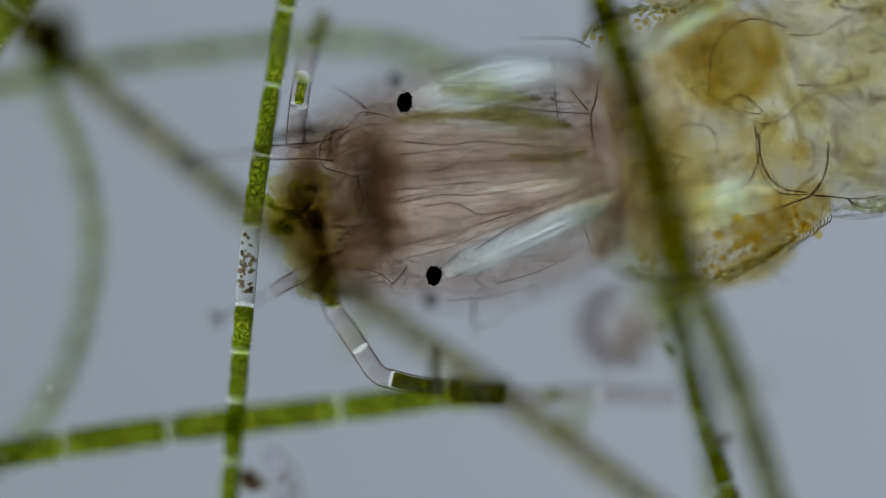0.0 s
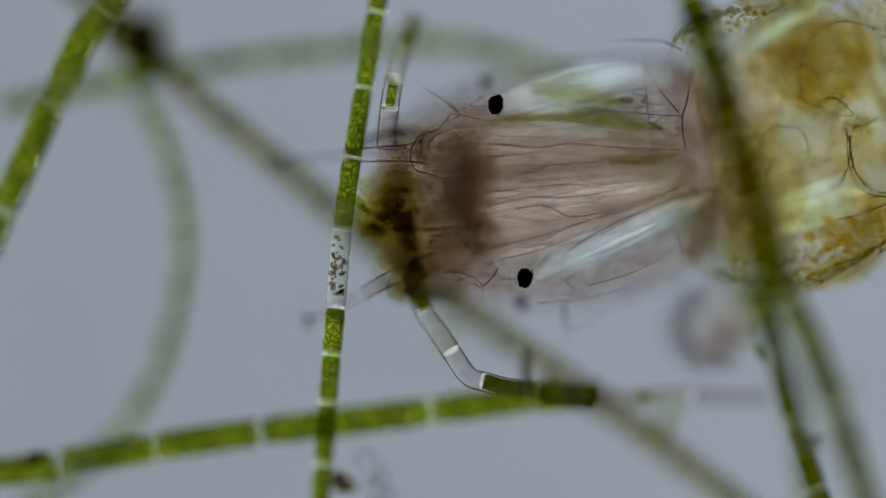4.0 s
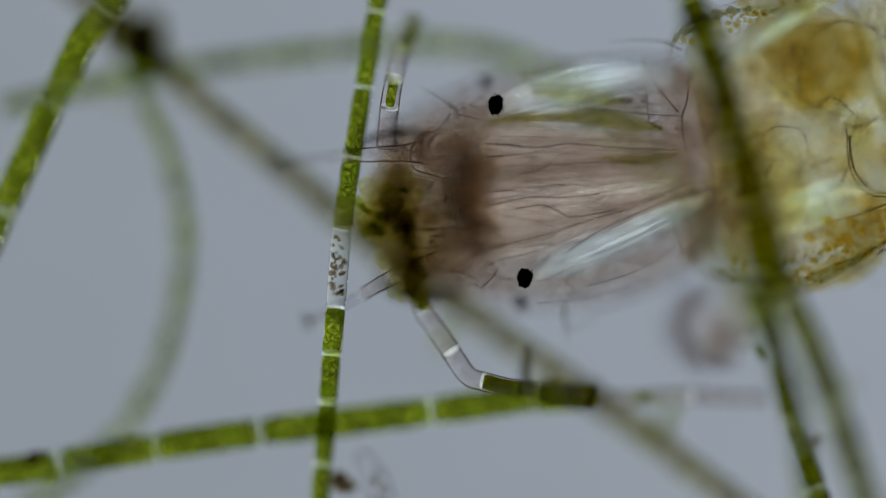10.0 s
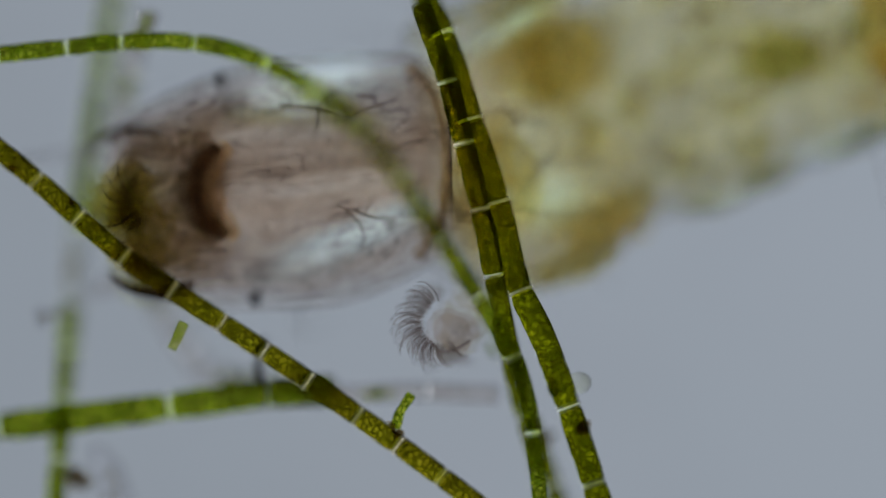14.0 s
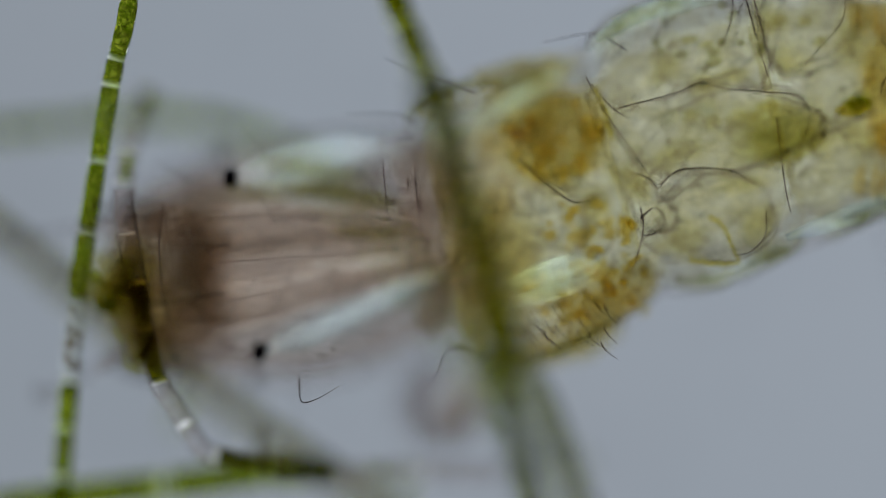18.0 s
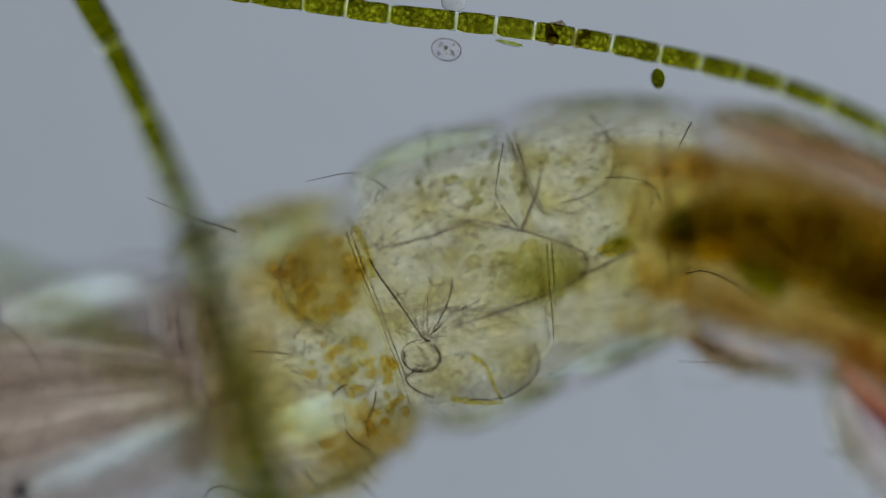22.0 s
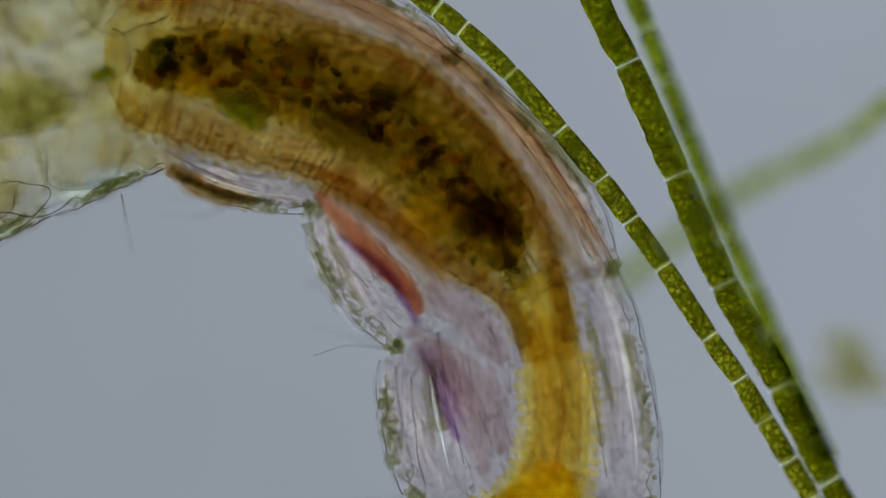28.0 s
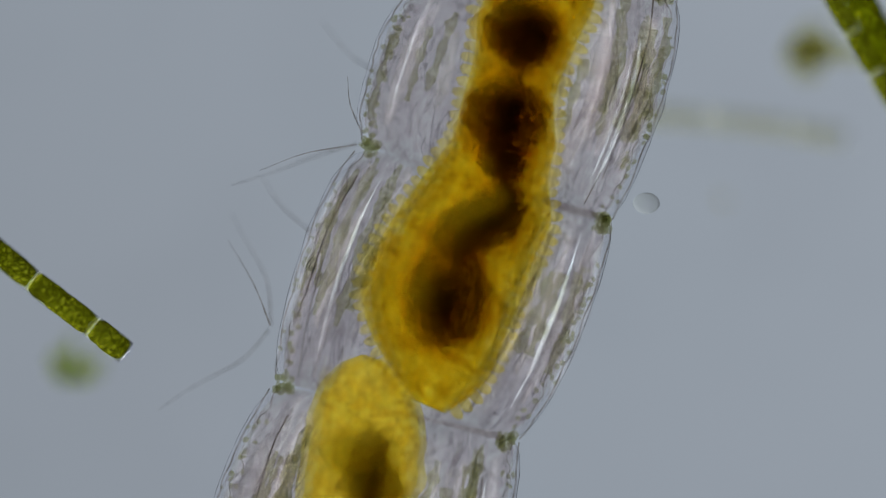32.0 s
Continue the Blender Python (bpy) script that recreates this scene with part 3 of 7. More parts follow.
def filament(name, label, points, width, cell, wall=WALL, green=GREEN, seed=1, gap=2.0, fill=0.94, first=0.0, group="green filaments", skip=(), marks=(), axis=0, bare=()):
    """A thread of cells end to end: each cell is a length of wall with its chloroplast inside, with cross walls between."""
    rnd = random.Random(seed)
    line = spline(points, 5)
    d = [0.0]
    for a, b in zip(line, line[1:]):
        d.append(d[-1] + (b - a).length)

    def at(s):
        s = max(0, min(d[-1], s))
        j = next((i for i in range(len(d) - 1) if d[i + 1] >= s), len(d) - 2)
        return line[j].lerp(line[j + 1], (s - d[j]) / max(1e-9, d[j + 1] - d[j]))

    base = thing(name, V(*line[0]), label, "algal filament", group)
    joints = sorted(d[min(range(len(line)), key=lambda q: abs(line[q][axis] - m))] for m in marks)
    s, i = -first, 0
    while s < d[-1] - 6:
        e = min(d[-1], s + cell * rnd.uniform(0.86, 1.14))
        after = [q for q in joints if q > s + 8]
        if after and (e > after[0] - cell * 0.35 or len(after) < len(joints)):
            e = after[0]
        if d[-1] - e < cell * 0.3:
            e = d[-1]
        s0 = max(0, s)
        n = max(4, int((e - s0) / 10))
        stretch = [at(s0 + (e - s0) * k / (n - 1)) for k in range(n)]
        w = width * rnd.uniform(0.97, 1.03) / 2
        cell_ob = part("cell", tube(stretch, lambda t: w * (1 - 0.07 * (abs(2 * t - 1)) ** 6), 14), wall, base)
        cell_ob.visible_shadow = False
        if i not in skip and not any(min(at(s0)[axis], at(e)[axis]) < q < max(at(s0)[axis], at(e)[axis]) for q in bare) and e - s0 > 4 * gap:
            n2 = max(5, int((e - s0) / 7))
            near, far = gap * rnd.uniform(0.6, 2.2), gap * rnd.uniform(0.6, 2.2)
            inner = [at(s0 + near + (e - s0 - near - far) * k / (n2 - 1)) for k in range(n2)]
            part("chloroplast", tube(inner, lambda t: w * fill * (1 - 0.20 * abs(2 * t - 1) ** 8), 12, 0.9, 0.16, rnd.uniform(0, 99)), green, cell_ob)
        if e < d[-1]:
            c, dd = at(e), (at(e + 2) - at(e - 2)).normalized() * 2.5
            part("cross_wall", tube([c - dd, c + dd], w * 0.95, 14), SEPTUM, base)
        s, i = e, i + 1
    return base




# ---------------------------------------------------------------- slide
bm = bmesh.new()
bmesh.ops.create_cube(bm, size=1)
for v in bm.verts:
    v.co = Vector((v.co.x * 14, v.co.y * 10, -0.42 + v.co.z * 0.3))
GLASS = tint("slide_glass", (0.985, 0.99, 0.99), (0.998, 0.998, 0.998), 900, depth=0.02)
slide = part("ground", bm, GLASS, None, "clear glass microscope slide under the drop of water", "structure", smooth=False)

# ---------------------------------------------------------------- green filaments
filament("algal_filament", "upright green filament of short cells crossing the larva's mouth",
         [(556, -260, 60), (532, -100, 50), (508, 0, 36), (470, 230, 18), (446, 390, 6), (433, 540, -6), (424, 640, -22), (413, 780, -46), (404, 890, -60), (398, 990, -70)],
         34, 130, seed=3, bare=(470,), marks=(14, 151, 274, 399, 541, 625, 712, 815), axis=1)
filament("algal_filament", "thick green filament with long cells, its end an empty sheath",
         [(-420, 850, -70), (-160, 832, -66), (-60, 817, -66), (120, 787, -68), (299, 761, -70), (602, 724, -74), (770, 702, -76), (900, 694, -76)],
         54, 200, green=GREEN, seed=5, gap=3.5, fill=0.92, marks=(-55, 117, 299, 602))
filament("algal_filament", "brown-walled green filament running aslant under the larva",
         [(-120, -100, -165), (22, 26, -160), (132, 128, -156), (286, 255, -154), (370, 323, -154), (527, 458, -154), (699, 576, -154), (774, 626, -154), (939, 740, -154), (1087, 848, -154), (1220, 950, -155)],
         38, 100, WALL_BROWN, GREEN_OLIVE, seed=7, marks=(200, 286, 370, 447, 527, 612, 699, 774, 850, 939, 1012, 1087))
filament("algal_filament", "thin green filament bent in a wide arch beneath the head",
         [(-160, 190, -140), (20, 148, -150), (172, 120, -156), (300, 102, -158), (424, 89, -158), (520, 79, -160), (620, 78, -165), (720, 95, -175), (820, 140, -205), (920, 212, -240), (1000, 300, -245), (1080, 420, -215), (1130, 495, -186), (1188, 590, -165), (1225, 665, -160), (1250, 780, -155), (1262, 890, -150), (1268, 1000, -150)],
         31, 122, green=GREEN, seed=9, marks=(68, 175, 302, 425, 520, 652))
filament("algal_filament", "thin green filament curving down from a dark clump",
         [(62, 60, -160), (84, 160, -158), (132, 262, -156), (160, 380, -156), (160, 480, -156), (130, 620, -155), (80, 720, -154), (20, 795, -152), (-120, 900, -150)],
         29, 110, green=GREEN, seed=11)
filament("algal_filament", "dark green filament lying across the larva's neck",
         [(862, -420, 44), (930, -300, 20), (1000, -150, -20), (1060, 0, -80), (1096, 80, -112), (1140, 220, -124), (1186, 362, -128), (1220, 500, -130), (1266, 600, -140), (1312, 725, -148), (1358, 865, -150), (1400, 1000, -150)],
         46, 150, green=GREEN_DEEP, seed=13, marks=(-92, -9, 63, 217, 362, 520, 725, 862), axis=1)
filament("algal_filament", "dark green filament lying close beside another at the neck",
         [(1050, 10, -128), (1092, 130, -138), (1128, 260, -140), (1162, 400, -138), (1192, 550, -124), (1224, 690, -92), (1250, 770, -66), (1290, 880, -42), (1330, 990, -50)],
         38, 130, green=GREEN_DEEP, seed=15)
filament("algal_filament", "broad green filament with dotted chloroplasts at the water's edge",
         [(110, -160, -40), (40, -6, -48), (-10, 60, -52), (-78, 200, -56), (-160, 378, -60), (-260, 600, -64)],
         54, 190, green=GREEN, seed=17, gap=2.5)
filament("algal_filament", "long green filament arching over the larva's back",
         [(1000, -420, 70), (1178, -392, 80), (1268, -379, 84), (1420, -357, 84), (1613, -336, 82), (1758, -314, 74), (1898, -286, 60), (2043, -251, 36), (2113, -229, 22), (2229, -182, 0), (2361, -107, -22), (2467, -27, -32), (2552, 53, -34), (2639, 153, -34), (2711, 240, -36), (2764, 313, -38), (2822, 395, -40), (2900, 515, -42), (2953, 590, -44), (2998, 663, -48), (3080, 800, -58), (3150, 920, -66), (3230, 1050, -75)],
         36, 82, green=GREEN_OLIVE, seed=19, marks=(1266, 1344, 1418, 1539, 1609, 1675, 1748, 1815, 1896, 1972, 2042, 2112, 2200, 2290, 2358, 2416, 2464, 2549, 2636, 2708, 2762, 2820, 2900, 2953, 2997))
filament("algal_filament", "stout dark green filament beside the arching one",
         [(2520, -560, -20), (2614, -332, -30), (2700, -79, -36), (2755, 31, -38), (2826, 191, -40), (2926, 421, -44), (3006, 561, -50), (3086, 721, -58), (3150, 840, -66), (3230, 990, -74)],
         52, 190, green=GREEN_DEEP, seed=21, marks=(-312, -140, 32, 230, 423, 600), axis=1)
filament("algal_filament", "green filament running close behind a stouter one",
         [(2590, -560, -30), (2674, -332, -40), (2722, -202, -55), (2786, -32, -85), (2826, 71, -100), (2900, 261, -110), (2975, 430, -110), (3040, 580, -105), (3110, 740, -100)],
         36, 100, green=GREEN, seed=23, marks=(-302, -205, -119, -32, 60), axis=1)
filament("algal_filament", "pale green filament far below, reaching the larva's flank",
         [(3330, 40, -120), (3215, 101, -140), (3128, 171, -165), (2946, 261, -190), (2826, 351, -200), (2728, 425, -205)],
         36, 120, green=GREEN_PALE, seed=25)
filament("algal_filament", "short free piece of green filament with a rounded end",
         [(1480, 1160, 0), (1624, 1276, -6), (1684, 1326, -10), (1770, 1392, -20), (1842, 1448, -34)],
         44, 120, green=GREEN_OLIVE, seed=27)

def outline(owner, points, width):
    """Dark lines where the wall of a clear thread is seen edge on."""
    line = spline(points, 6)
    for side in (-1, 1):
        pts = []
        for i in range(0, len(line), 2):
            d = (line[min(i + 1, len(line) - 1)] - line[max(i - 1, 0)]).normalized()
            pts.append((line[i].x - d.y * side * width / 2, line[i].y + d.x * side * width / 2, line[i].z))
        part("wall_edge", tube(spline(pts, 6), 1.6, 6), LINE, owner, "thin brown edge of the wall")


BENT = [(529, 200, 46), (534, 256, 44), (552, 366, 40), (573, 476, 34), (592, 548, 26), (607, 571, 20), (622, 594, 14), (644, 628, 8), (662, 655, 5), (674, 666, 3), (700, 673, 0), (740, 683, -4), (815, 692, -16), (890, 702, -28)]
bent = filament("algal_filament", "thin bent filament of nearly empty cells by the mouth",
         BENT,
         32, 92, WALL_EMPTY, GREEN_DEEP, seed=31, skip=(0, 1, 4, 5), fill=0.84)
outline(bent, BENT, 33)
ended = filament("algal_filament", "colourless end of a filament with scattered green grains",
         [(572, 24, -82), (560, 60, -70), (545, 100, -40), (532, 160, -10), (526, 215, 4), (524, 262, 8)],
         32, 62, WALL_EMPTY, GREEN, seed=33, skip=(1, 3), fill=0.5)
outline(ended, [(572, 24, -82), (560, 60, -70), (545, 100, -40), (532, 160, -10), (526, 215, 4), (524, 262, 8)], 33)
HUSK = [(884, 697, -70), (930, 702, -70), (1000, 698, -70), (1062, 697, -72), (1120, 700, -73), (1190, 702, -74)]
husk = filament("algal_filament", "empty sheath at the end of a green filament",
         HUSK, 28, 172, WALL_EMPTY, GREEN_PALE, seed=35, skip=(0, 1, 2), marks=(1060,))
outline(husk, HUSK, 28)

# ---------------------------------------------------------------- larva
larva = thing("midge_larva", V(1600, 200, 0), "translucent midge larva with dark gut contents, lying among green filaments", "larva")
head_top = [(482, 300), (520, 225), (575, 180), (640, 150), (720, 122), (800, 107), (940, 95), (1040, 100), (1100, 130)]
head_low = [(500, 440), (545, 505), (610, 538), (700, 552), (800, 553), (900, 544), (990, 518), (1060, 480), (1110, 440)]
head = part("head_capsule", loft(head_top, head_low, -84, 0.46, 34, 40, (0.5, 0.8)), HEAD_SKIN, larva, "thin pale brownish head capsule")
head.visible_shadow = False
THORAX = [
    ("thorax_segment", [(1010, 95), (1050, 32), (1140, 0), (1230, -14), (1340, -36)], [(1060, 478), (1180, 520), (1280, 508), (1370, 468), (1470, 388)]),
    ("thorax_segment", [(1318, -38), (1390, -105), (1460, -138), (1540, -160), (1630, -175)], [(1462, 390), (1530, 388), (1600, 372), (1680, 335), (1745, 300)]),
    ("thorax_segment", [(1608, -172), (1670, -202), (1760, -214), (1870, -212), (1985, -200)], [(1738, 306), (1790, 290), (1850, 262), (1900, 238), (1938, 220)]),
]
FORE_ABDOMEN = [
    ("abdomen_segment", [(1960, -205), (2109, -190), (2249, -140), (2399, -60), (2460, 0)], [(1927, 222), (1985, 262), (2060, 288), (2120, 297), (2186, 302)]),
    ("abdomen_segment", [(2440, -20), (2550, 80), (2640, 170), (2710, 270), (2750, 390)], [(2178, 312), (2192, 368), (2225, 436), (2270, 492), (2322, 535)]),
    ("abdomen_segment", [(2735, 370), (2775, 470), (2800, 580), (2816, 690), (2818, 815)], [(2312, 552), (2306, 620), (2318, 690), (2334, 750), (2356, 800)]),
]
HIND_ABDOMEN = [
    ("abdomen_segment", [(2822, 800), (2822, 890), (2795, 1010), (2750, 1130), (2705, 1225)], [(2338, 806), (2292, 880), (2266, 960), (2252, 1020), (2254, 1078)]),
    ("abdomen_segment", [(2712, 1210), (2690, 1300), (2640, 1440), (2590, 1540), (2538, 1612)], [(2246, 1080), (2186, 1180), (2145, 1290), (2118, 1390), (2100, 1496)]),
    ("abdomen_segment", [(2545, 1600), (2535, 1700), (2510, 1800), (2460, 1940)], [(2096, 1502), (2040, 1600), (1995, 1715), (1950, 1880)]),
]
SEGMENTS = THORAX + FORE_ABDOMEN + HIND_ABDOMEN


def strand(name, points, radius, material, parent, label="", sides=6, taper=0.0, lump=0.0, flat=1.0, step=8, seed=0.0):
    """A fibre, hair or vessel through plan points, thinning towards its end by taper."""
    return part(name, tube(spline(points, step), lambda t: radius * (1 - taper * t), sides, flat, lump, seed), material, parent, label)


BODY = []
for i, (name, top, low) in enumerate(SEGMENTS):
    seg = part(name, loft(top, low, 4 if i < 3 else -20, 0.36, 26, 40, (0.88, 0.88), 0.16, 0.012, i, cap=False), CUTICLE_FINE if i < 3 else CUTICLE, larva, "clear skin with soft folds")
    seg.visible_shadow = False
    BODY.append(seg)


def between(top, low, a, b):
    """Two lines at the shares a and b of the way across from one edge line to the other; they keep clear of the neck."""
    p, q = resample(spline(top, 8), 24), resample(spline(low, 8), 24)
    if top[0][0] == 1010:
        p, q = p[4:], q[4:]
    return [u.lerp(v, a) for u, v in zip(p, q)], [u.lerp(v, b) for u, v in zip(p, q)]


# soft tissue under the skin, and strands along the flanks that draw its folds and the dark rim of refraction
for k, (name, top, low) in enumerate(SEGMENTS):
    thick, zc = 0.36, 4 if k < 3 else -20
    part("body_tissue", loft(*between(top, low, 0.03, 0.97), zc, thick * 0.98, 30, 40, (0.86, 0.86), 0.16, 0.03, k + 20, cap=False), YOLK if k < 3 else STREAK, BODY[k], "mottled yellowish tissue" if k < 3 else "pale streaky tissue")
    if k < 4:
        part("body_tissue", loft(*between(top, low, 0.07, 0.93), zc, thick * 0.85, 30, 40, (0.86, 0.86), 0.16, 0.06, k + 40, cap=False), MOTTLE, BODY[k], "cloudy yellowish tissue")
    for edge in (top, low):
        line = resample(spline(edge, 6), 40)
        mid = resample(spline(low if edge is top else top, 6), 40)
        for inset, r, mat in ((0.012, 1.5, LINE if k < 3 else FAINT), (0.045, 1.0, FAINT)):
            pts = [a.lerp(b, inset + inset * 0.6 * noise.noise((q * 0.35, k, inset * 50))) for q, (a, b) in enumerate(zip(line, mid))][1:-1]
            strand("skin_fold", [(p.x, p.y, (-64 if k == 0 else -24) + 10 * math.sin(q * 0.5)) for q, p in enumerate(pts)], r, mat, BODY[k], "thin strand drawing the folds and dark refracted rim of the skin", step=9)

for k, (name, top, low) in enumerate(SEGMENTS[:4]):
    rf = random.Random(50 + k)
    p, q = resample(spline(top, 8), 41), resample(spline(low, 8), 41)
    for a, c in ((p, q), (q, p)):
        for _ in range(14):
            i0 = rf.randrange(3, 28)
            n, u, z = rf.randrange(8, 14), rf.uniform(0.018, 0.055), rf.uniform(-40, 20)
            pts = [a[i].lerp(c[i], u + rf.uniform(-0.008, 0.008)) for i in range(i0, min(40, i0 + n), 2)]
            r = rf.uniform(4, 11)
            part("fat_strand", tube(spline([(v.x, v.y, z) for v in pts], 5), lambda t: r * (0.7 + 0.3 * math.sin(t * 21 + z)) * math.sin(math.pi * (0.08 + 0.84 * t)), 8, 0.6, 0.6, z), OLIVE_FAT, BODY[k], "grainy greenish strand under the skin")

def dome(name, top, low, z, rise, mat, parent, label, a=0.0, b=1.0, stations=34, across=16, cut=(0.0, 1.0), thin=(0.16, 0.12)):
    """A bowed film of tissue stretched between two edge lines of the plan; its fibres follow the lines and draw
    together
    where the lines do. rise: how far its middle lies off its rims; cut: the stretch of the lines that it covers; thin:
    the shares of its length and width over which its tint fades to clear at its ends and sides."""
    p, q = resample(spline(top, 8), 101), resample(spline(low, 8), 101)
    bm = bmesh.new()
    uv, body = bm.loops.layers.uv.verify(), bm.verts.layers.float.new("tint_share")
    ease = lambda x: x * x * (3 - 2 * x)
    wide = sum((u - v).length for u, v in zip(p, q)) / 101 * (b - a)
    grid, run, last = [], 0.0, None
    for i in range(stations):
        t = (cut[0] + (cut[1] - cut[0]) * i / (stations - 1)) * 100
        j = min(99, int(t))
        u, v = p[j].lerp(p[j + 1], t - j), q[j].lerp(q[j + 1], t - j)
        mid = (u + v) / 2
        run += (mid - last).length if last else 0.0
        last, row = mid, []
        for k in range(across + 1):
            s = (1 - math.cos(math.pi * k / across)) / 2
            w = u.lerp(v, a + (b - a) * s)
            v0 = bm.verts.new(V(w.x, w.y, z + rise * math.sin(math.pi * k / across)))
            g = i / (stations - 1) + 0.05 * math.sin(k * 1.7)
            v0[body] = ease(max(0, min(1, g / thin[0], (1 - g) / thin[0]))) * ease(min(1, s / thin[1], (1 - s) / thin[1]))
            row.append((v0, (run * S, s * wide * S)))
        grid.append(row)
    for r0, r1 in zip(grid, grid[1:]):
        for k in range(across):
            corners = (r0[k], r0[k + 1], r1[k + 1], r1[k])
            face = bm.faces.new([c[0] for c in corners])
            for loop, c in zip(face.loops, corners):
                loop[uv].uv = c[1]
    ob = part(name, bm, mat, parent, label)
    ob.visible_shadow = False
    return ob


def layer(name, top, low, a, b, z, mat, parent, label, seed, thick=0.04, lump=0.10, ends=(0.9, 0.9)):
    """A thin layer of tissue lying level inside the body."""
    return part(name, loft(*between(top, low, a, b), z, thick, 30, 20, ends, 0.12, lump, seed), mat, parent, label)


for k, (name, top, low) in enumerate(SEGMENTS):
    if k < 3:
        layer("tissue_layer", top, low, 0.14, 0.84, 72, TISSUE, BODY[k], "film of yellowish cells", k)
        layer("tissue_layer", top, low, 0.06, 0.94, 0, SPECKLE, BODY[k], "speckled yellowish layer", k + 3)
        layer("tissue_layer", top, low, 0.16, 0.82, 60, SPECKLE, BODY[k], "speckled yellowish layer", k + 9)
    else:
        layer("tissue_layer", top, low, 0.02, 0.98, -14, STREAK_FINE, BODY[k], "streaky colourless layer", k)
        layer("tissue_layer", top, low, 0.04, 0.96, -34, MOTTLE_GREY, BODY[k], "mottled lilac-grey layer", k + 3)
        layer("tissue_layer", top, low, 0.06, 0.94, 6, STREAK_FINE, BODY[k], "streaky colourless layer", k + 6)

# ---- head: fill, muscles, pale bands
rnd = random.Random(4)
fan_top = [(655, 205), (760, 200), (880, 206), (980, 222), (1085, 262)]
fan_low = [(668, 478), (770, 462), (880, 424), (980, 386), (1090, 346)]
part("head_tissue", loft([(575, 240), (680, 180), (820, 150), (980, 130), (1075, 150)], [(590, 450), (690, 500), (820, 520), (960, 500), (1080, 440)], -70, 0.42, 20, 26, (0.5, 0.8), 0.2, 0.1, 3), HEAD_FILL, head, "brownish tissue filling the head")
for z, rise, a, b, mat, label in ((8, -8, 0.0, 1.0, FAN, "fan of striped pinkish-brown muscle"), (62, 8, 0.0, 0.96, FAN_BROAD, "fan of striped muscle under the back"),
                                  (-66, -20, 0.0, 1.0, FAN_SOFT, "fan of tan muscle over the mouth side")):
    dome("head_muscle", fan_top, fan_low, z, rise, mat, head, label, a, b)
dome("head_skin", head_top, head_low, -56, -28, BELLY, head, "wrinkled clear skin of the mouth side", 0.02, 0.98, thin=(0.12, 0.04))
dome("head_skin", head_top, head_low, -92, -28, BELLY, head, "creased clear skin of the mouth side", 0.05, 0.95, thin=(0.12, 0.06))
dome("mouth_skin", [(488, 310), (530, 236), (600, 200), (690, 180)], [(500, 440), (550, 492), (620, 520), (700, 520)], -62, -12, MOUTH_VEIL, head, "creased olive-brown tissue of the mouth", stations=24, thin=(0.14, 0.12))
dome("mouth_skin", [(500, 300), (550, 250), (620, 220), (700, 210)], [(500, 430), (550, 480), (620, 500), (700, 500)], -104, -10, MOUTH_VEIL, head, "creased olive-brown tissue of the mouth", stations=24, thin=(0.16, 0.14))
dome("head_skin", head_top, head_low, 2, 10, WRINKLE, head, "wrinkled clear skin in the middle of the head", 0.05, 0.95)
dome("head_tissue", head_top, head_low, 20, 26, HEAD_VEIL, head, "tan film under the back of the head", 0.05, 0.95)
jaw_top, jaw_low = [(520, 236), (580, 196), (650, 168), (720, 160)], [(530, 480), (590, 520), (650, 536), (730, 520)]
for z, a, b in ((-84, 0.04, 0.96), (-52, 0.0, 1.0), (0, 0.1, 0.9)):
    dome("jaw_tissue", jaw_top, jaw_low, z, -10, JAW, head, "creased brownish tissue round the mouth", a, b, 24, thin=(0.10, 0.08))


def streaks(points, width, count, parent, seed, label="pale bluish streak of tissue"):
    """A bundle of thin milky fibres that run side by side along a line."""
    r = random.Random(seed)
    line = spline(points, 10)
    for _ in range(count):
        a, c = r.uniform(0, 0.5), r.uniform(0.55, 1)
        u, sway = r.uniform(-1, 1), r.uniform(-0.3, 0.3)
        part_of = line[int(a * (len(line) - 1)):int(c * (len(line) - 1)) + 1]
        pts = []
        for q in range(0, len(part_of), max(1, len(part_of) // 5)):
            d = (part_of[min(q + 1, len(part_of) - 1)] - part_of[max(q - 1, 0)]).normalized()
            t = (a + (c - a) * q / len(part_of))
            off = width * (0.72 + 0.28 * math.sin(math.pi * t)) * (u + sway * math.sin(3 * t))
            pts.append((part_of[q].x - d.y * off, part_of[q].y + d.x * off, part_of[q].z + r.uniform(-6, 6)))
        w = r.uniform(0.10, 0.28) * width
        part("pale_band", tube(spline(pts, 6), lambda t: w * math.sin(math.pi * (0.06 + 0.88 * t)), 8, 0.5, 0.4, r.uniform(0, 50)), MILK, parent, label)


def pale_bar(points, thick, z_flat, parent, seed, label="broad bluish-white band of tissue"):
    """A flat milky band, widest where thick says."""
    part("pale_band", tube(spline(points, 8), thick, 16, z_flat, 0.22, seed), PALE_BAR, parent, label)


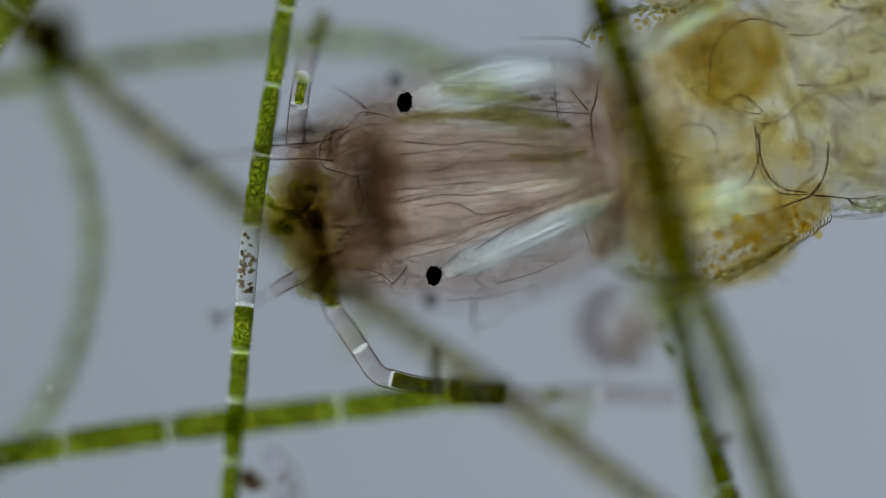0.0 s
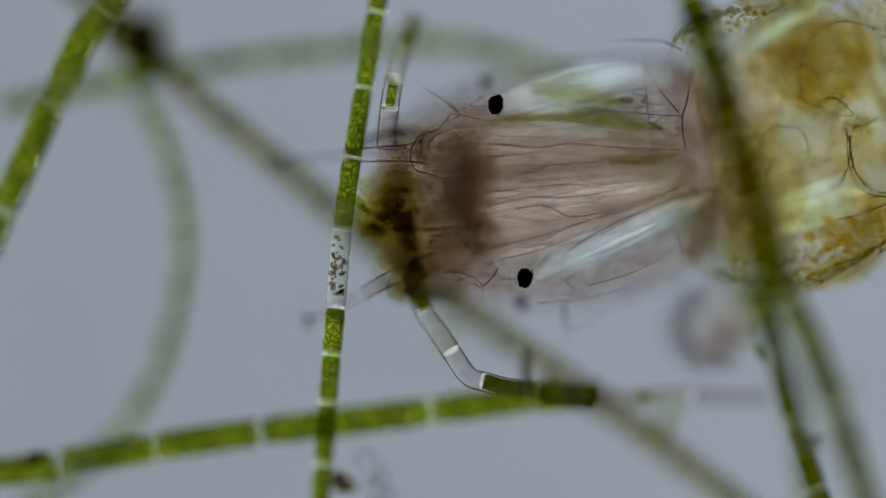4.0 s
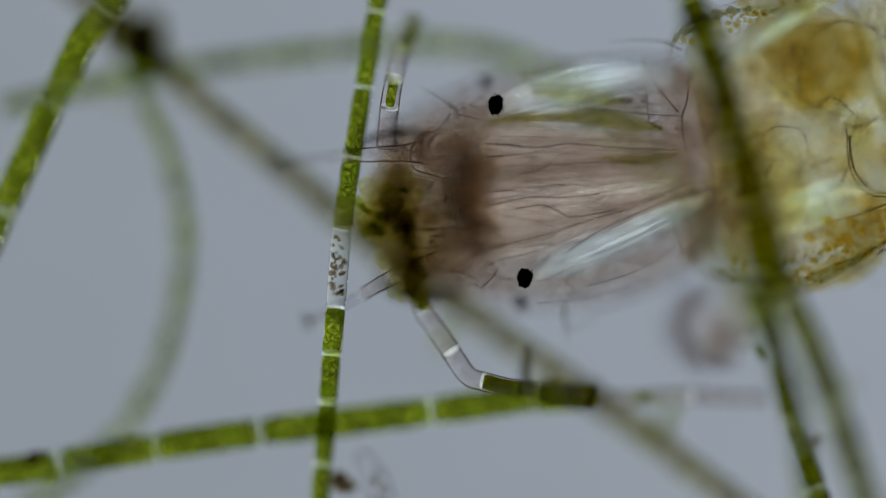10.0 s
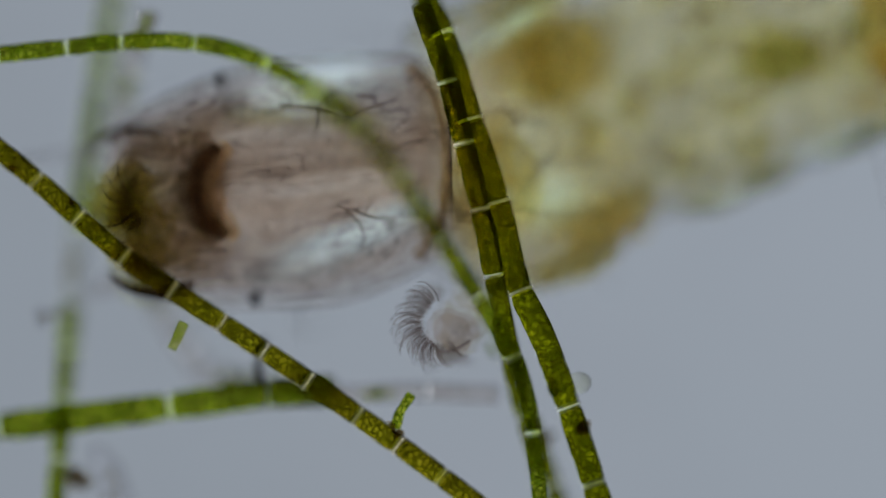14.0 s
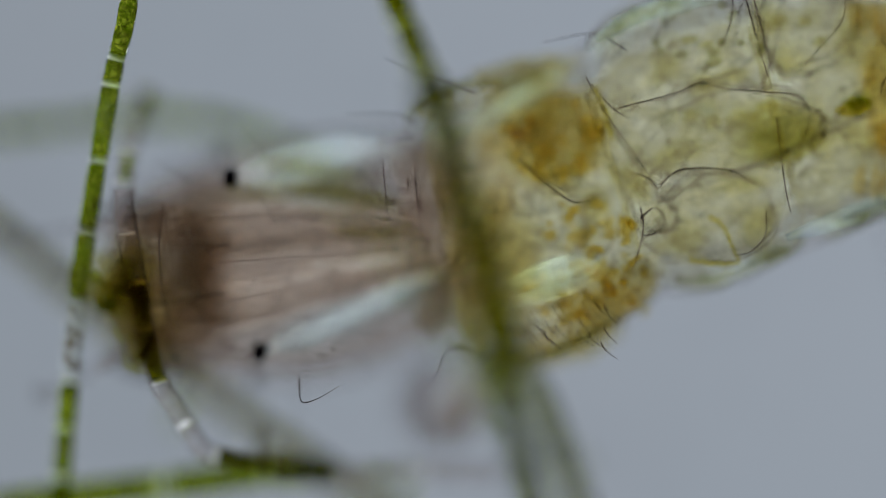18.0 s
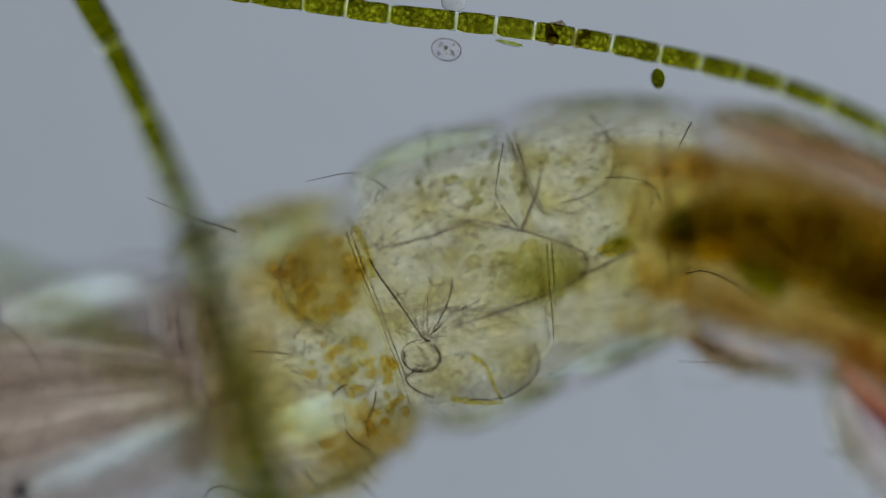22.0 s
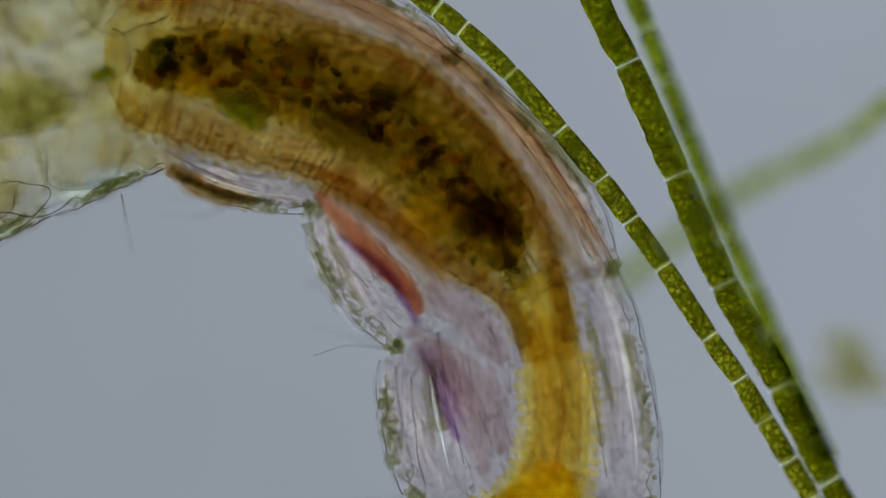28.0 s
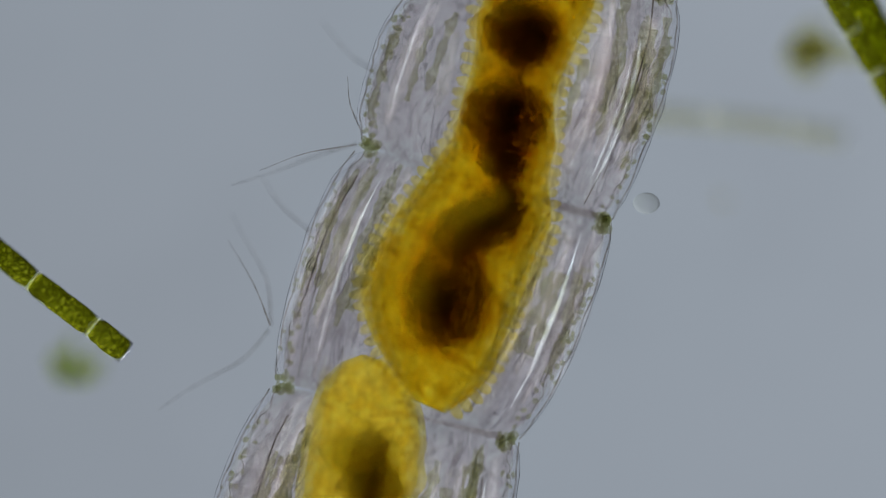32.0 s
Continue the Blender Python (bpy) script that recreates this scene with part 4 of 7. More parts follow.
pale_bar([(778, 484, 14), (850, 456, 8), (960, 408, 0), (1040, 372, -4), (1098, 344, -8)], lambda t: (27 - 12 * t) * math.sin(math.pi * min(0.5, 0.1 + 1.6 * t)), 0.5, head, 1)
pale_bar([(800, 478, 26), (880, 446, 30), (980, 400, 30), (1080, 354, 24)], lambda t: (20 - 8 * t) * math.sin(math.pi * min(0.5, 0.1 + 1.6 * t)), 0.4, head, 2)
pale_bar([(796, 476, -60), (860, 452, -64), (950, 418, -66), (1060, 368, -62)], lambda t: 30 * math.sin(math.pi * (0.12 + 0.76 * t)), 0.4, head, 7)
pale_bar([(728, 184, 22), (790, 162, 20), (880, 138, 18), (985, 120, 14)], lambda t: 30 * math.sin(math.pi * (0.15 + 0.7 * t)), 0.4, head, 3)
pale_bar([(752, 176, -54), (820, 160, -58), (910, 140, -60), (1030, 134, -58)], lambda t: 36 * math.sin(math.pi * (0.15 + 0.7 * t)), 0.35, head, 4)
pale_bar([(860, 336, 4), (940, 330, 4), (1030, 316, 2)], lambda t: 10 * math.sin(math.pi * (0.1 + 0.8 * t)), 0.4, head, 5)
pale_bar([(770, 214, 6), (860, 222, 6), (930, 228, 4)], lambda t: 10 * math.sin(math.pi * (0.1 + 0.8 * t)), 0.4, head, 6)
streaks([(790, 478, -6), (870, 448, -6), (960, 408, -8), (1080, 352, -12)], 18, 9, head, 2)
streaks([(740, 190, -4), (820, 164, -6), (920, 142, -8), (1010, 130, -8)], 30, 9, head, 1)
for w, pts in ((16, [(824, 206, -10), (900, 206, -10), (1010, 224, -10)]), (13, [(780, 160, -14), (860, 166, -14), (950, 178, -14)]), (10, [(900, 276, 4), (980, 280, 4), (1040, 268, 2)]), (12, [(700, 216, -40), (760, 206, -40), (840, 206, -40)])):
    part("head_muscle", tube(spline(pts, 8), lambda t: w * math.sin(math.pi * (0.08 + 0.84 * t)), 10, 0.4, 0.3, w, shells=(0.6,)), OLIVE, head, "olive-brown strap of muscle")
# the gullet: a dark crescent deep in the head, with softer muscle round it
crescent = [(690, 262, -140), (658, 296, -146), (648, 340, -148), (662, 384, -148), (704, 424, -142)]
part("pharynx", tube(spline(crescent, 6), lambda t: 33 * math.sin(math.pi * (0.14 + 0.72 * t)), 16, 0.6, 0.7, 2, shells=(0.88, 0.76, 0.64, 0.52, 0.40, 0.28)), PHARYNX, head, "dark brown crescent-shaped gullet")
part("pharynx", tube(spline([(x + 22, y, z + 14) for x, y, z in crescent], 6), lambda t: 30 * math.sin(math.pi * (0.14 + 0.72 * t)), 14, 0.6, 0.35, 5, shells=(0.7,)), RUST_TISSUE, head, "tan muscle round the gullet")
part("pharynx", tube(spline([(664, 236, -104), (674, 300, -112), (678, 360, -112), (672, 436, -104)], 6), lambda t: 36 * math.sin(math.pi * (0.14 + 0.72 * t)), 14, 0.5, 0.4, 8, shells=(0.8, 0.6)), GULLET_HAZE, head, "brown muscle over the gullet")


def lines(name, radius, material, parent, label, z, *runs):
    """Fibres through plan points, all at about one depth."""
    for k, pts in enumerate(runs):
        strand(name, [(x, y, z + 4 * math.sin(x * 0.05 + k)) for x, y in pts], radius * (0.85 + 0.3 * ((k * 7) % 5) / 4), material, parent, label, sides=6, taper=0.35, step=6, lump=0.5, seed=k)


# long fibres of the fan
lines("head_fibre", 1.5, THREAD, head, "dark muscle fibre", 2,
      ((780, 181), (830, 182), (900, 190), (960, 197), (1046, 203)), ((700, 250), (790, 257), (850, 251), (930, 258), (1042, 262)), ((700, 275), (770, 268), (800, 262)),
      ((756, 306), (800, 294), (828, 272), (852, 264)), ((750, 366), (800, 359), (828, 370), (852, 380), (905, 372), (960, 356), (1050, 322)))
lines("head_fibre", 1.5, THREAD, head, "dark muscle fibre", 0,
      ((716, 432), (800, 412), (880, 386), (960, 362), (1060, 320)), ((690, 338), (760, 330), (840, 322)), ((700, 362), (770, 346), (860, 344), (960, 326)),
      ((800, 492), (870, 458), (950, 420), (1002, 398)), ((836, 446), (900, 404), (960, 376), (1030, 346)), ((780, 148), (850, 150), (900, 158), (944, 176)))
lines("head_fibre", 1.0, FAINT, head, "faint muscle fibre", 4,
      ((720, 238), (820, 240), (950, 246)), ((740, 290), (850, 286), (980, 282)), ((760, 318), (900, 306), (1040, 300)), ((730, 380), (820, 384), (930, 358)), ((720, 456), (800, 436), (900, 396)),
      ((840, 212), (940, 216), (1040, 240)), ((850, 470), (930, 440), (1000, 420)), ((880, 500), (950, 480), (1010, 452)), ((790, 530), (880, 520), (960, 500)), ((760, 130), (850, 118), (950, 112)))
lines("head_fibre", 1.3, THREAD, head, "dark fibre of the mouth side", -64,
      ((740, 245), (800, 250), (870, 254), (950, 246)), ((720, 428), (800, 404), (870, 376), (950, 352)), ((760, 472), (840, 450), (920, 420), (1000, 376)), ((830, 290), (900, 284), (960, 278)),
      ((820, 186), (900, 194), (980, 200), (1060, 218)), ((850, 160), (930, 168), (1030, 152)), ((800, 524), (880, 520), (960, 506), (1030, 470)), ((900, 470), (960, 460), (1020, 440)))
lines("head_fibre", 1.0, FAINT, head, "faint fibre of the mouth side", -78,
      ((720, 300), (820, 306), (900, 300)), ((740, 330), (850, 330), (980, 322)), ((760, 360), (860, 352), (960, 338)), ((740, 390), (830, 380), (900, 362)), ((900, 230), (980, 236), (1060, 250)),
      ((760, 500), (850, 500), (940, 486)), ((880, 440), (960, 410), (1040, 380)), ((700, 150), (760, 134), (860, 116)), ((880, 120), (960, 118), (1040, 128)))
lines("head_fibre", 1.2, THREAD, head, "dark fibre under the back of the head", 62,
      ((716, 250), (800, 246), (900, 262), (1030, 280)), ((700, 330), (800, 322), (900, 316), (1040, 300)), ((720, 396), (820, 376), (920, 350)), ((700, 440), (800, 414), (900, 384), (1040, 338)))
neck_edge = [(1030, 118, -84), (1074, 175, -92), (1092, 250, -94), (1094, 340, -94), (1078, 410, -92), (1046, 462, -84)]
strand("neck_ring", neck_edge, 9, NECK_BROWN, head, "brown ring at the neck", sides=10, lump=0.5)
strand("neck_ring", [(x + 6, y, z - 4) for x, y, z in neck_edge], 2.0, LINE, head, "dark line at the neck", lump=0.5)
dome("neck_skin", [(985, 104), (1040, 110), (1110, 122)], [(1046, 470), (1086, 462), (1160, 452)], -6, -20, NECK, head, "folded pinkish-brown skin of the neck", 0.0, 1.0, 18, 20)
dome("neck_skin", [(1020, 104), (1070, 110), (1150, 112)], [(1046, 476), (1096, 480), (1180, 486)], -70, -20, NECK, head, "folded pinkish-brown skin of the neck", 0.0, 1.0, 18, 20)
dome("neck_skin", [(985, 110), (1050, 110), (1130, 112)], [(1046, 470), (1090, 470), (1160, 470)], 46, 14, NECK, head, "folded pinkish-brown skin of the neck", 0.0, 1.0, 18, 20)
lines("head_seam", 1.4, THREAD, head, "thin dark seam", 62, ((984, 116), (990, 200), (1003, 290), (1028, 388), (1048, 452)), ((1040, 130), (1048, 220), (1060, 320)), ((600, 226), (592, 300), (600, 390), (620, 460)))
part("neck_spot", blob((1128, 376, -140), (26, 30, 12), 0, 0.5, 0.6, 3, 3, (0.8, 0.6)), GULLET_HAZE, head, "dark brown spot at the neck")
# seams of the capsule
lines("head_seam", 1.4, THREAD, head, "thin dark seam", 6,
      ((977, 110), (983, 170), (988, 216), (1000, 300)), ((1020, 350), (1034, 400), (1048, 446)), ((1064, 118), (1054, 176), (1046, 205), (1048, 240), (1058, 290)), ((1064, 326), (1082, 352), (1094, 372)),
      ((977, 110), (1000, 148), (1040, 196)), ((1078, 200), (1090, 240), (1096, 300)))
lines("head_seam", 1.4, THREAD, head, "outline of an antenna pedestal", 2,
      ((646, 306), (630, 313), (600, 305), (574, 296), (567, 276), (572, 250), (590, 234), (612, 228), (628, 212), (644, 200), (690, 208)), ((590, 236), (584, 250), (588, 264), (576, 286)), ((566, 262), (580, 248), (588, 256)))
lines("head_seam", 1.4, THREAD, head, "outline of an antenna pedestal", 2,
      ((650, 394), (626, 404), (602, 424), (594, 442), (600, 462), (618, 477), (650, 477), (678, 486), (694, 502)), ((596, 446), (612, 452), (618, 468)), ((694, 502), (712, 484), (720, 470)))
lines("head_seam", 1.2, FAINT, head, "rib between the antennae", 4,
      ((624, 312), (632, 350), (641, 400)), ((633, 310), (641, 350), (648, 394)), ((643, 308), (652, 350), (654, 390)), ((574, 339), (602, 336)), ((586, 394), (614, 382)), ((566, 300), (572, 350), (582, 420)))
lines("head_seam", 1.5, THREAD, head, "creased edge of the jaw", -70,
      ((646, 160), (660, 150), (654, 172), (640, 180)), ((650, 178), (640, 200), (656, 220), (646, 240)), ((560, 212), (600, 196), (640, 180)), ((640, 470), (664, 486), (690, 470), (706, 500), (716, 540)),
      ((690, 440), (700, 470), (690, 500)), ((560, 236), (610, 232), (650, 240), (676, 262)), ((600, 500), (640, 494), (680, 520)))
part("antenna_pedestal", blob((620, 264, 0), (50, 40, 18), 24, 0.2, 0.6, 4, 3), PEDESTAL, head, "rounded brownish antenna pedestal")
part("antenna_pedestal", blob((648, 440, 0), (52, 38, 18), -14, 0.2, 0.6, 6, 3), PEDESTAL, head, "rounded brownish antenna pedestal")
for edge, other in ((head_top, head_low), (head_low, head_top)):
    p, q = resample(spline(edge, 8), 40), resample(spline(other, 8), 40)
    for inset, r, mat, z in ((0.010, 1.7, LINE, -84), (0.052, 1.1, THREAD, -74), (0.04, 1.3, FAINT, -100)):
        pts = [u.lerp(v, inset + 0.010 * noise.noise((k * 0.45, inset * 40, 1))) for k, (u, v) in enumerate(zip(p, q))][3:-3]
        strand("head_seam", [(v.x, v.y, z + 8 * math.sin(k * 0.6)) for k, v in enumerate(pts)], r, mat, head, "thin dark seam", step=9, lump=0.5)
# eyes
for x, y, z, r in ((717, 183, 0, 15), (768, 487, 0, 15), (697, 144, -72, 10.5), (759, 532, -72, 10.5)):
    part("eye", blob((x, y, z), (r * 0.86, r * 1.12, r * 0.7), 10, 0.28, 0.55, x, 4), EYE, head, "black eye spot")
    for k in range(12):
        a, d = rnd.uniform(0, 6.28), r * rnd.uniform(0.95, 1.25)
        part("eye_grain", blob((x + d * 0.86 * math.cos(a), y + d * 1.1 * math.sin(a), z), (1.5, 1.5, 1.2), 0, 0.2, 1, k, 1), EYE, head)
# mandibles, mouth bristles, antennae
for thick, pts in ((10, [(600, 240, -64), (560, 232, -64), (520, 235, -62), (486, 246, -60), (467, 260, -58), (456, 280, -56)]), (15, [(652, 506, -90), (622, 517, -92), (585, 522, -92), (545, 517, -90), (518, 503, -88), (498, 484, -86)])):
    line = spline(pts, 4)
    part("mandible", tube(line, lambda t: thick * (1 - t) ** 0.55 * min(1, 0.25 + 2.2 * t) + 1.0, 12, 0.6, 0.2, 3), HORN_BROWN, head, "curved dark brown mandible")
for i, (x, y, rx, ry, z) in enumerate([(530, 330, 46, 40, -105), (560, 400, 60, 48, -110), (500, 380, 36, 46, -100), (560, 456, 60, 30, -95)]):
    part("mouth_part", blob((x, y, z), (rx, ry, 30), 0, 0.5, 0.35, i, 4, (0.8, 0.6)), MOUTH, head, "amber mouth part")
for i in range(60):
    a = radians(100 + 150 * rnd.random())
    r0, r1 = rnd.uniform(18, 42), rnd.uniform(50, 88)
    c = (560, 365)
    z = rnd.uniform(-135, -60)
    pts = [(c[0] + r0 * math.cos(a), c[1] + r0 * 0.9 * math.sin(a), z), (c[0] + (r0 + r1) / 2 * math.cos(a + 0.1), c[1] + (r0 + r1) / 2 * math.sin(a + 0.1), z - 4), (c[0] + r1 * math.cos(a + 0.3), c[1] + r1 * math.sin(a + 0.3), z - 8)]
    strand("mouth_bristle", pts, 1.6, HAIR, head, sides=5, taper=0.7)
for pts in ([(590, 266, 0), (540, 269, -2), (480, 271, -10), (430, 274, -40), (340, 284, -62)], [(612, 462, 0), (560, 476, -2), (510, 500, -10), (462, 528, -34), (392, 562, -62)]):
    line = spline(pts, 5)
    k = int(len(line) * 0.12)
    j = int(len(line) * 0.62)
    ant = part("antenna", tube(line[k:j], lambda t: 14 - 2 * t, 12, cap=False), WALL_EMPTY, head, "clear jointed antenna")
    ant.visible_shadow = False
    part("antenna_base", tube(line[:k + 2], lambda t: 21 - 6 * t, 14, cap=False), WALL_EMPTY, ant, "ringed antenna base").visible_shadow = False
    part("antenna_tip", tube(line[j:], lambda t: 8 - 4 * t, 10, cap=False), CUTICLE, ant, "thin antenna tip")
    for side in (-1, 1):
        rim = []
        for q in range(j, len(line), 3):
            d, w = (line[min(q + 1, len(line) - 1)] - line[q - 1]).normalized(), (8 - 4 * (q - j) / (len(line) - j)) * side
            rim.append((line[q].x - d.y * w, line[q].y + d.x * w, line[q].z))
        strand("antenna_wall", rim, 1.2, LINE, ant, "dark outline of the antenna tip", sides=5, step=5, lump=0.4)
    for side in (-1, 1):
        rim = []
        for q in range(0, j, 4):
            d = (line[min(q + 1, j)] - line[max(q - 1, 0)]).normalized()
            w = (20 - 6 * q / k if q < k else 13.5 - 2 * (q - k) / (j - k)) * side
            rim.append((line[q].x - d.y * w, line[q].y + d.x * w, line[q].z))
        strand("antenna_wall", rim, 1.7, LINE, ant, "dark outline of the antenna wall", sides=5, step=6)
    e = line[-1]
    for q in range(9):
        a, r = 2.2 + 2.0 * q / 8, rnd.uniform(10, 26)
        strand("antenna_claw", [e, (e.x + r * 0.6 * math.cos(a), e.y - r * 0.6 * math.sin(a), e.z), (e.x + r * math.cos(a + 0.5), e.y - r * math.sin(a + 0.5), e.z), (e.x + r * 0.8 * math.cos(a + 0.9), e.y - r * 0.8 * math.sin(a + 0.9), e.z)], 0.9, LINE, ant, sides=5, step=4)
# vessels on the underside of the head
for pts in ([(800, 190, -110), (870, 195, -120), (920, 210, -122), (960, 195, -118), (1010, 180, -110)], [(870, 195, -120), (868, 225, -116), (855, 250, -110)],
            [(900, 365, -118), (930, 385, -122), (950, 420, -118), (945, 450, -112)], [(930, 375, -122), (975, 390, -120), (1040, 385, -112)], [(800, 200, -112), (820, 182, -112), (790, 160, -100)]):
    strand("air_vessel", pts, 2.4, LINE, head, "thin branching air vessel", taper=0.5)
# hairs of head and thorax
def hairs(parent, radius, label, *runs, material=HAIR):
    """Fine hairs that taper from their sockets."""
    for pts in runs:
        strand("hair", [(x, y, z - 12 if z > 70 else z) for x, y, z in pts], radius, material, parent, label, sides=5, taper=0.7, step=6)


hairs(head, 1.5, "fine dark hair",
      [(800, 262, 80), (765, 215, 92), (700, 165, 100), (690, 130, 104)], [(715, 300, 84), (640, 300, 90), (574, 308, 86)], [(705, 385, 84), (640, 392, 92), (580, 402, 86)],
      [(810, 380, 84), (780, 430, 92), (752, 470, 88)], [(838, 530, 40), (842, 575, 50), (868, 572, 56), (910, 548, 56)], [(885, 195, 30), (870, 165, 44), (850, 100, 52)],
      [(800, 170, 30), (770, 130, 44), (735, 84, 50)])
hairs(head, 1.5, "fine dark hair",
      [(650, 195, 10), (620, 172, 18), (585, 150, 20)], [(838, 530, -40), (838, 570, -60), (838, 610, -66)], [(760, 360, 82), (720, 420, 90), (700, 470, 88)])
hairs(BODY[0], 1.5, "fine dark hair",
      [(1148, 250, 84), (1080, 290, 92), (1020, 340, 90)], [(1130, 316, 84), (1060, 370, 92), (1020, 410, 88)], [(1250, 246, 84), (1190, 240, 92), (1120, 239, 88)],
      [(1150, 30, 70), (1080, 5, 84), (990, -32, 86)], [(1040, 110, 60), (960, 130, 84), (880, 150, 90)], [(1045, 84, 10), (1005, 68, 20), (920, 68, 24)],
      [(1320, 310, 90), (1326, 370, 98), (1362, 405, 96)])
hairs(BODY[0], 1.5, "fine dark hair",
      [(1190, 500, 60), (1110, 480, 70), (1080, 530, 74), (1050, 570, 74)])
hairs(BODY[2], 1.5, "fine dark hair",
      [(1340, 350, 88), (1350, 390, 96), (1390, 415, 92)], [(1955, -165, 90), (1900, -60, 96), (1890, -30, 96)], [(1945, 102, 90), (1980, 98, 96), (2030, 120, 96), (2080, 160, 92)],
      [(2090, 262, 60), (2030, 262, 70), (1930, 258, 74)], [(1488, -86, 70), (1490, -140, 80), (1495, -150, 84)], [(1420, -45, 76), (1360, -75, 84), (1270, -60, 84)])
for i, (x, y) in enumerate([(797, 266), (802, 228), (815, 355), (833, 385), (801, 306), (860, 300), (640, 300)]):
    part("hair_socket", blob((x, y, 82), (5, 5, 4), 0, 0, 1, 0, 2), WALL_EMPTY, head)

# ---- thorax: fat lobes, grains, vessels
LOBES = [(1300, 110, 10, 92, 84, 30, AMBER, 0), (1235, 66, 24, 80, 60, -20, AMBER, 0), (1262, 250, 0, 82, 72, 0, FAT, 0), (1410, 275, 5, 76, 76, 0, FAT, 0), (1380, 160, -40, 90, 80, 0, FAT_SOFT, 0),
         (1579, 245, 30, 104, 72, -8, FAT, 0), (1600, 100, 35, 165, 72, -14, FAT, 0), (1560, -56, 30, 104, 70, -18, FAT, 0), (1735, -86, 25, 92, 84, -10, FAT, 1), (1799, 30, 20, 78, 56, -15, FAT, 1)]
LOBES += [(1800, 190, 15, 84, 58, -18, FAT, 1), (1480, 60, -50, 100, 90, 0, FAT_SOFT, 0), (1500, 330, -20, 90, 40, -8, FAT_SOFT, 0), (1640, 290, -10, 90, 44, -24, FAT_SOFT, 1), (1690, 110, 0, 86, 50, -10, OLIVE, 1),
         (1870, -100, -10, 90, 80, 0, FAT_SOFT, 2), (1420, -70, -10, 70, 50, -30, FAT_SOFT, 0), (1180, 330, -60, 90, 110, 0, AMBER, 0), (1160, 180, -50, 70, 110, 0, HEAD_FILL, 0), (1300, 400, -10, 120, 56, -14, FAT_SOFT, 0)]
LOBES += [(1700, 0, -60, 150, 110, -16, FAT_SOFT, 1), (1560, 180, -70, 140, 100, -16, FAT_SOFT, 1), (1840, 60, -50, 110, 130, 0, FAT_SOFT, 2), (1400, 380, 0, 90, 44, -28, AMBER, 0), (1330, 470, -30, 90, 34, -22, AMBER, 0),
         (1700, 230, -55, 110, 70, -22, FAT_SOFT, 1), (1240, -6, -10, 90, 26, -8, AMBER, 0), (1880, 130, 0, 60, 60, 0, FAT_SOFT, 2), (1760, -170, -10, 110, 34, -4, FAT_SOFT, 1)]
for i, (x, y, z, rx, ry, turn, mat, k) in enumerate(LOBES):
    part("fat_lobe", blob((x, y, z - 10), (rx, ry, min(rx, ry) * 0.62), turn, 0.55 if mat is AMBER else 0.22, 0.9 if mat is AMBER else 0.7, i * 1.7, 4, () if mat in (FAT, FAT_SOFT) else (0.85, 0.65)), mat, BODY[k], "amber lobe" if mat is AMBER else "rounded yellowish fat lobe")
for i, (x, y, z, rx, ry, turn, mat, k) in enumerate(LOBES):
    if i not in (2, 3) and (mat is FAT or (i % 3 == 0 and mat is not AMBER)):
        a0, c, s = 0.7 * i, math.cos(radians(turn)), math.sin(radians(turn))
        pts = []
        for q in range(17):
            a = a0 + 6.1 * q / 16
            wob = 1 + 0.07 * math.sin(3 * a + i) + 0.04 * math.sin(5 * a + 2 * i)
            px, py = rx * 0.97 * wob * math.cos(a), ry * 0.97 * wob * math.sin(a)
            pts.append((x + px * c - py * s, y + px * s + py * c, z + 8 * math.sin(2 * a)))
        strand("lobe_rim", pts, 1.7 if mat is FAT else 1.3, RIM, BODY[k], "soft membrane round a lobe")
        if mat is FAT:
            strand("lobe_rim", [(u + 2, v - 2, w - 4) for u, v, w in pts[2:-5]], 0.9, THREAD, BODY[k], "thin dark membrane", lump=0.6)
for k, (w, n, pts) in enumerate((
        (16, 12, [(1130, 112, -48), (1190, 62, -48), (1260, 20, -44), (1330, -10, -30)]), (15, 12, [(1340, -20, 10), (1400, -80, 10), (1480, -118, 10), (1580, -146, 0)]), (12, 10, [(1700, 282, 0), (1760, 262, 0), (1830, 236, 10), (1915, 198, 0)]),
        (10, 8, [(1480, 366, -20), (1560, 358, -20), (1660, 322, -20), (1740, 282, -20)]), (32, 14, [(1200, 390, 30), (1270, 366, 40), (1340, 340, 40), (1390, 310, 30)]))):
    streaks(pts, w, n, BODY[0 if pts[0][0] < 1335 else 1], 10 + k, "milky white streak of tissue")
# deepest chest layer, added so that its scatter brightens the tissue above it
for k, (name, top, low) in enumerate(SEGMENTS[:3]):
    layer("tissue_layer", top, low, 0.14, 0.86, 86, GLOW, BODY[k], "pale yellowish back tissue, a scattering layer added to brighten the chest", k + 12)


FAT_FORE = [(1425, 190, 46, 26, 40, -10, 0), (1505, 140, 50, 22, -20, -10, 1), (1630, 190, 60, 22, -14, -10, 1), (1700, -30, 40, 30, 60, -10, 1), (1660, 60, 50, 20, -10, 0, 1), (1580, 10, 60, 18, -16, 10, 1), (1760, 120, 44, 30, 30, -10, 2), (1480, -10, 40, 24, -40, -20, 1)]
FAT_HIND = [(1660, -110, 40, 26, 60, 0, 1), (1520, 290, 30, 40, 10, -10, 1), (1650, 270, 34, 40, 0, 0, 1), (1820, -60, 40, 60, 0, -10, 2), (1830, 100, 46, 40, 0, 0, 2), (1360, 230, 30, 40, 0, -20, 0), (1240, 160, 60, 30, 20, -30, 0)]
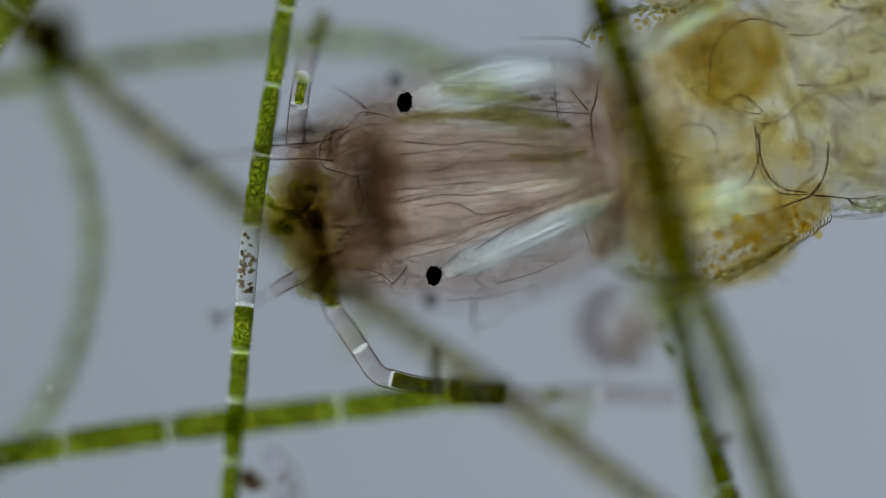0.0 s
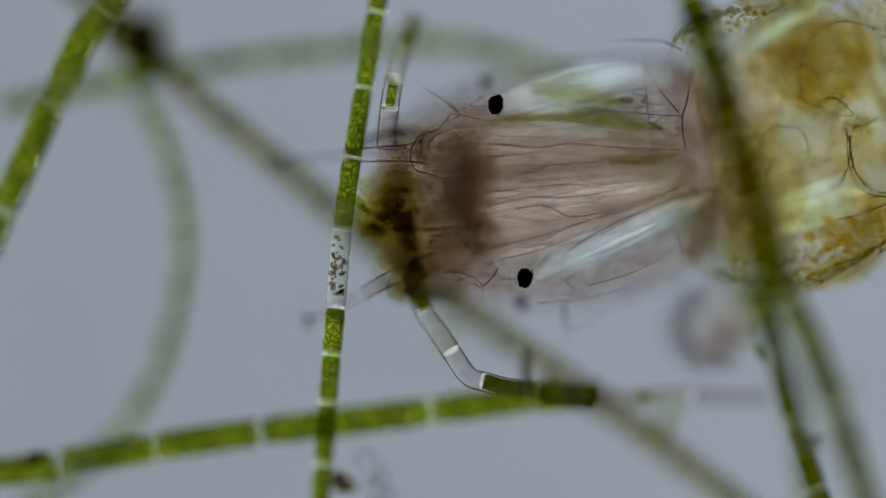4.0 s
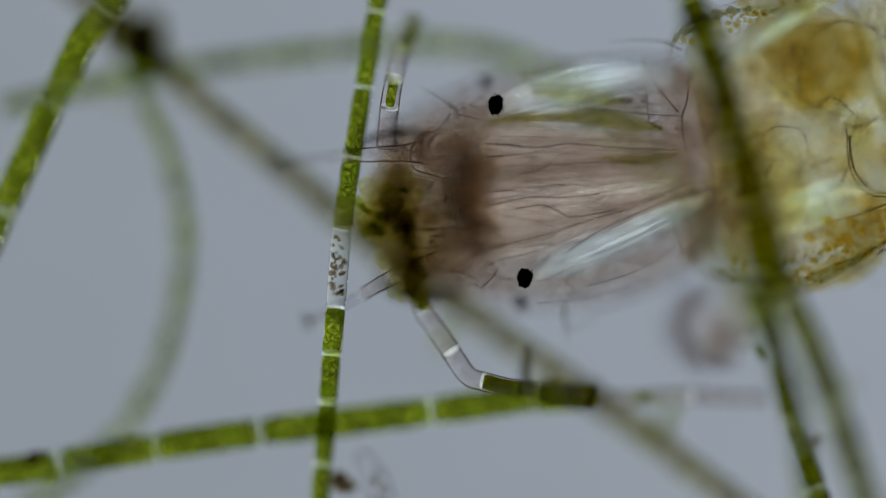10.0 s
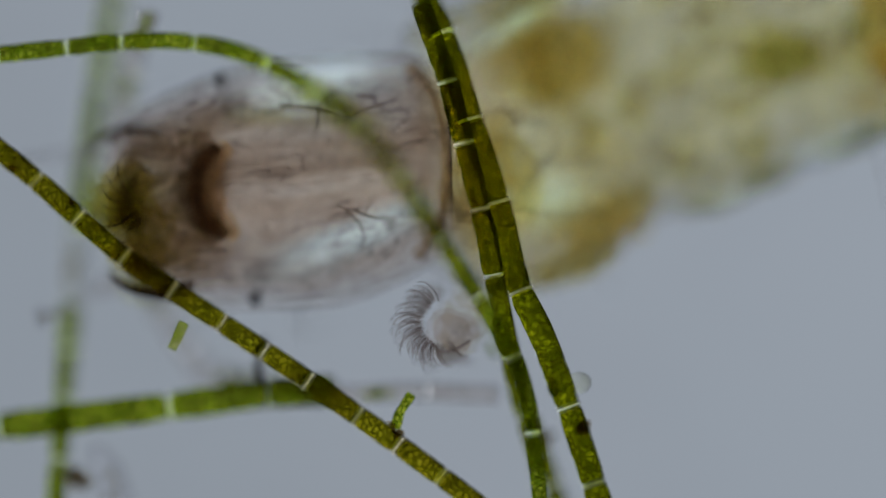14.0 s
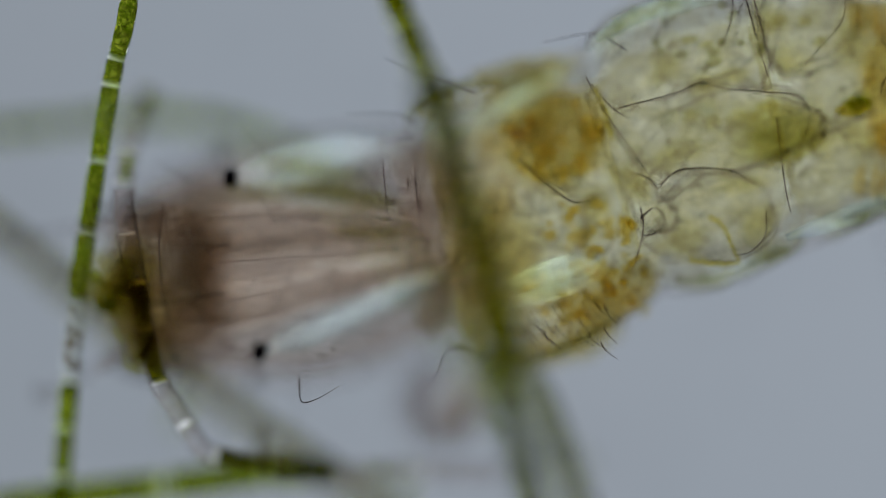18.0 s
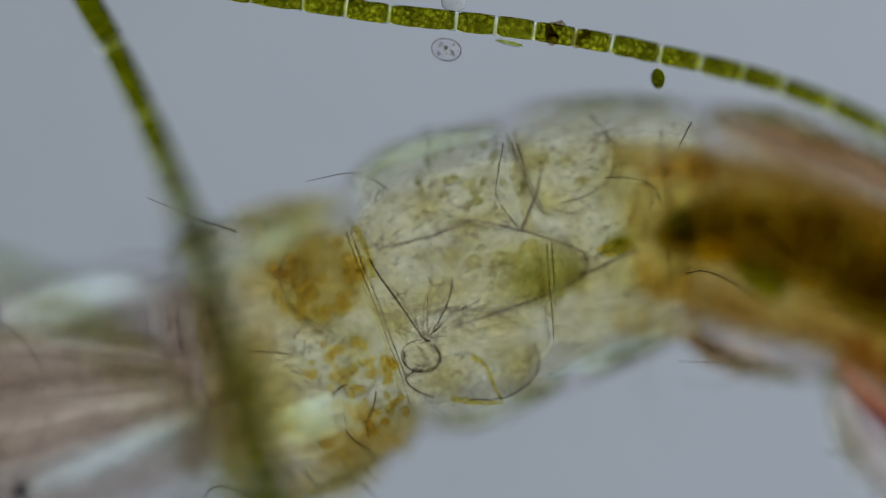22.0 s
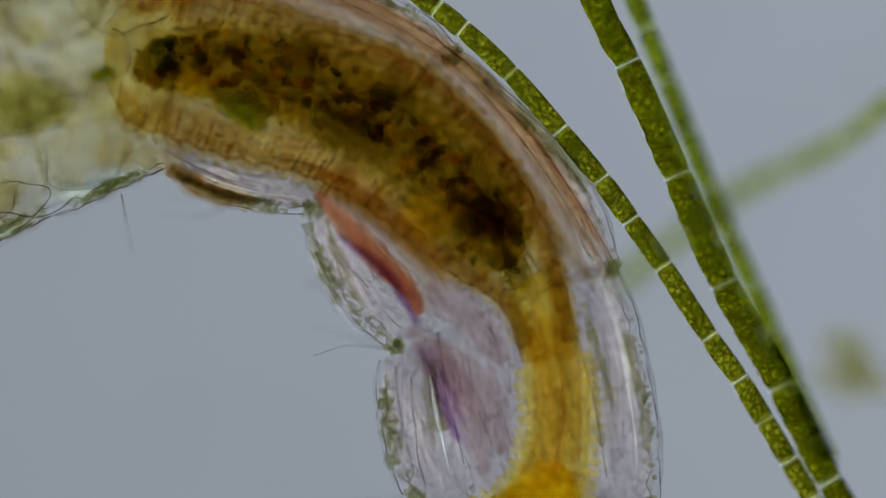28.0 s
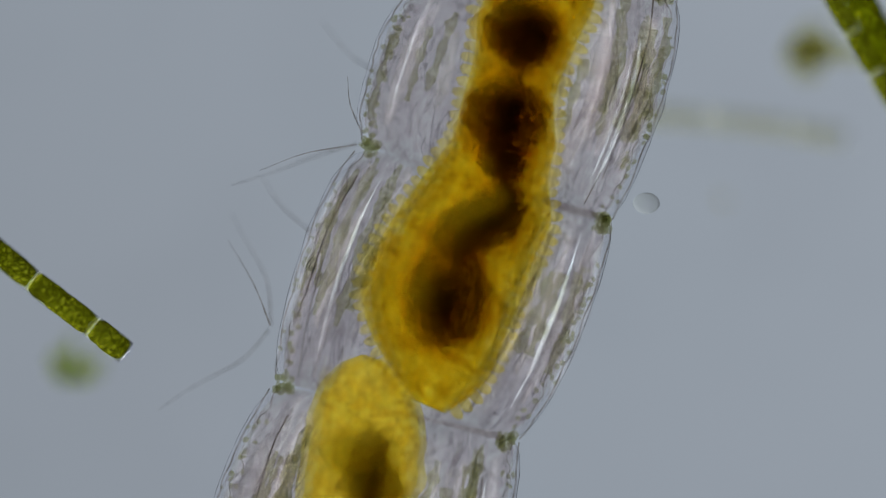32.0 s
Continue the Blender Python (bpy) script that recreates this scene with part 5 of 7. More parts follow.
for i, (x, y, rx, ry, turn, z, k) in enumerate(FAT_FORE + FAT_HIND):
    part("fat_patch", blob((x, y, z), (rx, ry, 14), turn, 0.5, 0.9, i * 1.3, 3, (0.8, 0.6)), YELLOW, BODY[k], "yellow patch of fat between the lobes")
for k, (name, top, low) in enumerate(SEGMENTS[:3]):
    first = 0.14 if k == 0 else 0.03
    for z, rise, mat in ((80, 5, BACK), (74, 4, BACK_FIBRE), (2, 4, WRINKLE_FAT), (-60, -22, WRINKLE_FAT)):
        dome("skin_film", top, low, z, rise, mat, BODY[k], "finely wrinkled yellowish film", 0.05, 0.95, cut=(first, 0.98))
dome("skin_film", [(1130, 60), (1190, 16), (1270, 6), (1380, 10)], [(1150, 330), (1230, 240), (1290, 190), (1380, 160)], 20, 8, OCHRE, BODY[0], "ochre film of tissue")
dome("skin_film", [(1190, 400), (1290, 390), (1400, 360), (1470, 350)], [(1220, 500), (1290, 496), (1380, 462), (1466, 392)], 24, 8, OCHRE, BODY[0], "ochre film of tissue along the flank", 0.05, 0.95)
# borders of the large cells under the back of the chest
lines("cell_border", 1.9, LINE, BODY[1], "dark border of a large cell", 54,
      ((1403, 57), (1498, 32), (1548, 14), (1593, 22), (1658, 27), (1718, 34), (1740, 57), (1738, 92), (1723, 127)), ((1478, 192), (1498, 174), (1528, 164), (1598, 167), (1648, 192)), ((1228, 147), (1278, 192), (1323, 222), (1353, 220)),
      ((1443, 232), (1448, 272), (1433, 332)), ((1443, 252), (1468, 232), (1486, 254), (1473, 277), (1450, 282)))
lines("cell_border", 1.5, LINE, BODY[1], "border of a large cell", 52,
      ((1606, -143), (1603, -103), (1588, -53)), ((1628, -143), (1648, -68), (1668, 2)), ((1640, -150), (1660, -72), (1676, -4)), ((1665, 237), (1663, 282), (1638, 310), (1608, 317)), ((1683, 72), (1698, 192), (1708, 242)),
      ((1346, 2), (1378, 62), (1428, 132), (1468, 192)), ((1356, 14), (1388, 52), (1416, 72)), ((1436, 172), (1458, 182), (1474, 200)))
lines("cell_border", 1.6, LINE, BODY[2], "border of a large cell", 52,
      ((1773, -178), (1803, -143), (1800, -98), (1758, -48), (1718, -3)), ((1868, -68), (1883, -38), (1880, 4)), ((1868, 32), (1878, 2), (1908, -8)), ((1916, 102), (1968, 94), (2018, 112), (2098, 162), (2188, 197)), ((1898, -160), (1912, -80), (1916, 20), (1908, 100)))
# cell borders in the middle of the chest
lines("cell_border", 1.5, LINE, BODY[0], "thin dark cell border", 2,
      ((1190, 236), (1210, 221), (1240, 222), (1258, 228), (1268, 252), (1273, 278)), ((1180, 262), (1196, 278), (1218, 280)), ((1206, 286), (1194, 308), (1200, 332), (1212, 352)), ((1336, 222), (1344, 262), (1334, 306), (1312, 332), (1250, 352), (1204, 392)))
lines("cell_border", 1.9, LINE, BODY[0], "double dark cell border", 0,
      ((1338, 232), (1340, 280), (1354, 318), (1382, 342), (1436, 345)), ((1344, 236), (1346, 280), (1360, 312), (1386, 334), (1430, 342)), ((1436, 345), (1456, 318), (1466, 282), (1465, 250)),
      ((1436, 345), (1480, 349), (1520, 352), (1562, 346)), ((1500, 352), (1520, 366), (1562, 368)), ((1436, 347), (1400, 360), (1362, 375), (1318, 386)))
lines("cell_border", 1.3, LINE, BODY[0], "thin cell border", 6,
      ((1250, 166), (1290, 188), (1330, 212), (1362, 220), (1388, 206), (1424, 178), (1462, 164), (1510, 196)), ((1286, 176), (1316, 170), (1350, 200), (1310, 196), (1286, 176)), ((1256, 160), (1258, 100), (1280, 60), (1330, 34), (1400, 50)),
      ((1396, 62), (1450, 60), (1500, 32), (1562, 16)), ((1410, 150), (1470, 152), (1540, 130)))
lines("cell_border", 1.2, LINE, BODY[0], "dark branching line on the mouth side", -66,
      ((1300, 10), (1320, 60), (1310, 100), (1270, 150), (1240, 190)), ((1300, 250), (1260, 300), (1210, 330), (1190, 372)), ((1110, 382), (1200, 378), (1300, 386), (1394, 378)), ((1350, 300), (1380, 350), (1390, 420)),
      ((1190, 150), (1230, 110), (1290, 100)))
for x, y, z in ((1490, 74, 4), (1560, 60, 4), (1330, 186, 2)):
    part("cell_nucleus", blob((x, y, z), (25, 15, 8), -6, 0.1, 1, x, 3), FAT, BODY[1], "clear oval nucleus")
    part("cell_nucleus", blob((x, y, z + 2), (11, 8, 5), -6, 0.2, 1, x, 2), PALE_BAR, BODY[1])
pale_bar([(1112, 112, -36), (1180, 62, -36), (1246, 22, -34), (1316, -12, -30)], lambda t: 19 * math.sin(math.pi * (0.14 + 0.72 * t)), 0.5, BODY[0], 21, "milky white strand of tissue")
pale_bar([(1206, 376, -10), (1260, 358, -6), (1330, 336, 0), (1374, 326, 4)], lambda t: 22 * math.sin(math.pi * (0.14 + 0.72 * t)), 0.4, BODY[0], 22, "milky white strand of tissue")
CELL_SHAPES = []
for i in range(5):
    bm = bmesh.new()
    bmesh.ops.create_icosphere(bm, subdivisions=2, radius=1.0)
    for v in bm.verts:
        v.co *= 1 + 0.3 * noise.noise(v.co * 1.4 + Vector((i * 3, 1, 2)))
    me = bpy.data.meshes.new("cell")
    bm.to_mesh(me)
    bm.free()
    me.shade_smooth()
    CELL_SHAPES.append(me)


def grains(count, box, z, sizes, material, parent, name, seed):
    """Small rounded cells strewn over a stretch of the plan, each a part of its own."""
    r = random.Random(seed)
    shapes = []
    for me in CELL_SHAPES:
        shapes.append(me.copy())
        shapes[-1].materials.append(material)
    for _ in range(count):
        at = V(*box(r), z + r.uniform(-12, 12))
        s0, s1 = r.uniform(*sizes) * S, r.uniform(*sizes) * S
        ob = new(name, r.choice(shapes))
        ob.parent = parent
        ob.matrix_basis = Matrix.LocRotScale(at - PLACE[parent], Euler((0, 0, r.uniform(0, 3.14))), (s0, s1, s1 * 0.6))


def ring_box(cx, cy, rx, ry):
    def pick(r):
        a, q = r.uniform(0, 6.28), math.sqrt(r.random())
        return cx + rx * q * math.cos(a), cy + ry * q * math.sin(a)
    return pick


for n, box, z, sizes, seed in ((30, ring_box(1290, 108, 84, 72), 82, (9, 17), 1), (30, ring_box(1340, 270, 90, 50), 82, (6, 13), 2), (22, ring_box(1310, 372, 90, 40), 78, (5, 12), 3), (26, ring_box(1400, 330, 54, 56), 78, (5, 10), 4),
                               (24, ring_box(1360, 408, 92, 34), 2, (5, 12), 5)):
    grains(n, box, z, sizes, GRAIN, BODY[0], "amber_cell", seed)
    grains(n, box, z - 8, [q * 0.36 for q in sizes], PALE_CORE, BODY[0], "cell_nucleus", seed)
grains(40, ring_box(1620, 50, 180, 100), 80, (5, 9), FAT_SOFT, BODY[1], "pale_cell", 15)
grains(30, ring_box(1560, -70, 110, 60), 78, (5, 9), OLIVE_FAT, BODY[1], "pale_cell", 16)
pale_bar([(1364, -66, 60), (1440, -108, 62), (1530, -134, 62), (1610, -146, 58)], lambda t: 17 * math.sin(math.pi * (0.12 + 0.76 * t)), 0.4, BODY[1], 23, "milky white strand of tissue")
pale_bar([(1700, 286, 60), (1780, 258, 62), (1850, 230, 62), (1910, 200, 58)], lambda t: 17 * math.sin(math.pi * (0.12 + 0.76 * t)), 0.4, BODY[2], 24, "milky white strand of tissue")
pale_bar([(1216, 366, 62), (1276, 352, 66), (1330, 330, 66)], lambda t: 24 * math.sin(math.pi * (0.12 + 0.76 * t)), 0.3, BODY[0], 25, "milky white strand of tissue")
for i, (x, y) in enumerate([(1495, 72), (1560, 48), (1620, 54), (1495, -70), (1576, -40), (1350, 90), (1320, 70), (1720, -60)]):
    part("cell_nucleus", blob((x, y, 66), (17, 13, 8), -10, 0.1, 1, i, 2), FAT, BODY[1], "clear oval nucleus")
    part("cell_nucleus", blob((x, y, 72), (7, 5, 4), -10, 0.1, 1, i, 2), FAT_SOFT, BODY[1])
def edge_box(k, side, u0, u1):
    """Picks places along one flank of a segment, between two shares of the way across."""
    top, low = [resample(spline(q, 10), 41) for q in SEGMENTS[k][1:]]
    a, c = (top, low) if side == 0 else (low, top)
    def pick(r):
        i = r.randrange(7, 38)
        p = a[i].lerp(c[i], r.uniform(u0, u1)) + (a[i + 1] - a[i]) * r.random()
        return p.x, p.y
    return pick


for n, k, side, u0, u1, mat, seed in ((90, 0, 1, 0.03, 0.13, GRAIN, 31), (60, 0, 0, 0.03, 0.09, GRAIN, 32), (60, 1, 1, 0.02, 0.07, OLIVE_FAT, 33), (60, 1, 0, 0.02, 0.07, OLIVE_FAT, 34), (50, 2, 0, 0.02, 0.06, OLIVE_FAT, 35), (50, 2, 1, 0.02, 0.06, OLIVE_FAT, 36)):
    grains(n, edge_box(k, side, u0, u1), -6, (2.5, 6.5), mat, BODY[k], "fat_grain", seed)
def vessels(parent, radius, *runs):
    """Thin dark air vessels that taper as they branch."""
    for q, pts in enumerate(runs):
        strand("air_vessel", pts, radius * (1.3 if q % 3 == 0 else 1.0), HAIR, parent, "thin dark branching air vessel", taper=0.5, step=6)


vessels(BODY[0], 1.2,
        [(1300, 260, -100), (1245, 323, -102), (1200, 369, -102), (1109, 396, -96)], [(1336, 350, -92), (1373, 396, -92), (1400, 460, -84)], [(1282, 41, -80), (1318, 96, -84), (1300, 160, -90), (1245, 205, -92)],
        [(1110, 382, -100), (1200, 376, -104), (1300, 384, -104), (1394, 376, -96)], [(1190, 180, -104), (1215, 215, -106), (1225, 250, -104)], [(1215, 215, -106), (1250, 225, -104), (1262, 262, -102)])
vessels(BODY[0], 1.2,
        [(1180, 240, -60), (1220, 260, -100), (1260, 300, -104)], [(1330, -20, -60), (1320, 60, -90), (1270, 100, -96), (1240, 160, -96)], [(1150, 210, -90), (1220, 200, -100), (1280, 230, -100), (1300, 260, -96)],
        [(1480, 376, -30), (1400, 300, -80), (1330, 290, -90), (1250, 300, -96)])
RING = [(1475 + 33 * math.cos(a), 247 + 28 * math.sin(a)) for a in (-0.9, -0.2, 0.5, 1.2, 1.9, 2.7, 3.5, 4.2, 4.9, 5.3)]
lines("air_vessel", 1.5, HAIR, BODY[1], "looped dark air vessel", 82, RING, [(x + 3, y + 3) for x, y in RING[:7]],
      ((1384, 75), (1404, 109), (1443, 163), (1477, 213), (1490, 222)), ((1490, 222), (1487, 178), (1488, 144)), ((1492, 213), (1512, 178), (1527, 144), (1532, 110)), ((1498, 206), (1530, 176), (1580, 150)),
      ((1490, 226), (1510, 250), (1500, 272)), ((1470, 270), (1450, 290), (1470, 310), (1500, 322)))
lines("air_vessel", 1.3, HAIR, BODY[1], "dark air vessel between the lobes", 80,
      ((1622, -129), (1612, -72), (1609, -36), (1627, -5), (1653, 26)), ((1344, 299), (1325, 311), (1321, 336), (1330, 365), (1352, 392), (1376, 412)), ((1396, 310), (1391, 340), (1379, 370), (1384, 394)), ((1802, -67), (1849, -67), (1885, -52), (1905, -16)),
      ((1271, 25), (1231, 80), (1226, 114), (1246, 158), (1280, 183), (1340, 218)))
lines("skin_fold", 1.5, LINE, BODY[1], "straight brown fold between two segments", 82,
      ((1344, 30), (1364, 85), (1389, 144), (1413, 208), (1443, 287), (1458, 336)), ((1352, 28), (1372, 85), (1397, 144), (1420, 206), (1448, 284)), ((1637, -129), (1653, -83), (1674, -31), (1694, 0)), ((1645, -128), (1661, -82), (1681, -31), (1700, 2)),
      ((1699, 46), (1702, 103), (1707, 160), (1712, 232)), ((1708, 46), (1711, 103), (1714, 160)), ((1900, -150), (1908, -40), (1914, 60), (1922, 170)))
lines("septum", 3.4, SEPTUM_GREY, BODY[1], "soft purplish-grey septum between fat lobes", 78,
      ((1423, 56), (1488, 38), (1540, 20), (1565, 9), (1607, 16), (1653, 26), (1704, 41), (1766, 64)), ((1766, 64), (1770, 90), (1752, 112), (1700, 140), (1610, 172), (1530, 196)), ((1756, 108), (1823, 77), (1862, 60)), ((1676, 227), (1686, 263), (1663, 299), (1620, 322), (1560, 326)),
      ((1653, 26), (1680, -40), (1690, -100)), ((1802, -150), (1822, -110), (1812, -70), (1780, -40), (1720, -20)))
lines("septum", 5.5, YELLOW_VESSEL, BODY[1], "yellow strand beside a fat lobe", 78, ((1565, 247), (1591, 268), (1607, 304), (1618, 326)), ((1530, 322), (1570, 330), (1620, 330)), ((1360, 20), (1380, 60), (1392, 110)), ((1196, 100), (1220, 62), (1262, 36)))
for x, y, rx, ry in ((1612, 75, 19, 15), (1643, 77, 18, 14), (1666, 54, 18, 12), (1570, 82, 16, 13), (1530, 70, 17, 13), (1690, 138, 8, 6), (1723, 139, 9, 7), (1575, -24, 14, 8), (1560, -56, 16, 7), (1530, -64, 15, 7), (1690, -100, 14, 10), (1730, -96, 14, 10), (1760, -60, 14, 10)):
    part("pale_cell", blob((x, y, 80), (rx, ry, 7), -20, 0.2, 0.8, x, 3), OLIVE, BODY[1], "olive cell with a pale core")
    part("cell_nucleus", blob((x, y, 70), (rx * 0.3, ry * 0.3, 4), -20, 0.1, 1, x, 2), PALE_CORE, BODY[1])
part("fat_patch", blob((1818, 57, 74), (34, 15, 8), -10, 0.4, 0.8, 3, 3, (0.7,)), YELLOW_VESSEL, BODY[2], "yellow-green patch of fat")
for i, (x, y, z, rx, ry, turn, mat, k) in enumerate(LOBES):
    if x > 1400 and rx > 70:
        c, t, pts = math.cos(radians(turn)), math.sin(radians(turn)), []
        for q in range(13):
            a = 1.3 * i + 3.4 * q / 12
            w = 1 + 0.10 * math.sin(2 * a + i) + 0.06 * math.sin(5 * a + 2 * i)
            pts.append((x + rx * w * math.cos(a) * c - ry * w * math.sin(a) * t, y + rx * w * math.cos(a) * t + ry * w * math.sin(a) * c, -34 + 6 * math.sin(3 * a)))
        strand("lobe_rim", pts, 1.3, THREAD if i % 2 else RIM, BODY[k], "thin membrane round a lobe", lump=0.5)
for i in range(14):
    a = -2.9 + 3.4 * i / 13 + rnd.uniform(-0.2, 0.2)
    x, y, z = 1484 + rnd.uniform(-10, 10), 222 + rnd.uniform(-10, 10), rnd.uniform(72, 80)
    pts = [(x, y, z)]
    for q in range(rnd.randrange(2, 5)):
        a += rnd.uniform(-0.3, 0.3)
        x, y = x + 30 * math.cos(a), y + 30 * math.sin(a)
        pts.append((x, y, z + rnd.uniform(-4, 4)))
    strand("air_vessel", pts, rnd.uniform(0.6, 0.9), LINE, BODY[1], "hair-thin air vessel", sides=4, taper=0.6)
for i in range(26):
    x, y = 1210 + rnd.uniform(0, 170), 395 + rnd.uniform(0, 80)
    strand("bristle", [(x, y, 56), (x + 8, y + 14, 62), (x + 24 + rnd.uniform(-4, 10), y + 30, 58)], 1.2, HAIR, BODY[0], sides=5, taper=0.6)
for i in range(22):
    u = i / 21
    x, y = 1350 + 140 * u, -60 - 80 * u + rnd.uniform(-4, 8)
    strand("bristle", [(x, y + 12, 30), (x - 4, y - 4, 36), (x + 2, y - 20, 34)], 1.1, HAIR, BODY[1], sides=5, taper=0.6)

for i in range(13):
    x, y = 1392 + 6.2 * i, 448 - 4.4 * i + rnd.uniform(-3, 3)
    strand("bristle", [(x, y, 2), (x + 5, y - 8, 0), (x + 4, y - 17, 0)], 1.2, HAIR, BODY[0], sides=5, taper=0.6)
strand("flank_tissue", [(1270, 500, -80), (1310, 478, -84), (1350, 468, -84), (1395, 462, -78)], 8, AMBER, BODY[0], "amber strand along the flank", sides=8, lump=0.5)
# ---- proleg
proleg = part("proleg", blob((1122, 580, -112), (46, 62, 34), 20, 0.3, 0.6, 3, 4, (0.8,)), BROWN, larva, "pale stubby foreleg with curved hooks")
part("proleg_base", blob((1158, 506, -100), (52, 46, 26), 20, 0.5, 0.8, 5, 4), BROWN, proleg, "brownish base of the foreleg")
for i in range(148):
    row, u = i % 4, (i // 4) / 36
    a, r0 = radians(112 + 186 * u - row * 5) + rnd.uniform(-0.05, 0.05), 36 + 6 * row + rnd.uniform(-4, 4)
    r1, c, z = r0 + rnd.uniform(28, 50) * (1 - 0.13 * row) * (0.7 if u > 0.75 else 1.0), (1086 + 8 * row, 576), -152 + row * 26
    f = lambda r, b: (c[0] + r * math.cos(b), c[1] - r * math.sin(b), z)
    strand("hook", [f(r0, a), f((r0 + r1) / 2, a + 0.03), f(r1, a + 0.16), f(r1 + 7, a + 0.30)], 1.4, (THREAD, FAINT)[row % 2], proleg, "curved hook of the foreleg", sides=5, taper=0.6, step=5)
for i in range(46):
    x, y = 1084 + rnd.uniform(0, 84), 566 + rnd.uniform(0, 50)
    strand("hook", [(x, y, -64), (x + 7, y + 1, -64), (x + 13, y + 6, -64)], 1.3, LINE, proleg, "short hook of the foreleg", sides=5, taper=0.5, step=5)
strand("proleg_edge", [(1068, 612, -152), (1088, 628, -152), (1112, 622, -150), (1138, 606, -148)], 2.2, THREAD, proleg, "dark rim of the foreleg")
part("proleg_pad", blob((1104, 588, -146), (44, 36, 18), 10, 0.3, 0.6, 7, 4, (0.75,)), PINK_PAD, proleg, "pinkish pad of the foreleg")

# ---- gut
gut_top = [(1830, -40), (1880, -90), (1960, -110), (2080, -90), (2240, -35), (2390, 25), (2480, 105), (2550, 190), (2615, 310), (2650, 430), (2672, 548)]
gut_low = [(1830, 60), (1870, 140), (1930, 165), (2040, 205), (2165, 232), (2270, 282), (2375, 360), (2440, 410), (2510, 445), (2545, 490), (2566, 560)]
gut = part("gut", loft(gut_top, gut_low, -20, 0.45, 60, 28, (0.5, 0.9), 0.08, 0.05, 2, shells=(0.9, 0.8)), GUT, larva, "yellowish banded gut wall")
food_line = spline([(1880, 44, -22), (1990, 24, -22), (2150, 52, -22), (2300, 118, -22), (2430, 218, -22), (2510, 322, -22), (2550, 392, -22)], 6)
part("gut_contents", tube(food_line, lambda t: 102 * (1 - abs(2 * t - 1) ** 4) ** 0.5 * (1 - 0.35 * (1 - t)) + 3, 26, 0.35, 0.45, 4, shells=(0.9, 0.8, 0.7, 0.58, 0.45)), FOOD, gut, "dark brown lumpy food")
part("gut_contents", tube(food_line, lambda t: 106 * (1 - abs(2 * t - 1) ** 4) ** 0.5 * (1 - 0.3 * (1 - t)) + 4, 26, 0.35, 0.4, 9, shells=(0.8,)), FOOD_HALO, gut, "brown haze of half-digested food")
for i in range(18):
    u = i / 17
    if i < 11:
        p0 = (1815 + 16 * i, -130 - 10 * math.sin(3 * u) + 40 * u, 10)
        p1 = (p0[0] + 10, p0[1] + 62, 20)
    else:
        p0 = (1830 + 22 * (i - 11), 190 + 2 * i, 10)
        p1 = (p0[0] + 4, p0[1] - 56, 20)
    part("gut_sac", tube(spline([p0, ((p0[0] + p1[0]) / 2 + rnd.uniform(-6, 6), (p0[1] + p1[1]) / 2, 24), p1], 6), lambda t: 13 * math.sin(math.pi * (0.2 + 0.75 * t)), 10, 0.7, 0.3, i), GUT_SAC, gut, "finger-shaped yellow sac")
for i, (x, y, rx, ry) in enumerate([(2000, 60, 40, 30), (2080, 110, 50, 30), (2240, 150, 50, 34), (2400, 300, 44, 40), (1930, 20, 34, 26), (2180, 30, 60, 30)]):
    part("food_lump", blob((x, y, 0), (rx, ry, 12), 20 * i, 0.5, 0.4, i, 3, (0.7,)), (GUT_ORANGE, GREEN_PALE, OLIVE)[i % 3], gut, "yellowish lump of swallowed algae")
for i in range(24):
    t = rnd.random() if i < 15 else rnd.uniform(0.72, 0.95)
    p = food_line[int(t * (len(food_line) - 1))]
    r = rnd.uniform(14, 40) * (1.15 if t > 0.6 else 0.9)
    part("food_lump", blob((p.x + rnd.uniform(-26, 26), p.y + rnd.uniform(-38, 38) * (0.6 + 0.4 * t), -22 + rnd.uniform(-14, 14)), (r, r * rnd.uniform(0.5, 0.9), r * 0.3), rnd.uniform(0, 90), 0.45, 0.5, i, 3, (0.88, 0.76, 0.64, 0.5)), FOOD, gut)
for i, (x, y, mat) in enumerate([(2340, 80, GREEN_DEEP), (1818, 52, GREEN), (1836, 44, GREEN), (2120, 104, GUT_ORANGE), (2160, 120, GUT_ORANGE)]):
    part("food_lump", blob((x, y, 10), (16, 12, 8), 30, 0.4, 0.5, i, 3), mat, gut, "bright lump of swallowed algae")
for x, y in ((2452, 298), (2441, 308), (2460, 290)):
    part("food_lump", blob((x, y, -62), (12, 9, 5), 30, 0.4, 0.5, x, 3), PALE_LUMP, gut, "bright yellow lump of swallowed algae")
for edge, sgn in ((gut_top, 1), (gut_low, -1)):
    line = spline(edge, 4)
    for i in range(16, len(line) - 6, 7):
        p, d = line[i], (line[i + 1] - line[i - 1]).normalized()
        nx, ny = -d.y * sgn, d.x * sgn
        part("gut_cell", blob((p.x + nx * 14, p.y + ny * 14, -20 + rnd.uniform(-10, 20)), (17 + rnd.uniform(-3, 3), 26, 22), math.degrees(math.atan2(ny, nx)) + 90, 0.2, 0.7, i, 2), GUT_CELL, gut)
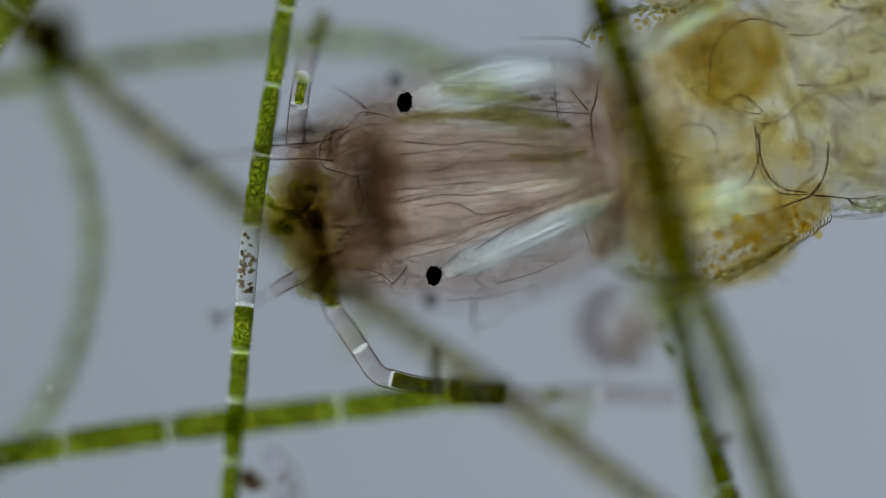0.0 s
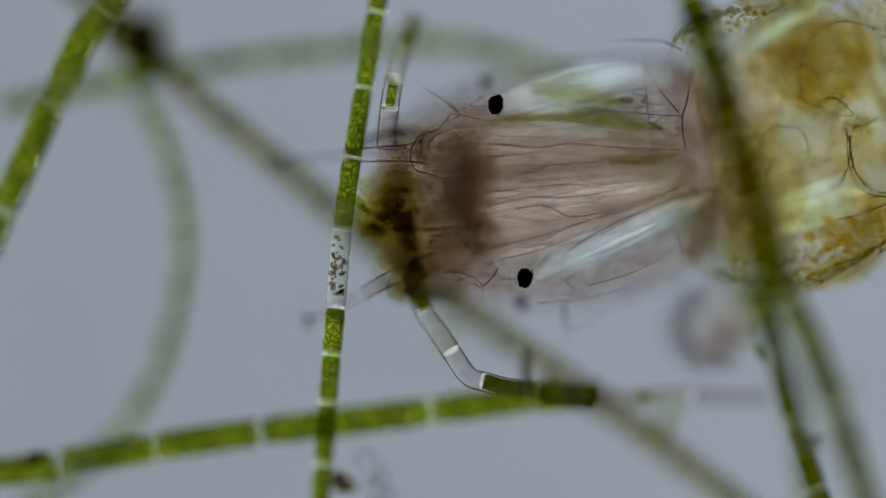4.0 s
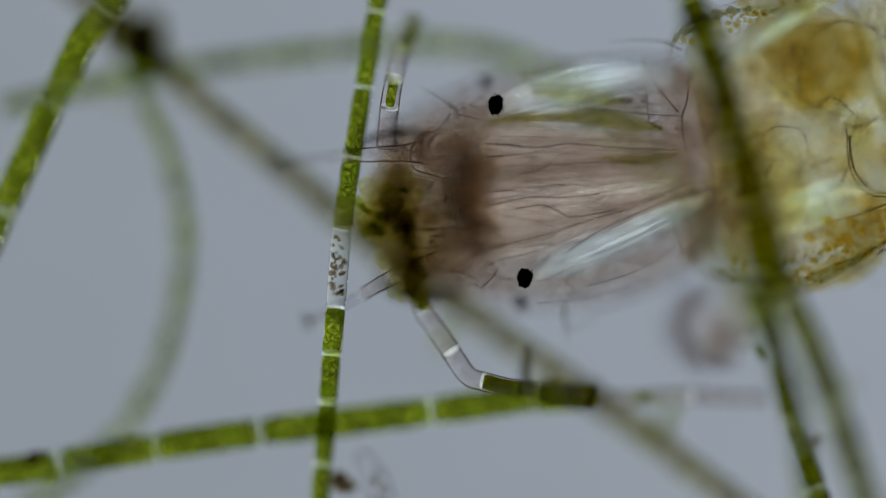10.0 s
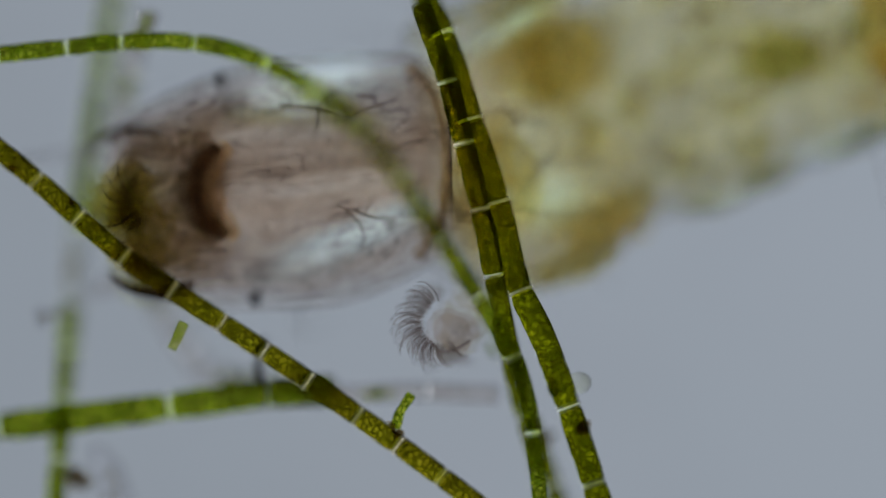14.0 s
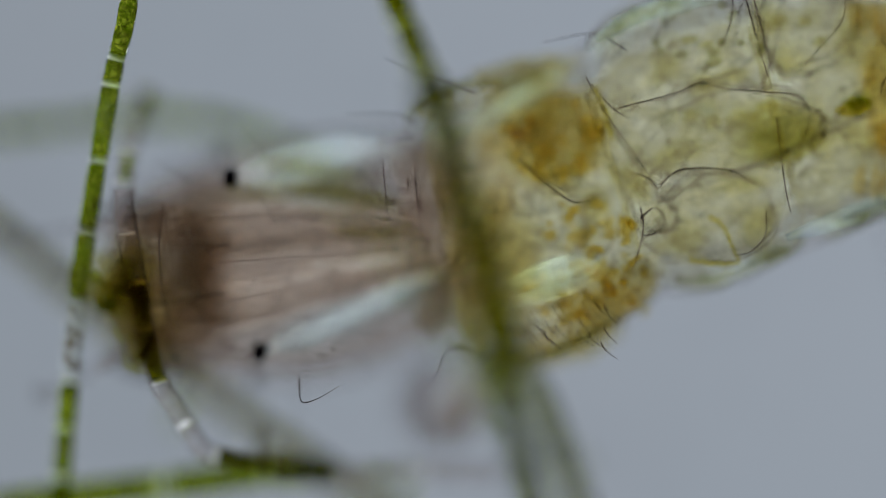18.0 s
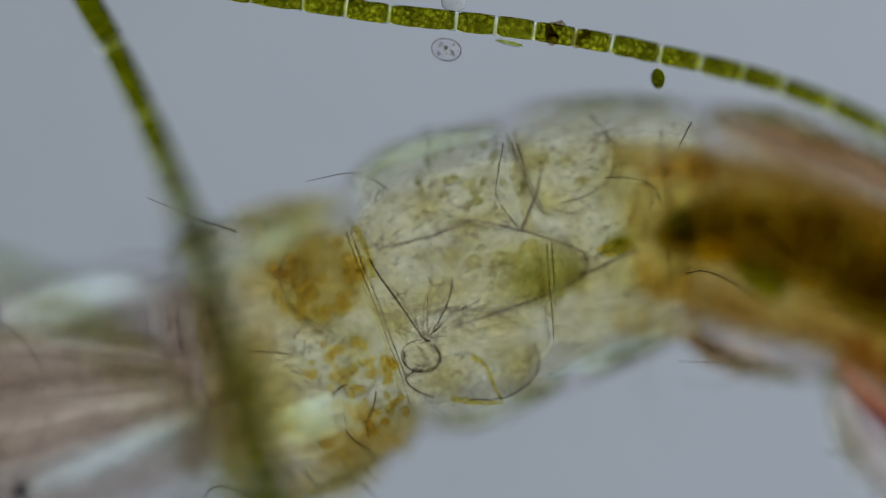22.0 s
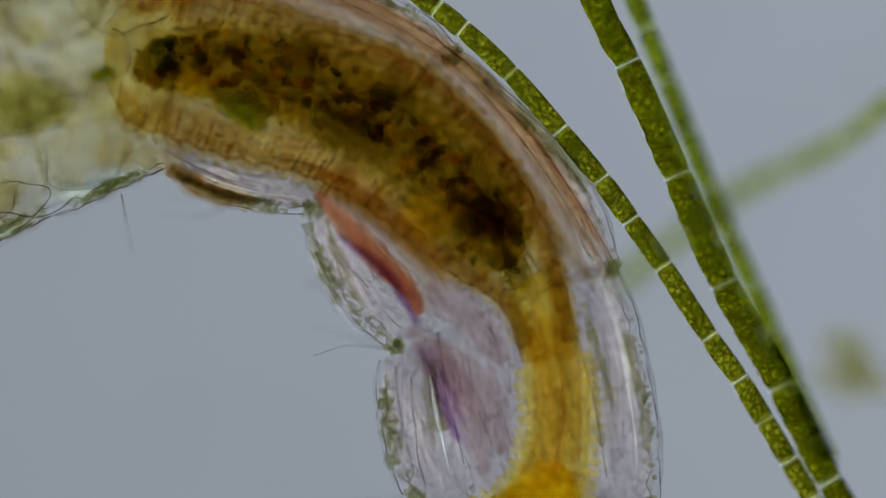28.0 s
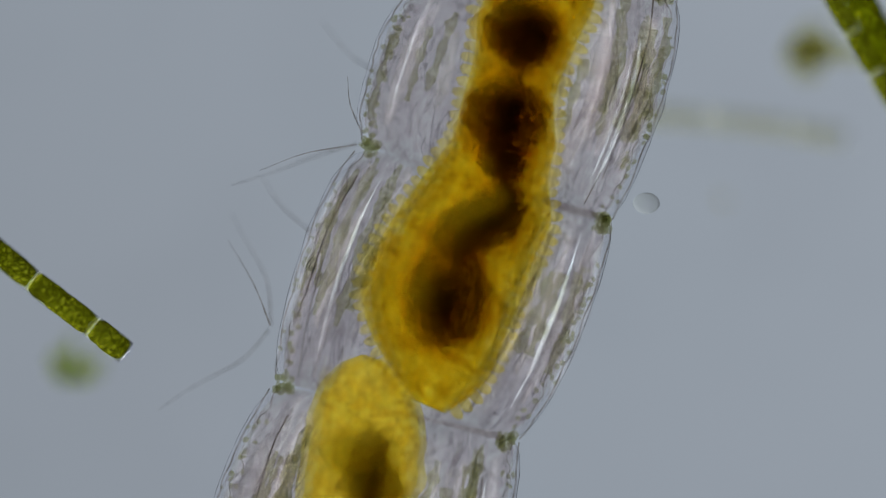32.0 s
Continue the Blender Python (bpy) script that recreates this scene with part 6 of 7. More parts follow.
for i in range(70):
    t = rnd.uniform(0.08, 0.95)
    a, b = resample(spline(gut_top, 10), 101)[int(t * 100)], resample(spline(gut_low, 10), 101)[int(t * 100)]
    u = rnd.choice((rnd.uniform(0.04, 0.3), rnd.uniform(0.7, 0.96)))
    q0, q1 = a.lerp(b, u), a.lerp(b, u + 0.12)
    zz = 30 * math.sin(math.pi * u) + 10
    strand("gut_fold", [(q0.x, q0.y, zz), ((q0.x + q1.x) / 2 + rnd.uniform(-5, 5), (q0.y + q1.y) / 2, zz + 4), (q1.x, q1.y, zz)], rnd.uniform(1.5, 3), GUT_FOLD, gut, sides=6)
for edge, other in ((gut_top, gut_low), (gut_low, gut_top)):
    p, q = resample(spline(edge, 8), 66), resample(spline(other, 8), 66)
    for i in range(4, 64):
        reach = rnd.uniform(0.12, 0.26)
        if rnd.random() < 0.75:
            continue
        a, c = p[i].lerp(q[i], 0.03), p[i].lerp(q[i], reach)
        strand("gut_fold", [(a.x, a.y, -30), ((a.x + c.x) / 2 + rnd.uniform(-4, 4), (a.y + c.y) / 2 + rnd.uniform(-3, 3), -24), (c.x, c.y, -28)], rnd.uniform(1.6, 4.0), GUT_FOLD, gut, sides=6, lump=0.3)
    for inset in (0.04,):
        strand("gut_fold", [(u.lerp(v, inset + 0.012 * math.sin(i * 1.9)).x, u.lerp(v, inset + 0.012 * math.sin(i * 1.9)).y, -28) for i, (u, v) in enumerate(zip(p, q))], 3.0, GUT_FOLD, gut, sides=6, step=6)
for a, b, z in ((0.02, 0.30, -24), (0.70, 0.98, -24), (0.04, 0.26, 0), (0.74, 0.96, 0)):
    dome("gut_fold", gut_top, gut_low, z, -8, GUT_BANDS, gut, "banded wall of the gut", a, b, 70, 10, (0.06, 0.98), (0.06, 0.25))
hind_top = [(2672, 520), (2690, 620), (2685, 740), (2672, 830), (2640, 900), (2600, 1000), (2602, 1080), (2586, 1150), (2594, 1220), (2570, 1280), (2536, 1350), (2510, 1430), (2470, 1510), (2410, 1556)]
hind_low = [(2568, 545), (2580, 640), (2568, 720), (2540, 780), (2475, 830), (2462, 900), (2440, 1000), (2420, 1070), (2370, 1140), (2312, 1220), (2272, 1290), (2262, 1350), (2292, 1440), (2350, 1530)]
hind = part("hindgut", loft(hind_top[2:], hind_low[2:], -20, 0.5, 80, 28, (0.02, 0.9), 0.10, 0.10, 5, shells=(0.88, 0.74)), GUT_ORANGE, larva, "orange-yellow lumpy hind gut")
neck_top, neck_low = [(2632, 372), (2655, 450), *hind_top[:3], (2680, 800)], [(2530, 452), (2556, 500), *hind_low[:3], (2530, 790)]
part("hindgut_neck", loft(neck_top, neck_low, -20, 0.5, 50, 28, (0.6, 0.9), 0.2, 0.06, 6), GUT_ORANGE, hind, "orange lengthwise-folded neck of the hind gut")
for z, a, b in ((-36, 0.1, 0.95), (-12, 0.05, 0.9)):
    dome("gut_fold", neck_top, neck_low, z, -10, GUT_PLEAT, hind, "lengthwise orange folds of the gut wall", a, b, cut=(0.08, 0.98))
for edge, sgn in ((hind_top, -1), (hind_low, 1)):
    line = spline(edge, 4)
    for i in range(8, len(line) - 4, 5):
        p, d = line[i], (line[i + 1] - line[i - 1]).normalized()
        nx, ny = d.y * sgn, -d.x * sgn
        part("gut_cell", blob((p.x - nx * 4, p.y - ny * 4, -20 + rnd.uniform(-14, 14)), (17 + rnd.uniform(-3, 4), 10, 18), math.degrees(math.atan2(ny, nx)), 0.25, 0.7, i, 2), GUT_FRINGE, hind)
for i in range(4):
    u = 0.2 + 0.2 * i
    a, b = resample(spline(hind_top, 10), 61)[:26], resample(spline(hind_low, 10), 61)[:26]
    strand("gut_fold", [(p.lerp(q, u).x + rnd.uniform(-5, 5), p.lerp(q, u).y, 16) for p, q in zip(a[::3], b[::3])], 6 if i % 2 else 4, GUT_FOLD, hind, "darker orange lengthwise fold", lump=0.4, sides=8)
for i, (x, y, rx, ry, turn) in enumerate([(2545, 880, 60, 56, 25), (2515, 1030, 64, 66, 0), (2508, 1108, 40, 30, 20), (2512, 1180, 20, 34, 0), (2466, 1222, 80, 46, -25), (2410, 1350, 66, 84, 10)]):
    pellet = part("gut_contents", blob((x, y, -20), (rx * 1.08, ry * 1.08, min(rx, ry) * 0.4), turn, 0.35, 0.35, i, 4, (0.94, 0.88, 0.80, 0.70, 0.58)), FOOD_DARK, hind, "dark brown pellet of food")
    for q in range(5):
        part("food_lump", blob((x + rnd.uniform(-0.5, 0.5) * rx, y + rnd.uniform(-0.5, 0.5) * ry, -20 + rnd.uniform(-8, 8)), (rx * rnd.uniform(0.3, 0.55), ry * rnd.uniform(0.25, 0.5), 12), rnd.uniform(0, 180), 0.5, 0.5, i * 7 + q, 3, (0.85, 0.7, 0.55)), FOOD_DARK, pellet)
part("gut_contents", tube(spline([(2536, 900, -20), (2530, 960, -20), (2512, 1040, -20), (2506, 1110, -20), (2520, 1168, -20), (2494, 1206, -20), (2450, 1240, -20), (2420, 1320, -20)], 6), lambda t: 20 + 9 * math.sin(t * 25), 12, 0.6, 0.5, 3, shells=(0.8, 0.6)), FOOD_DARK, hind, "dark thread of food between the pellets")
rear = part("hindgut", loft([(2336, 1452), (2366, 1540), (2372, 1650), (2336, 1770), (2290, 1900)], [(2190, 1452), (2168, 1540), (2150, 1650), (2135, 1780), (2110, 1900)], -20, 0.5, 36, 24, (0.05, 0.9), 0.24, 0.12, 6, shells=(0.88, 0.72)), GUT_YELLOW, larva, "yellow hind gut")
part("gut_contents", blob((2256, 1632, -20), (60, 56, 30), 0, 0.4, 0.5, 3, 4, (0.85, 0.7, 0.5)), OLIVE, rear, "olive food in the gut")
part("gut_contents", blob((2286, 1690, -20), (48, 60, 30), 0, 0.4, 0.5, 5, 4, (0.9, 0.8, 0.7, 0.6)), FOOD, rear, "dark food in the gut")

for z in (-38, -6):
    dome("gut_fold", hind_top[2:], hind_low[2:], z, -8, GUT_MOTTLE, hind, "mottled yellow wall of the gut", -0.02, 1.02, 60, 16, (0.02, 0.98), (0.04, 0.06))
dome("gut_fold", [(2336, 1452), (2366, 1540), (2372, 1650), (2336, 1770)], [(2190, 1452), (2168, 1540), (2150, 1650), (2135, 1780)], -30, -8, GUT_MOTTLE, rear, "mottled yellow wall of the gut", 0.0, 1.0, 30, 14, thin=(0.2, 0.1))
part("gut_contents", blob((2272, 1634, -20), (34, 58, 20), 20, 0.45, 0.5, 5, 4, (0.85, 0.7)), FOOD_DARK, hind, "olive-brown food in the last pouch")
part("gut_contents", blob((2262, 1690, -20), (42, 30, 18), -10, 0.45, 0.5, 8, 4, (0.85, 0.7, 0.55)), FOOD_DARK, hind, "dark brown food in the last pouch")
# grit in the food, and the amber stain of the gut wall round each pellet
def scatter_along(line, wide):
    """Picks places near a line, thinning out away from it."""
    def pick(r):
        p = line[r.randrange(len(line))]
        a, d = r.uniform(0, 6.28), wide * math.sqrt(r.random())
        return p.x + d * math.cos(a), p.y + d * math.sin(a)
    return pick


for n, wide, z, sizes, mat, seed in ((110, 66, -30, (4, 13), GRIT, 51), (60, 60, -34, (5, 14), GRIT_GOLD, 52), (60, 74, -16, (2, 6), GRIT, 53), (26, 56, -30, (6, 15), GRIT_GREEN, 54)):
    grains(n, scatter_along(food_line[8:-6], wide), z, sizes, mat, gut, "food_grain", seed)
for i, (x, y, rx, ry, turn) in enumerate([(2545, 880, 60, 56, 25), (2515, 1030, 64, 66, 0), (2510, 1110, 44, 40, 20), (2466, 1222, 80, 46, -25), (2410, 1350, 66, 84, 10)]):
    part("gut_stain", blob((x, y, -20), (rx * 1.34, ry * 1.34, 30), turn, 0.4, 0.5, i, 4, (0.84,)), GUT_STAIN, hind, "amber-stained gut wall round a pellet")
    grains(26, ring_box(x, y, rx * 0.95, ry * 0.95), -24, (2.5, 7), GRIT, hind, "food_grain", 60 + i)

# ---- abdomen: muscles, fat along the sides, coloured bands
outer_back = [(1980, -200), (2110, -172), (2260, -120), (2390, -58), (2500, 20), (2610, 150), (2692, 276), (2750, 394)]
inner_back = [(2000, -158), (2100, -106), (2240, -44), (2360, 18), (2460, 96), (2556, 210), (2636, 336), (2688, 424)]
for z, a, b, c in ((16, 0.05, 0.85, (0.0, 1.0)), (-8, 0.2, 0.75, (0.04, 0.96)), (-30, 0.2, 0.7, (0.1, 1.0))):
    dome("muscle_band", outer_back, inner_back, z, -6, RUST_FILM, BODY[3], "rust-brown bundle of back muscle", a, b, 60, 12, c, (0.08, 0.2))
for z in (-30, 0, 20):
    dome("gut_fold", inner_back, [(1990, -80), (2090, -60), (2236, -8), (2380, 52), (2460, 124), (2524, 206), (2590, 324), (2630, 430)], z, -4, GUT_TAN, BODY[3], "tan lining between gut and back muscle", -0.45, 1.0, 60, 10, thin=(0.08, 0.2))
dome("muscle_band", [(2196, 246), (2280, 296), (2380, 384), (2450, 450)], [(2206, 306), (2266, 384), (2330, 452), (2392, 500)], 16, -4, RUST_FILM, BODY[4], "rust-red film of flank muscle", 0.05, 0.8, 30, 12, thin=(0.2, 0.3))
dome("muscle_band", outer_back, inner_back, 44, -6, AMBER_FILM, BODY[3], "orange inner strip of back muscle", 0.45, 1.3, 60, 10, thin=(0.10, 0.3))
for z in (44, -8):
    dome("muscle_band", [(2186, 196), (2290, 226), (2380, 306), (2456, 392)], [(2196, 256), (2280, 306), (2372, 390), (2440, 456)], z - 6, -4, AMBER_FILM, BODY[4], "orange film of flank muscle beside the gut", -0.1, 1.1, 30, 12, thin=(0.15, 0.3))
lines("muscle_line", 1.5, RUST_EDGE, BODY[3], "dark edge of a back muscle", 48,
      ((2000, -168), (2080, -140), (2190, -80), (2290, -30), (2400, 26)), ((2328, -66), (2428, 6), (2508, 88), (2568, 160), (2618, 240)), ((2400, 52), (2470, 116), (2530, 190), (2580, 262)), ((2220, 288), (2280, 350), (2330, 412), (2380, 470)), ((2330, 262), (2420, 340), (2470, 400)))
lines("muscle_line", 1.3, RUST_EDGE, BODY[3], "dark edge of a back muscle", -26,
      ((2150, -120), (2260, -76), (2390, -8), (2490, 74), (2590, 196), (2670, 316), (2724, 400)), ((2000, -184), (2110, -150), (2250, -100), (2380, -36), (2480, 36)), ((2500, 60), (2600, 176), (2690, 310), (2740, 396)))
FLANK_MUSCLES = (
        ([(2204, 258, -16), (2256, 312, -20), (2320, 380, -26), (2372, 436, -28), (2388, 474, -30)], 25, RED, 4, "bright red muscle"), ([(2240, 330, -10), (2330, 400, -10), (2385, 490, -10)], 12, PURPLE, 4, "purple muscle"),
        ([(2390, 530, 0), (2410, 590, 0), (2440, 660, 0), (2460, 700, 0)], 13, PURPLE, 5, "violet muscle"))
REAR_MUSCLES = (
        ([(2410, 540, 6), (2436, 600, 6), (2470, 670, 6)], 7, PURPLE, 5, "violet muscle"), ([(2420, 520, -20), (2450, 600, -20), (2490, 700, -20), (2500, 760, -20)], 30, PINK, 5, "pinkish muscle"), ([(2370, 500, -10), (2430, 560, -10), (2500, 620, -10), (2540, 720, -10)], 46, PINK, 5, "pinkish muscle"),
        ([(2400, 420, -10), (2470, 470, -10), (2540, 560, -10)], 40, PINK, 4, "pinkish muscle"), ([(1940, 215, 0), (2010, 250, 0), (2100, 270, 0)], 24, RUST, 3, "rust-coloured flank tissue"))
for pts, r, mat, k, label in FLANK_MUSCLES + REAR_MUSCLES:
    part("muscle_band", tube(spline(pts, 8), lambda t: r * math.sin(math.pi * (0.12 + 0.76 * t)), 10, 0.5, 0.35, pts[0][0], shells=(0.75, 0.5)), mat, BODY[k], label)
for k in range(3, 9):
    top, low = [resample(spline(q, 10), 41) for q in SEGMENTS[k][1:]]
    for i in range(30 if k < 5 else 48):
        side = rnd.random() < 0.55
        u = rnd.uniform(0.03, 0.30) if side else rnd.uniform(0.74, 0.97)
        if k < 5:
            u = rnd.uniform(0.02, 0.10) if side else rnd.uniform(0.86, 0.98)
        t0, t1 = rnd.uniform(0.02, 0.35), rnd.uniform(0.6, 0.98)
        drift = rnd.uniform(-0.04, 0.04)
        z = rnd.uniform(-50, 34)
        pts = []
        for q in range(5):
            t = t0 + (t1 - t0) * q / 4
            p = top[int(t * 40)].lerp(low[int(t * 40)], u + drift * q / 4)
            pts.append((p.x + rnd.uniform(-2, 2), p.y + rnd.uniform(-2, 2), z))
        if i % 3 == 0:
            r = rnd.uniform(7, 15)
            part("muscle_fibre", tube(spline(pts, 8), lambda t: r * math.sin(math.pi * (0.1 + 0.8 * t)), 8, 0.5, 0.3, i), FIBRE, BODY[k], "greyish lengthwise muscle")
        elif i % 3 == 1:
            strand("muscle_line", pts, rnd.uniform(0.9, 1.6), LINE if k > 4 and i % 2 else FAINT, BODY[k], lump=0.3)
        else:
            r, pts = rnd.uniform(6, 13), [(a, b, -20 + rnd.uniform(-8, 8)) for a, b, _ in pts]
            part("fat_strand", tube(spline(pts[:4], 5), lambda t: r * (0.7 + 0.3 * math.sin(t * 19 + i)), 8, 0.6, 0.6, i), OLIVE_FAT if i % 4 else FIBRE, BODY[k], "grainy strand of fat")
for k, u, n, w in ((5, 0.10, 3, 14), (6, 0.15, 4, 22), (6, 0.90, 3, 13), (7, 0.13, 3, 18), (7, 0.86, 3, 14), (8, 0.14, 3, 14), (5, 0.80, 4, 12), (3, 0.93, 6, 10)):
    top, low = [resample(spline(q, 10), 21) for q in SEGMENTS[k][1:]]
    streaks([(*p.lerp(q, u)[:2], -26) for p, q in list(zip(top, low))[2:19:4]], w, n, BODY[k], 70 + k, "whitish streak of muscle")
for k in range(3, 9):
    for side in (0, 1):
        grains(44, edge_box(k, side, 0.015, 0.07), -22, (2.5, 6), OLIVE_FAT, BODY[k], "fat_grain", 80 + 2 * k + side)
        grains(18, lambda r: [p + (q - p) * 0.05 + r.uniform(-15, 15) for p, q in zip(SEGMENTS[k][1 + side][-1], SEGMENTS[k][2 - side][-1])], -22, (4, 10), OLIVE_FAT, BODY[k], "fat_grain", 120 + 2 * k + side)
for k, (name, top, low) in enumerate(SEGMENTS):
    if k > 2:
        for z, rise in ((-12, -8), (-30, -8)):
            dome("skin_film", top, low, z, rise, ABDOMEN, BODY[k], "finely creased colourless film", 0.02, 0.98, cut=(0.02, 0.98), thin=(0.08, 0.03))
# hairs at the folds
hairs(BODY[1], 1.9, "fine pale-brown hair", [(1860, 262, -40), (1870, 320, -60), (1880, 370, -66)], material=FAINT)
hairs(BODY[3], 1.9, "fine pale-brown hair", [(2050, 280, 10), (2000, 300, 16), (1935, 296, 20)], material=FAINT)
hairs(BODY[4], 1.9, "fine pale-brown hair", [(2325, 530, 10), (2270, 515, 16), (2195, 492, 22)], [(2322, 534, -10), (2260, 530, -20), (2200, 548, -30)], [(2190, 420, 30), (2290, 432, 40), (2180, 410, 44)], material=FAINT)
hairs(BODY[5], 1.9, "fine pale-brown hair", [(2364, 800, 10), (2300, 806, 14), (2230, 812, 20)], [(2362, 806, -10), (2280, 816, -20), (2170, 814, -30)], material=FAINT)
hairs(BODY[6], 1.9, "fine pale-brown hair", [(2290, 953, 10), (2240, 920, 16), (2190, 860, 20)], [(2262, 1060, -10), (2240, 1010, -20), (2235, 960, -26)], [(2252, 1078, 0), (2180, 1100, 4), (2100, 1130, 0), (2030, 1152, -10)], [(2252, 1080, -12), (2160, 1096, -24), (2080, 1126, -30)], material=FAINT)
hairs(BODY[7], 1.9, "fine pale-brown hair", [(2172, 1236, 6), (2120, 1190, 10), (2086, 1140, 14)], [(2100, 1400, 0), (2092, 1320, 6), (2050, 1240, 10), (2030, 1200, 12)], [(2096, 1408, 0), (2050, 1460, 4), (1960, 1510, 2), (1900, 1550, -6)], [(2098, 1400, -20), (2070, 1330, -30), (2024, 1250, -36)], material=FAINT)

filament("algal_filament", "faint brownish filament deep in the water",
         [(2740, 1024, 118), (2860, 1032, 118), (2980, 1044, 118), (3120, 1066, 118)], 34, 140, WALL, AMBER, seed=41)
# ---------------------------------------------------------------- small things in the water
def clump(name, label, at, r, n, mat, seed, category="debris"):
    rr = random.Random(seed)
    ob = thing(name, V(*at), label, category)
    for i in range(n):
        s = r * rr.uniform(0.25, 0.6)
        part("flake", blob((at[0] + rr.uniform(-0.6, 0.6) * r, at[1] + rr.uniform(-0.6, 0.6) * r, at[2] + rr.uniform(-0.2, 0.2) * r), (s, s * rr.uniform(0.5, 1), s * 0.6), rr.uniform(0, 180), 0.6, 0.4, i + seed, 3), mat, ob)
    return ob


clump("debris_clump", "dark brown clump where thin filaments meet", (86, 78, -160), 58, 14, MUSH_DARK, 1)
clump("algae_clump", "olive-brown mush of algae before the mouth", (516, 372, -4), 66, 9, MUSH, 2, "algae clump")
clump("algae_clump", "dark olive mush of algae under the jaw", (548, 486, 14), 40, 6, MUSH, 22, "algae clump")
clump("debris_clump", "dark brown flakes stuck on a filament", (-106, 806, -60), 22, 6, DEBRIS, 3)
clump("debris_clump", "dark brown grains in an empty sheath", (447, 846, -60), 24, 7, DEBRIS, 4)
clump("debris_clump", "black flake stuck on a filament", (1007, 766, -150), 17, 5, DEBRIS, 5)
clump("debris_clump", "brown flakes stuck on a dark filament", (1280, 776, -60), 15, 4, DEBRIS, 6)
clump("debris_clump", "black-brown patches inside a green filament", (1712, -326, 90), 24, 6, DEBRIS, 7)
clump("debris_clump", "black-brown patch inside a green filament", (1760, -314, 88), 20, 5, DEBRIS, 8)
clump("algae_clump", "blurred bright green clump in the water", (1754, 1470, 112), 52, 5, GREEN_PALE, 9, "algae clump")
clump("debris_clump", "olive-brown fluff lying on the glass", (3080, 905, 112), 62, 9, OLIVE, 10)
clump("debris_clump", "olive-brown fluff lying on the glass", (3150, 560, 112), 70, 8, OLIVE, 11)
clump("debris_clump", "small brown speck in the water", (2900, 1176, 126), 20, 4, AMBER, 12)
clump("debris_clump", "dark red-brown body inside an olive filament", (328, 296, -158), 15, 4, ROOT, 13)
clump("debris_clump", "tiny dark flakes on a green filament", (1338, 762, -158), 20, 6, DEBRIS, 14)
clump("debris_clump", "dark tuft on an olive filament", (436, 360, -162), 9, 4, DEBRIS, 15)
specks = thing("brown_specks", V(437, 470, 0), "brown and green specks by a bleached filament cell", "debris")
grains(46, ring_box(437, 472, 13, 58), 4, (2, 5.5), DEBRIS, specks, "speck", 21)
grains(9, ring_box(512, 372, 46, 62), 16, (6, 13), GREEN_PALE, specks, "green_grain", 22)
grains(10, ring_box(520, 360, 40, 60), -6, (5, 12), GREEN, specks, "green_grain", 23)
grit = thing("green_specks", V(975, 700, -70), "green and brown specks inside an empty sheath", "debris")
grains(20, ring_box(978, 701, 26, 6), -70, (3, 6.5), GREEN_PALE, grit, "green_grain", 24)
grains(12, ring_box(1110, 700, 50, 10), -72, (1.5, 3.2), DEBRIS, grit, "speck", 25)
stick = thing("dark_stalk", V(768, 690, -72), "short black stalk standing on a green filament", "stalk")
strand("stalk", [(768, 690, -72), (765, 660, -70), (770, 630, -66), (773, 604, -62)], 8, HORN, stick, "rough black stalk", sides=10, lump=1.2, taper=0.25, step=3)
tuft = thing("algal_sprout", V(1000, 762, -150), "tiny green sprout growing on a brown filament", "algae")
strand("sprout", [(1004, 762, -150), (1016, 730, -148), (1034, 702, -146)], 9, GREEN, tuft, sides=8, lump=0.3)
sprout = thing("algal_sprout", V(620, 610, -150), "small pale green sprout hanging from a filament", "algae")
strand("sprout", [(632, 576, -150), (622, 596, -148), (610, 622, -146)], 9, GREEN_PALE, sprout, sides=8, lump=0.3)
sheath = thing("empty_sheath", V(490, 840, -60), "colourless empty sheath with brown specks", "sheath")
SLEEVE = [(474, 792, -62), (494, 830, -61), (516, 890, -60), (536, 960, -60)]
part("sheath_wall", tube(spline(SLEEVE, 8), lambda t: 5 + 20 * math.sqrt(min(1, 3.5 * t)), 14), CUTICLE, sheath)
for side in (-1, 1):
    edge = []
    for k, p in enumerate(resample(spline(SLEEVE, 8), 12)):
        w = (5 + 20 * math.sqrt(min(1, 3.5 * k / 11))) * side
        edge.append((p.x + w * 0.94, p.y - w * 0.34, p.z))
    strand("wall_edge", edge, 1.1, THREAD, sheath, "dotted dark edge of the wall", lump=0.9)
grains(26, ring_box(506, 868, 14, 44), -60, (1.5, 4.5), DEBRIS, sheath, "speck", 26)
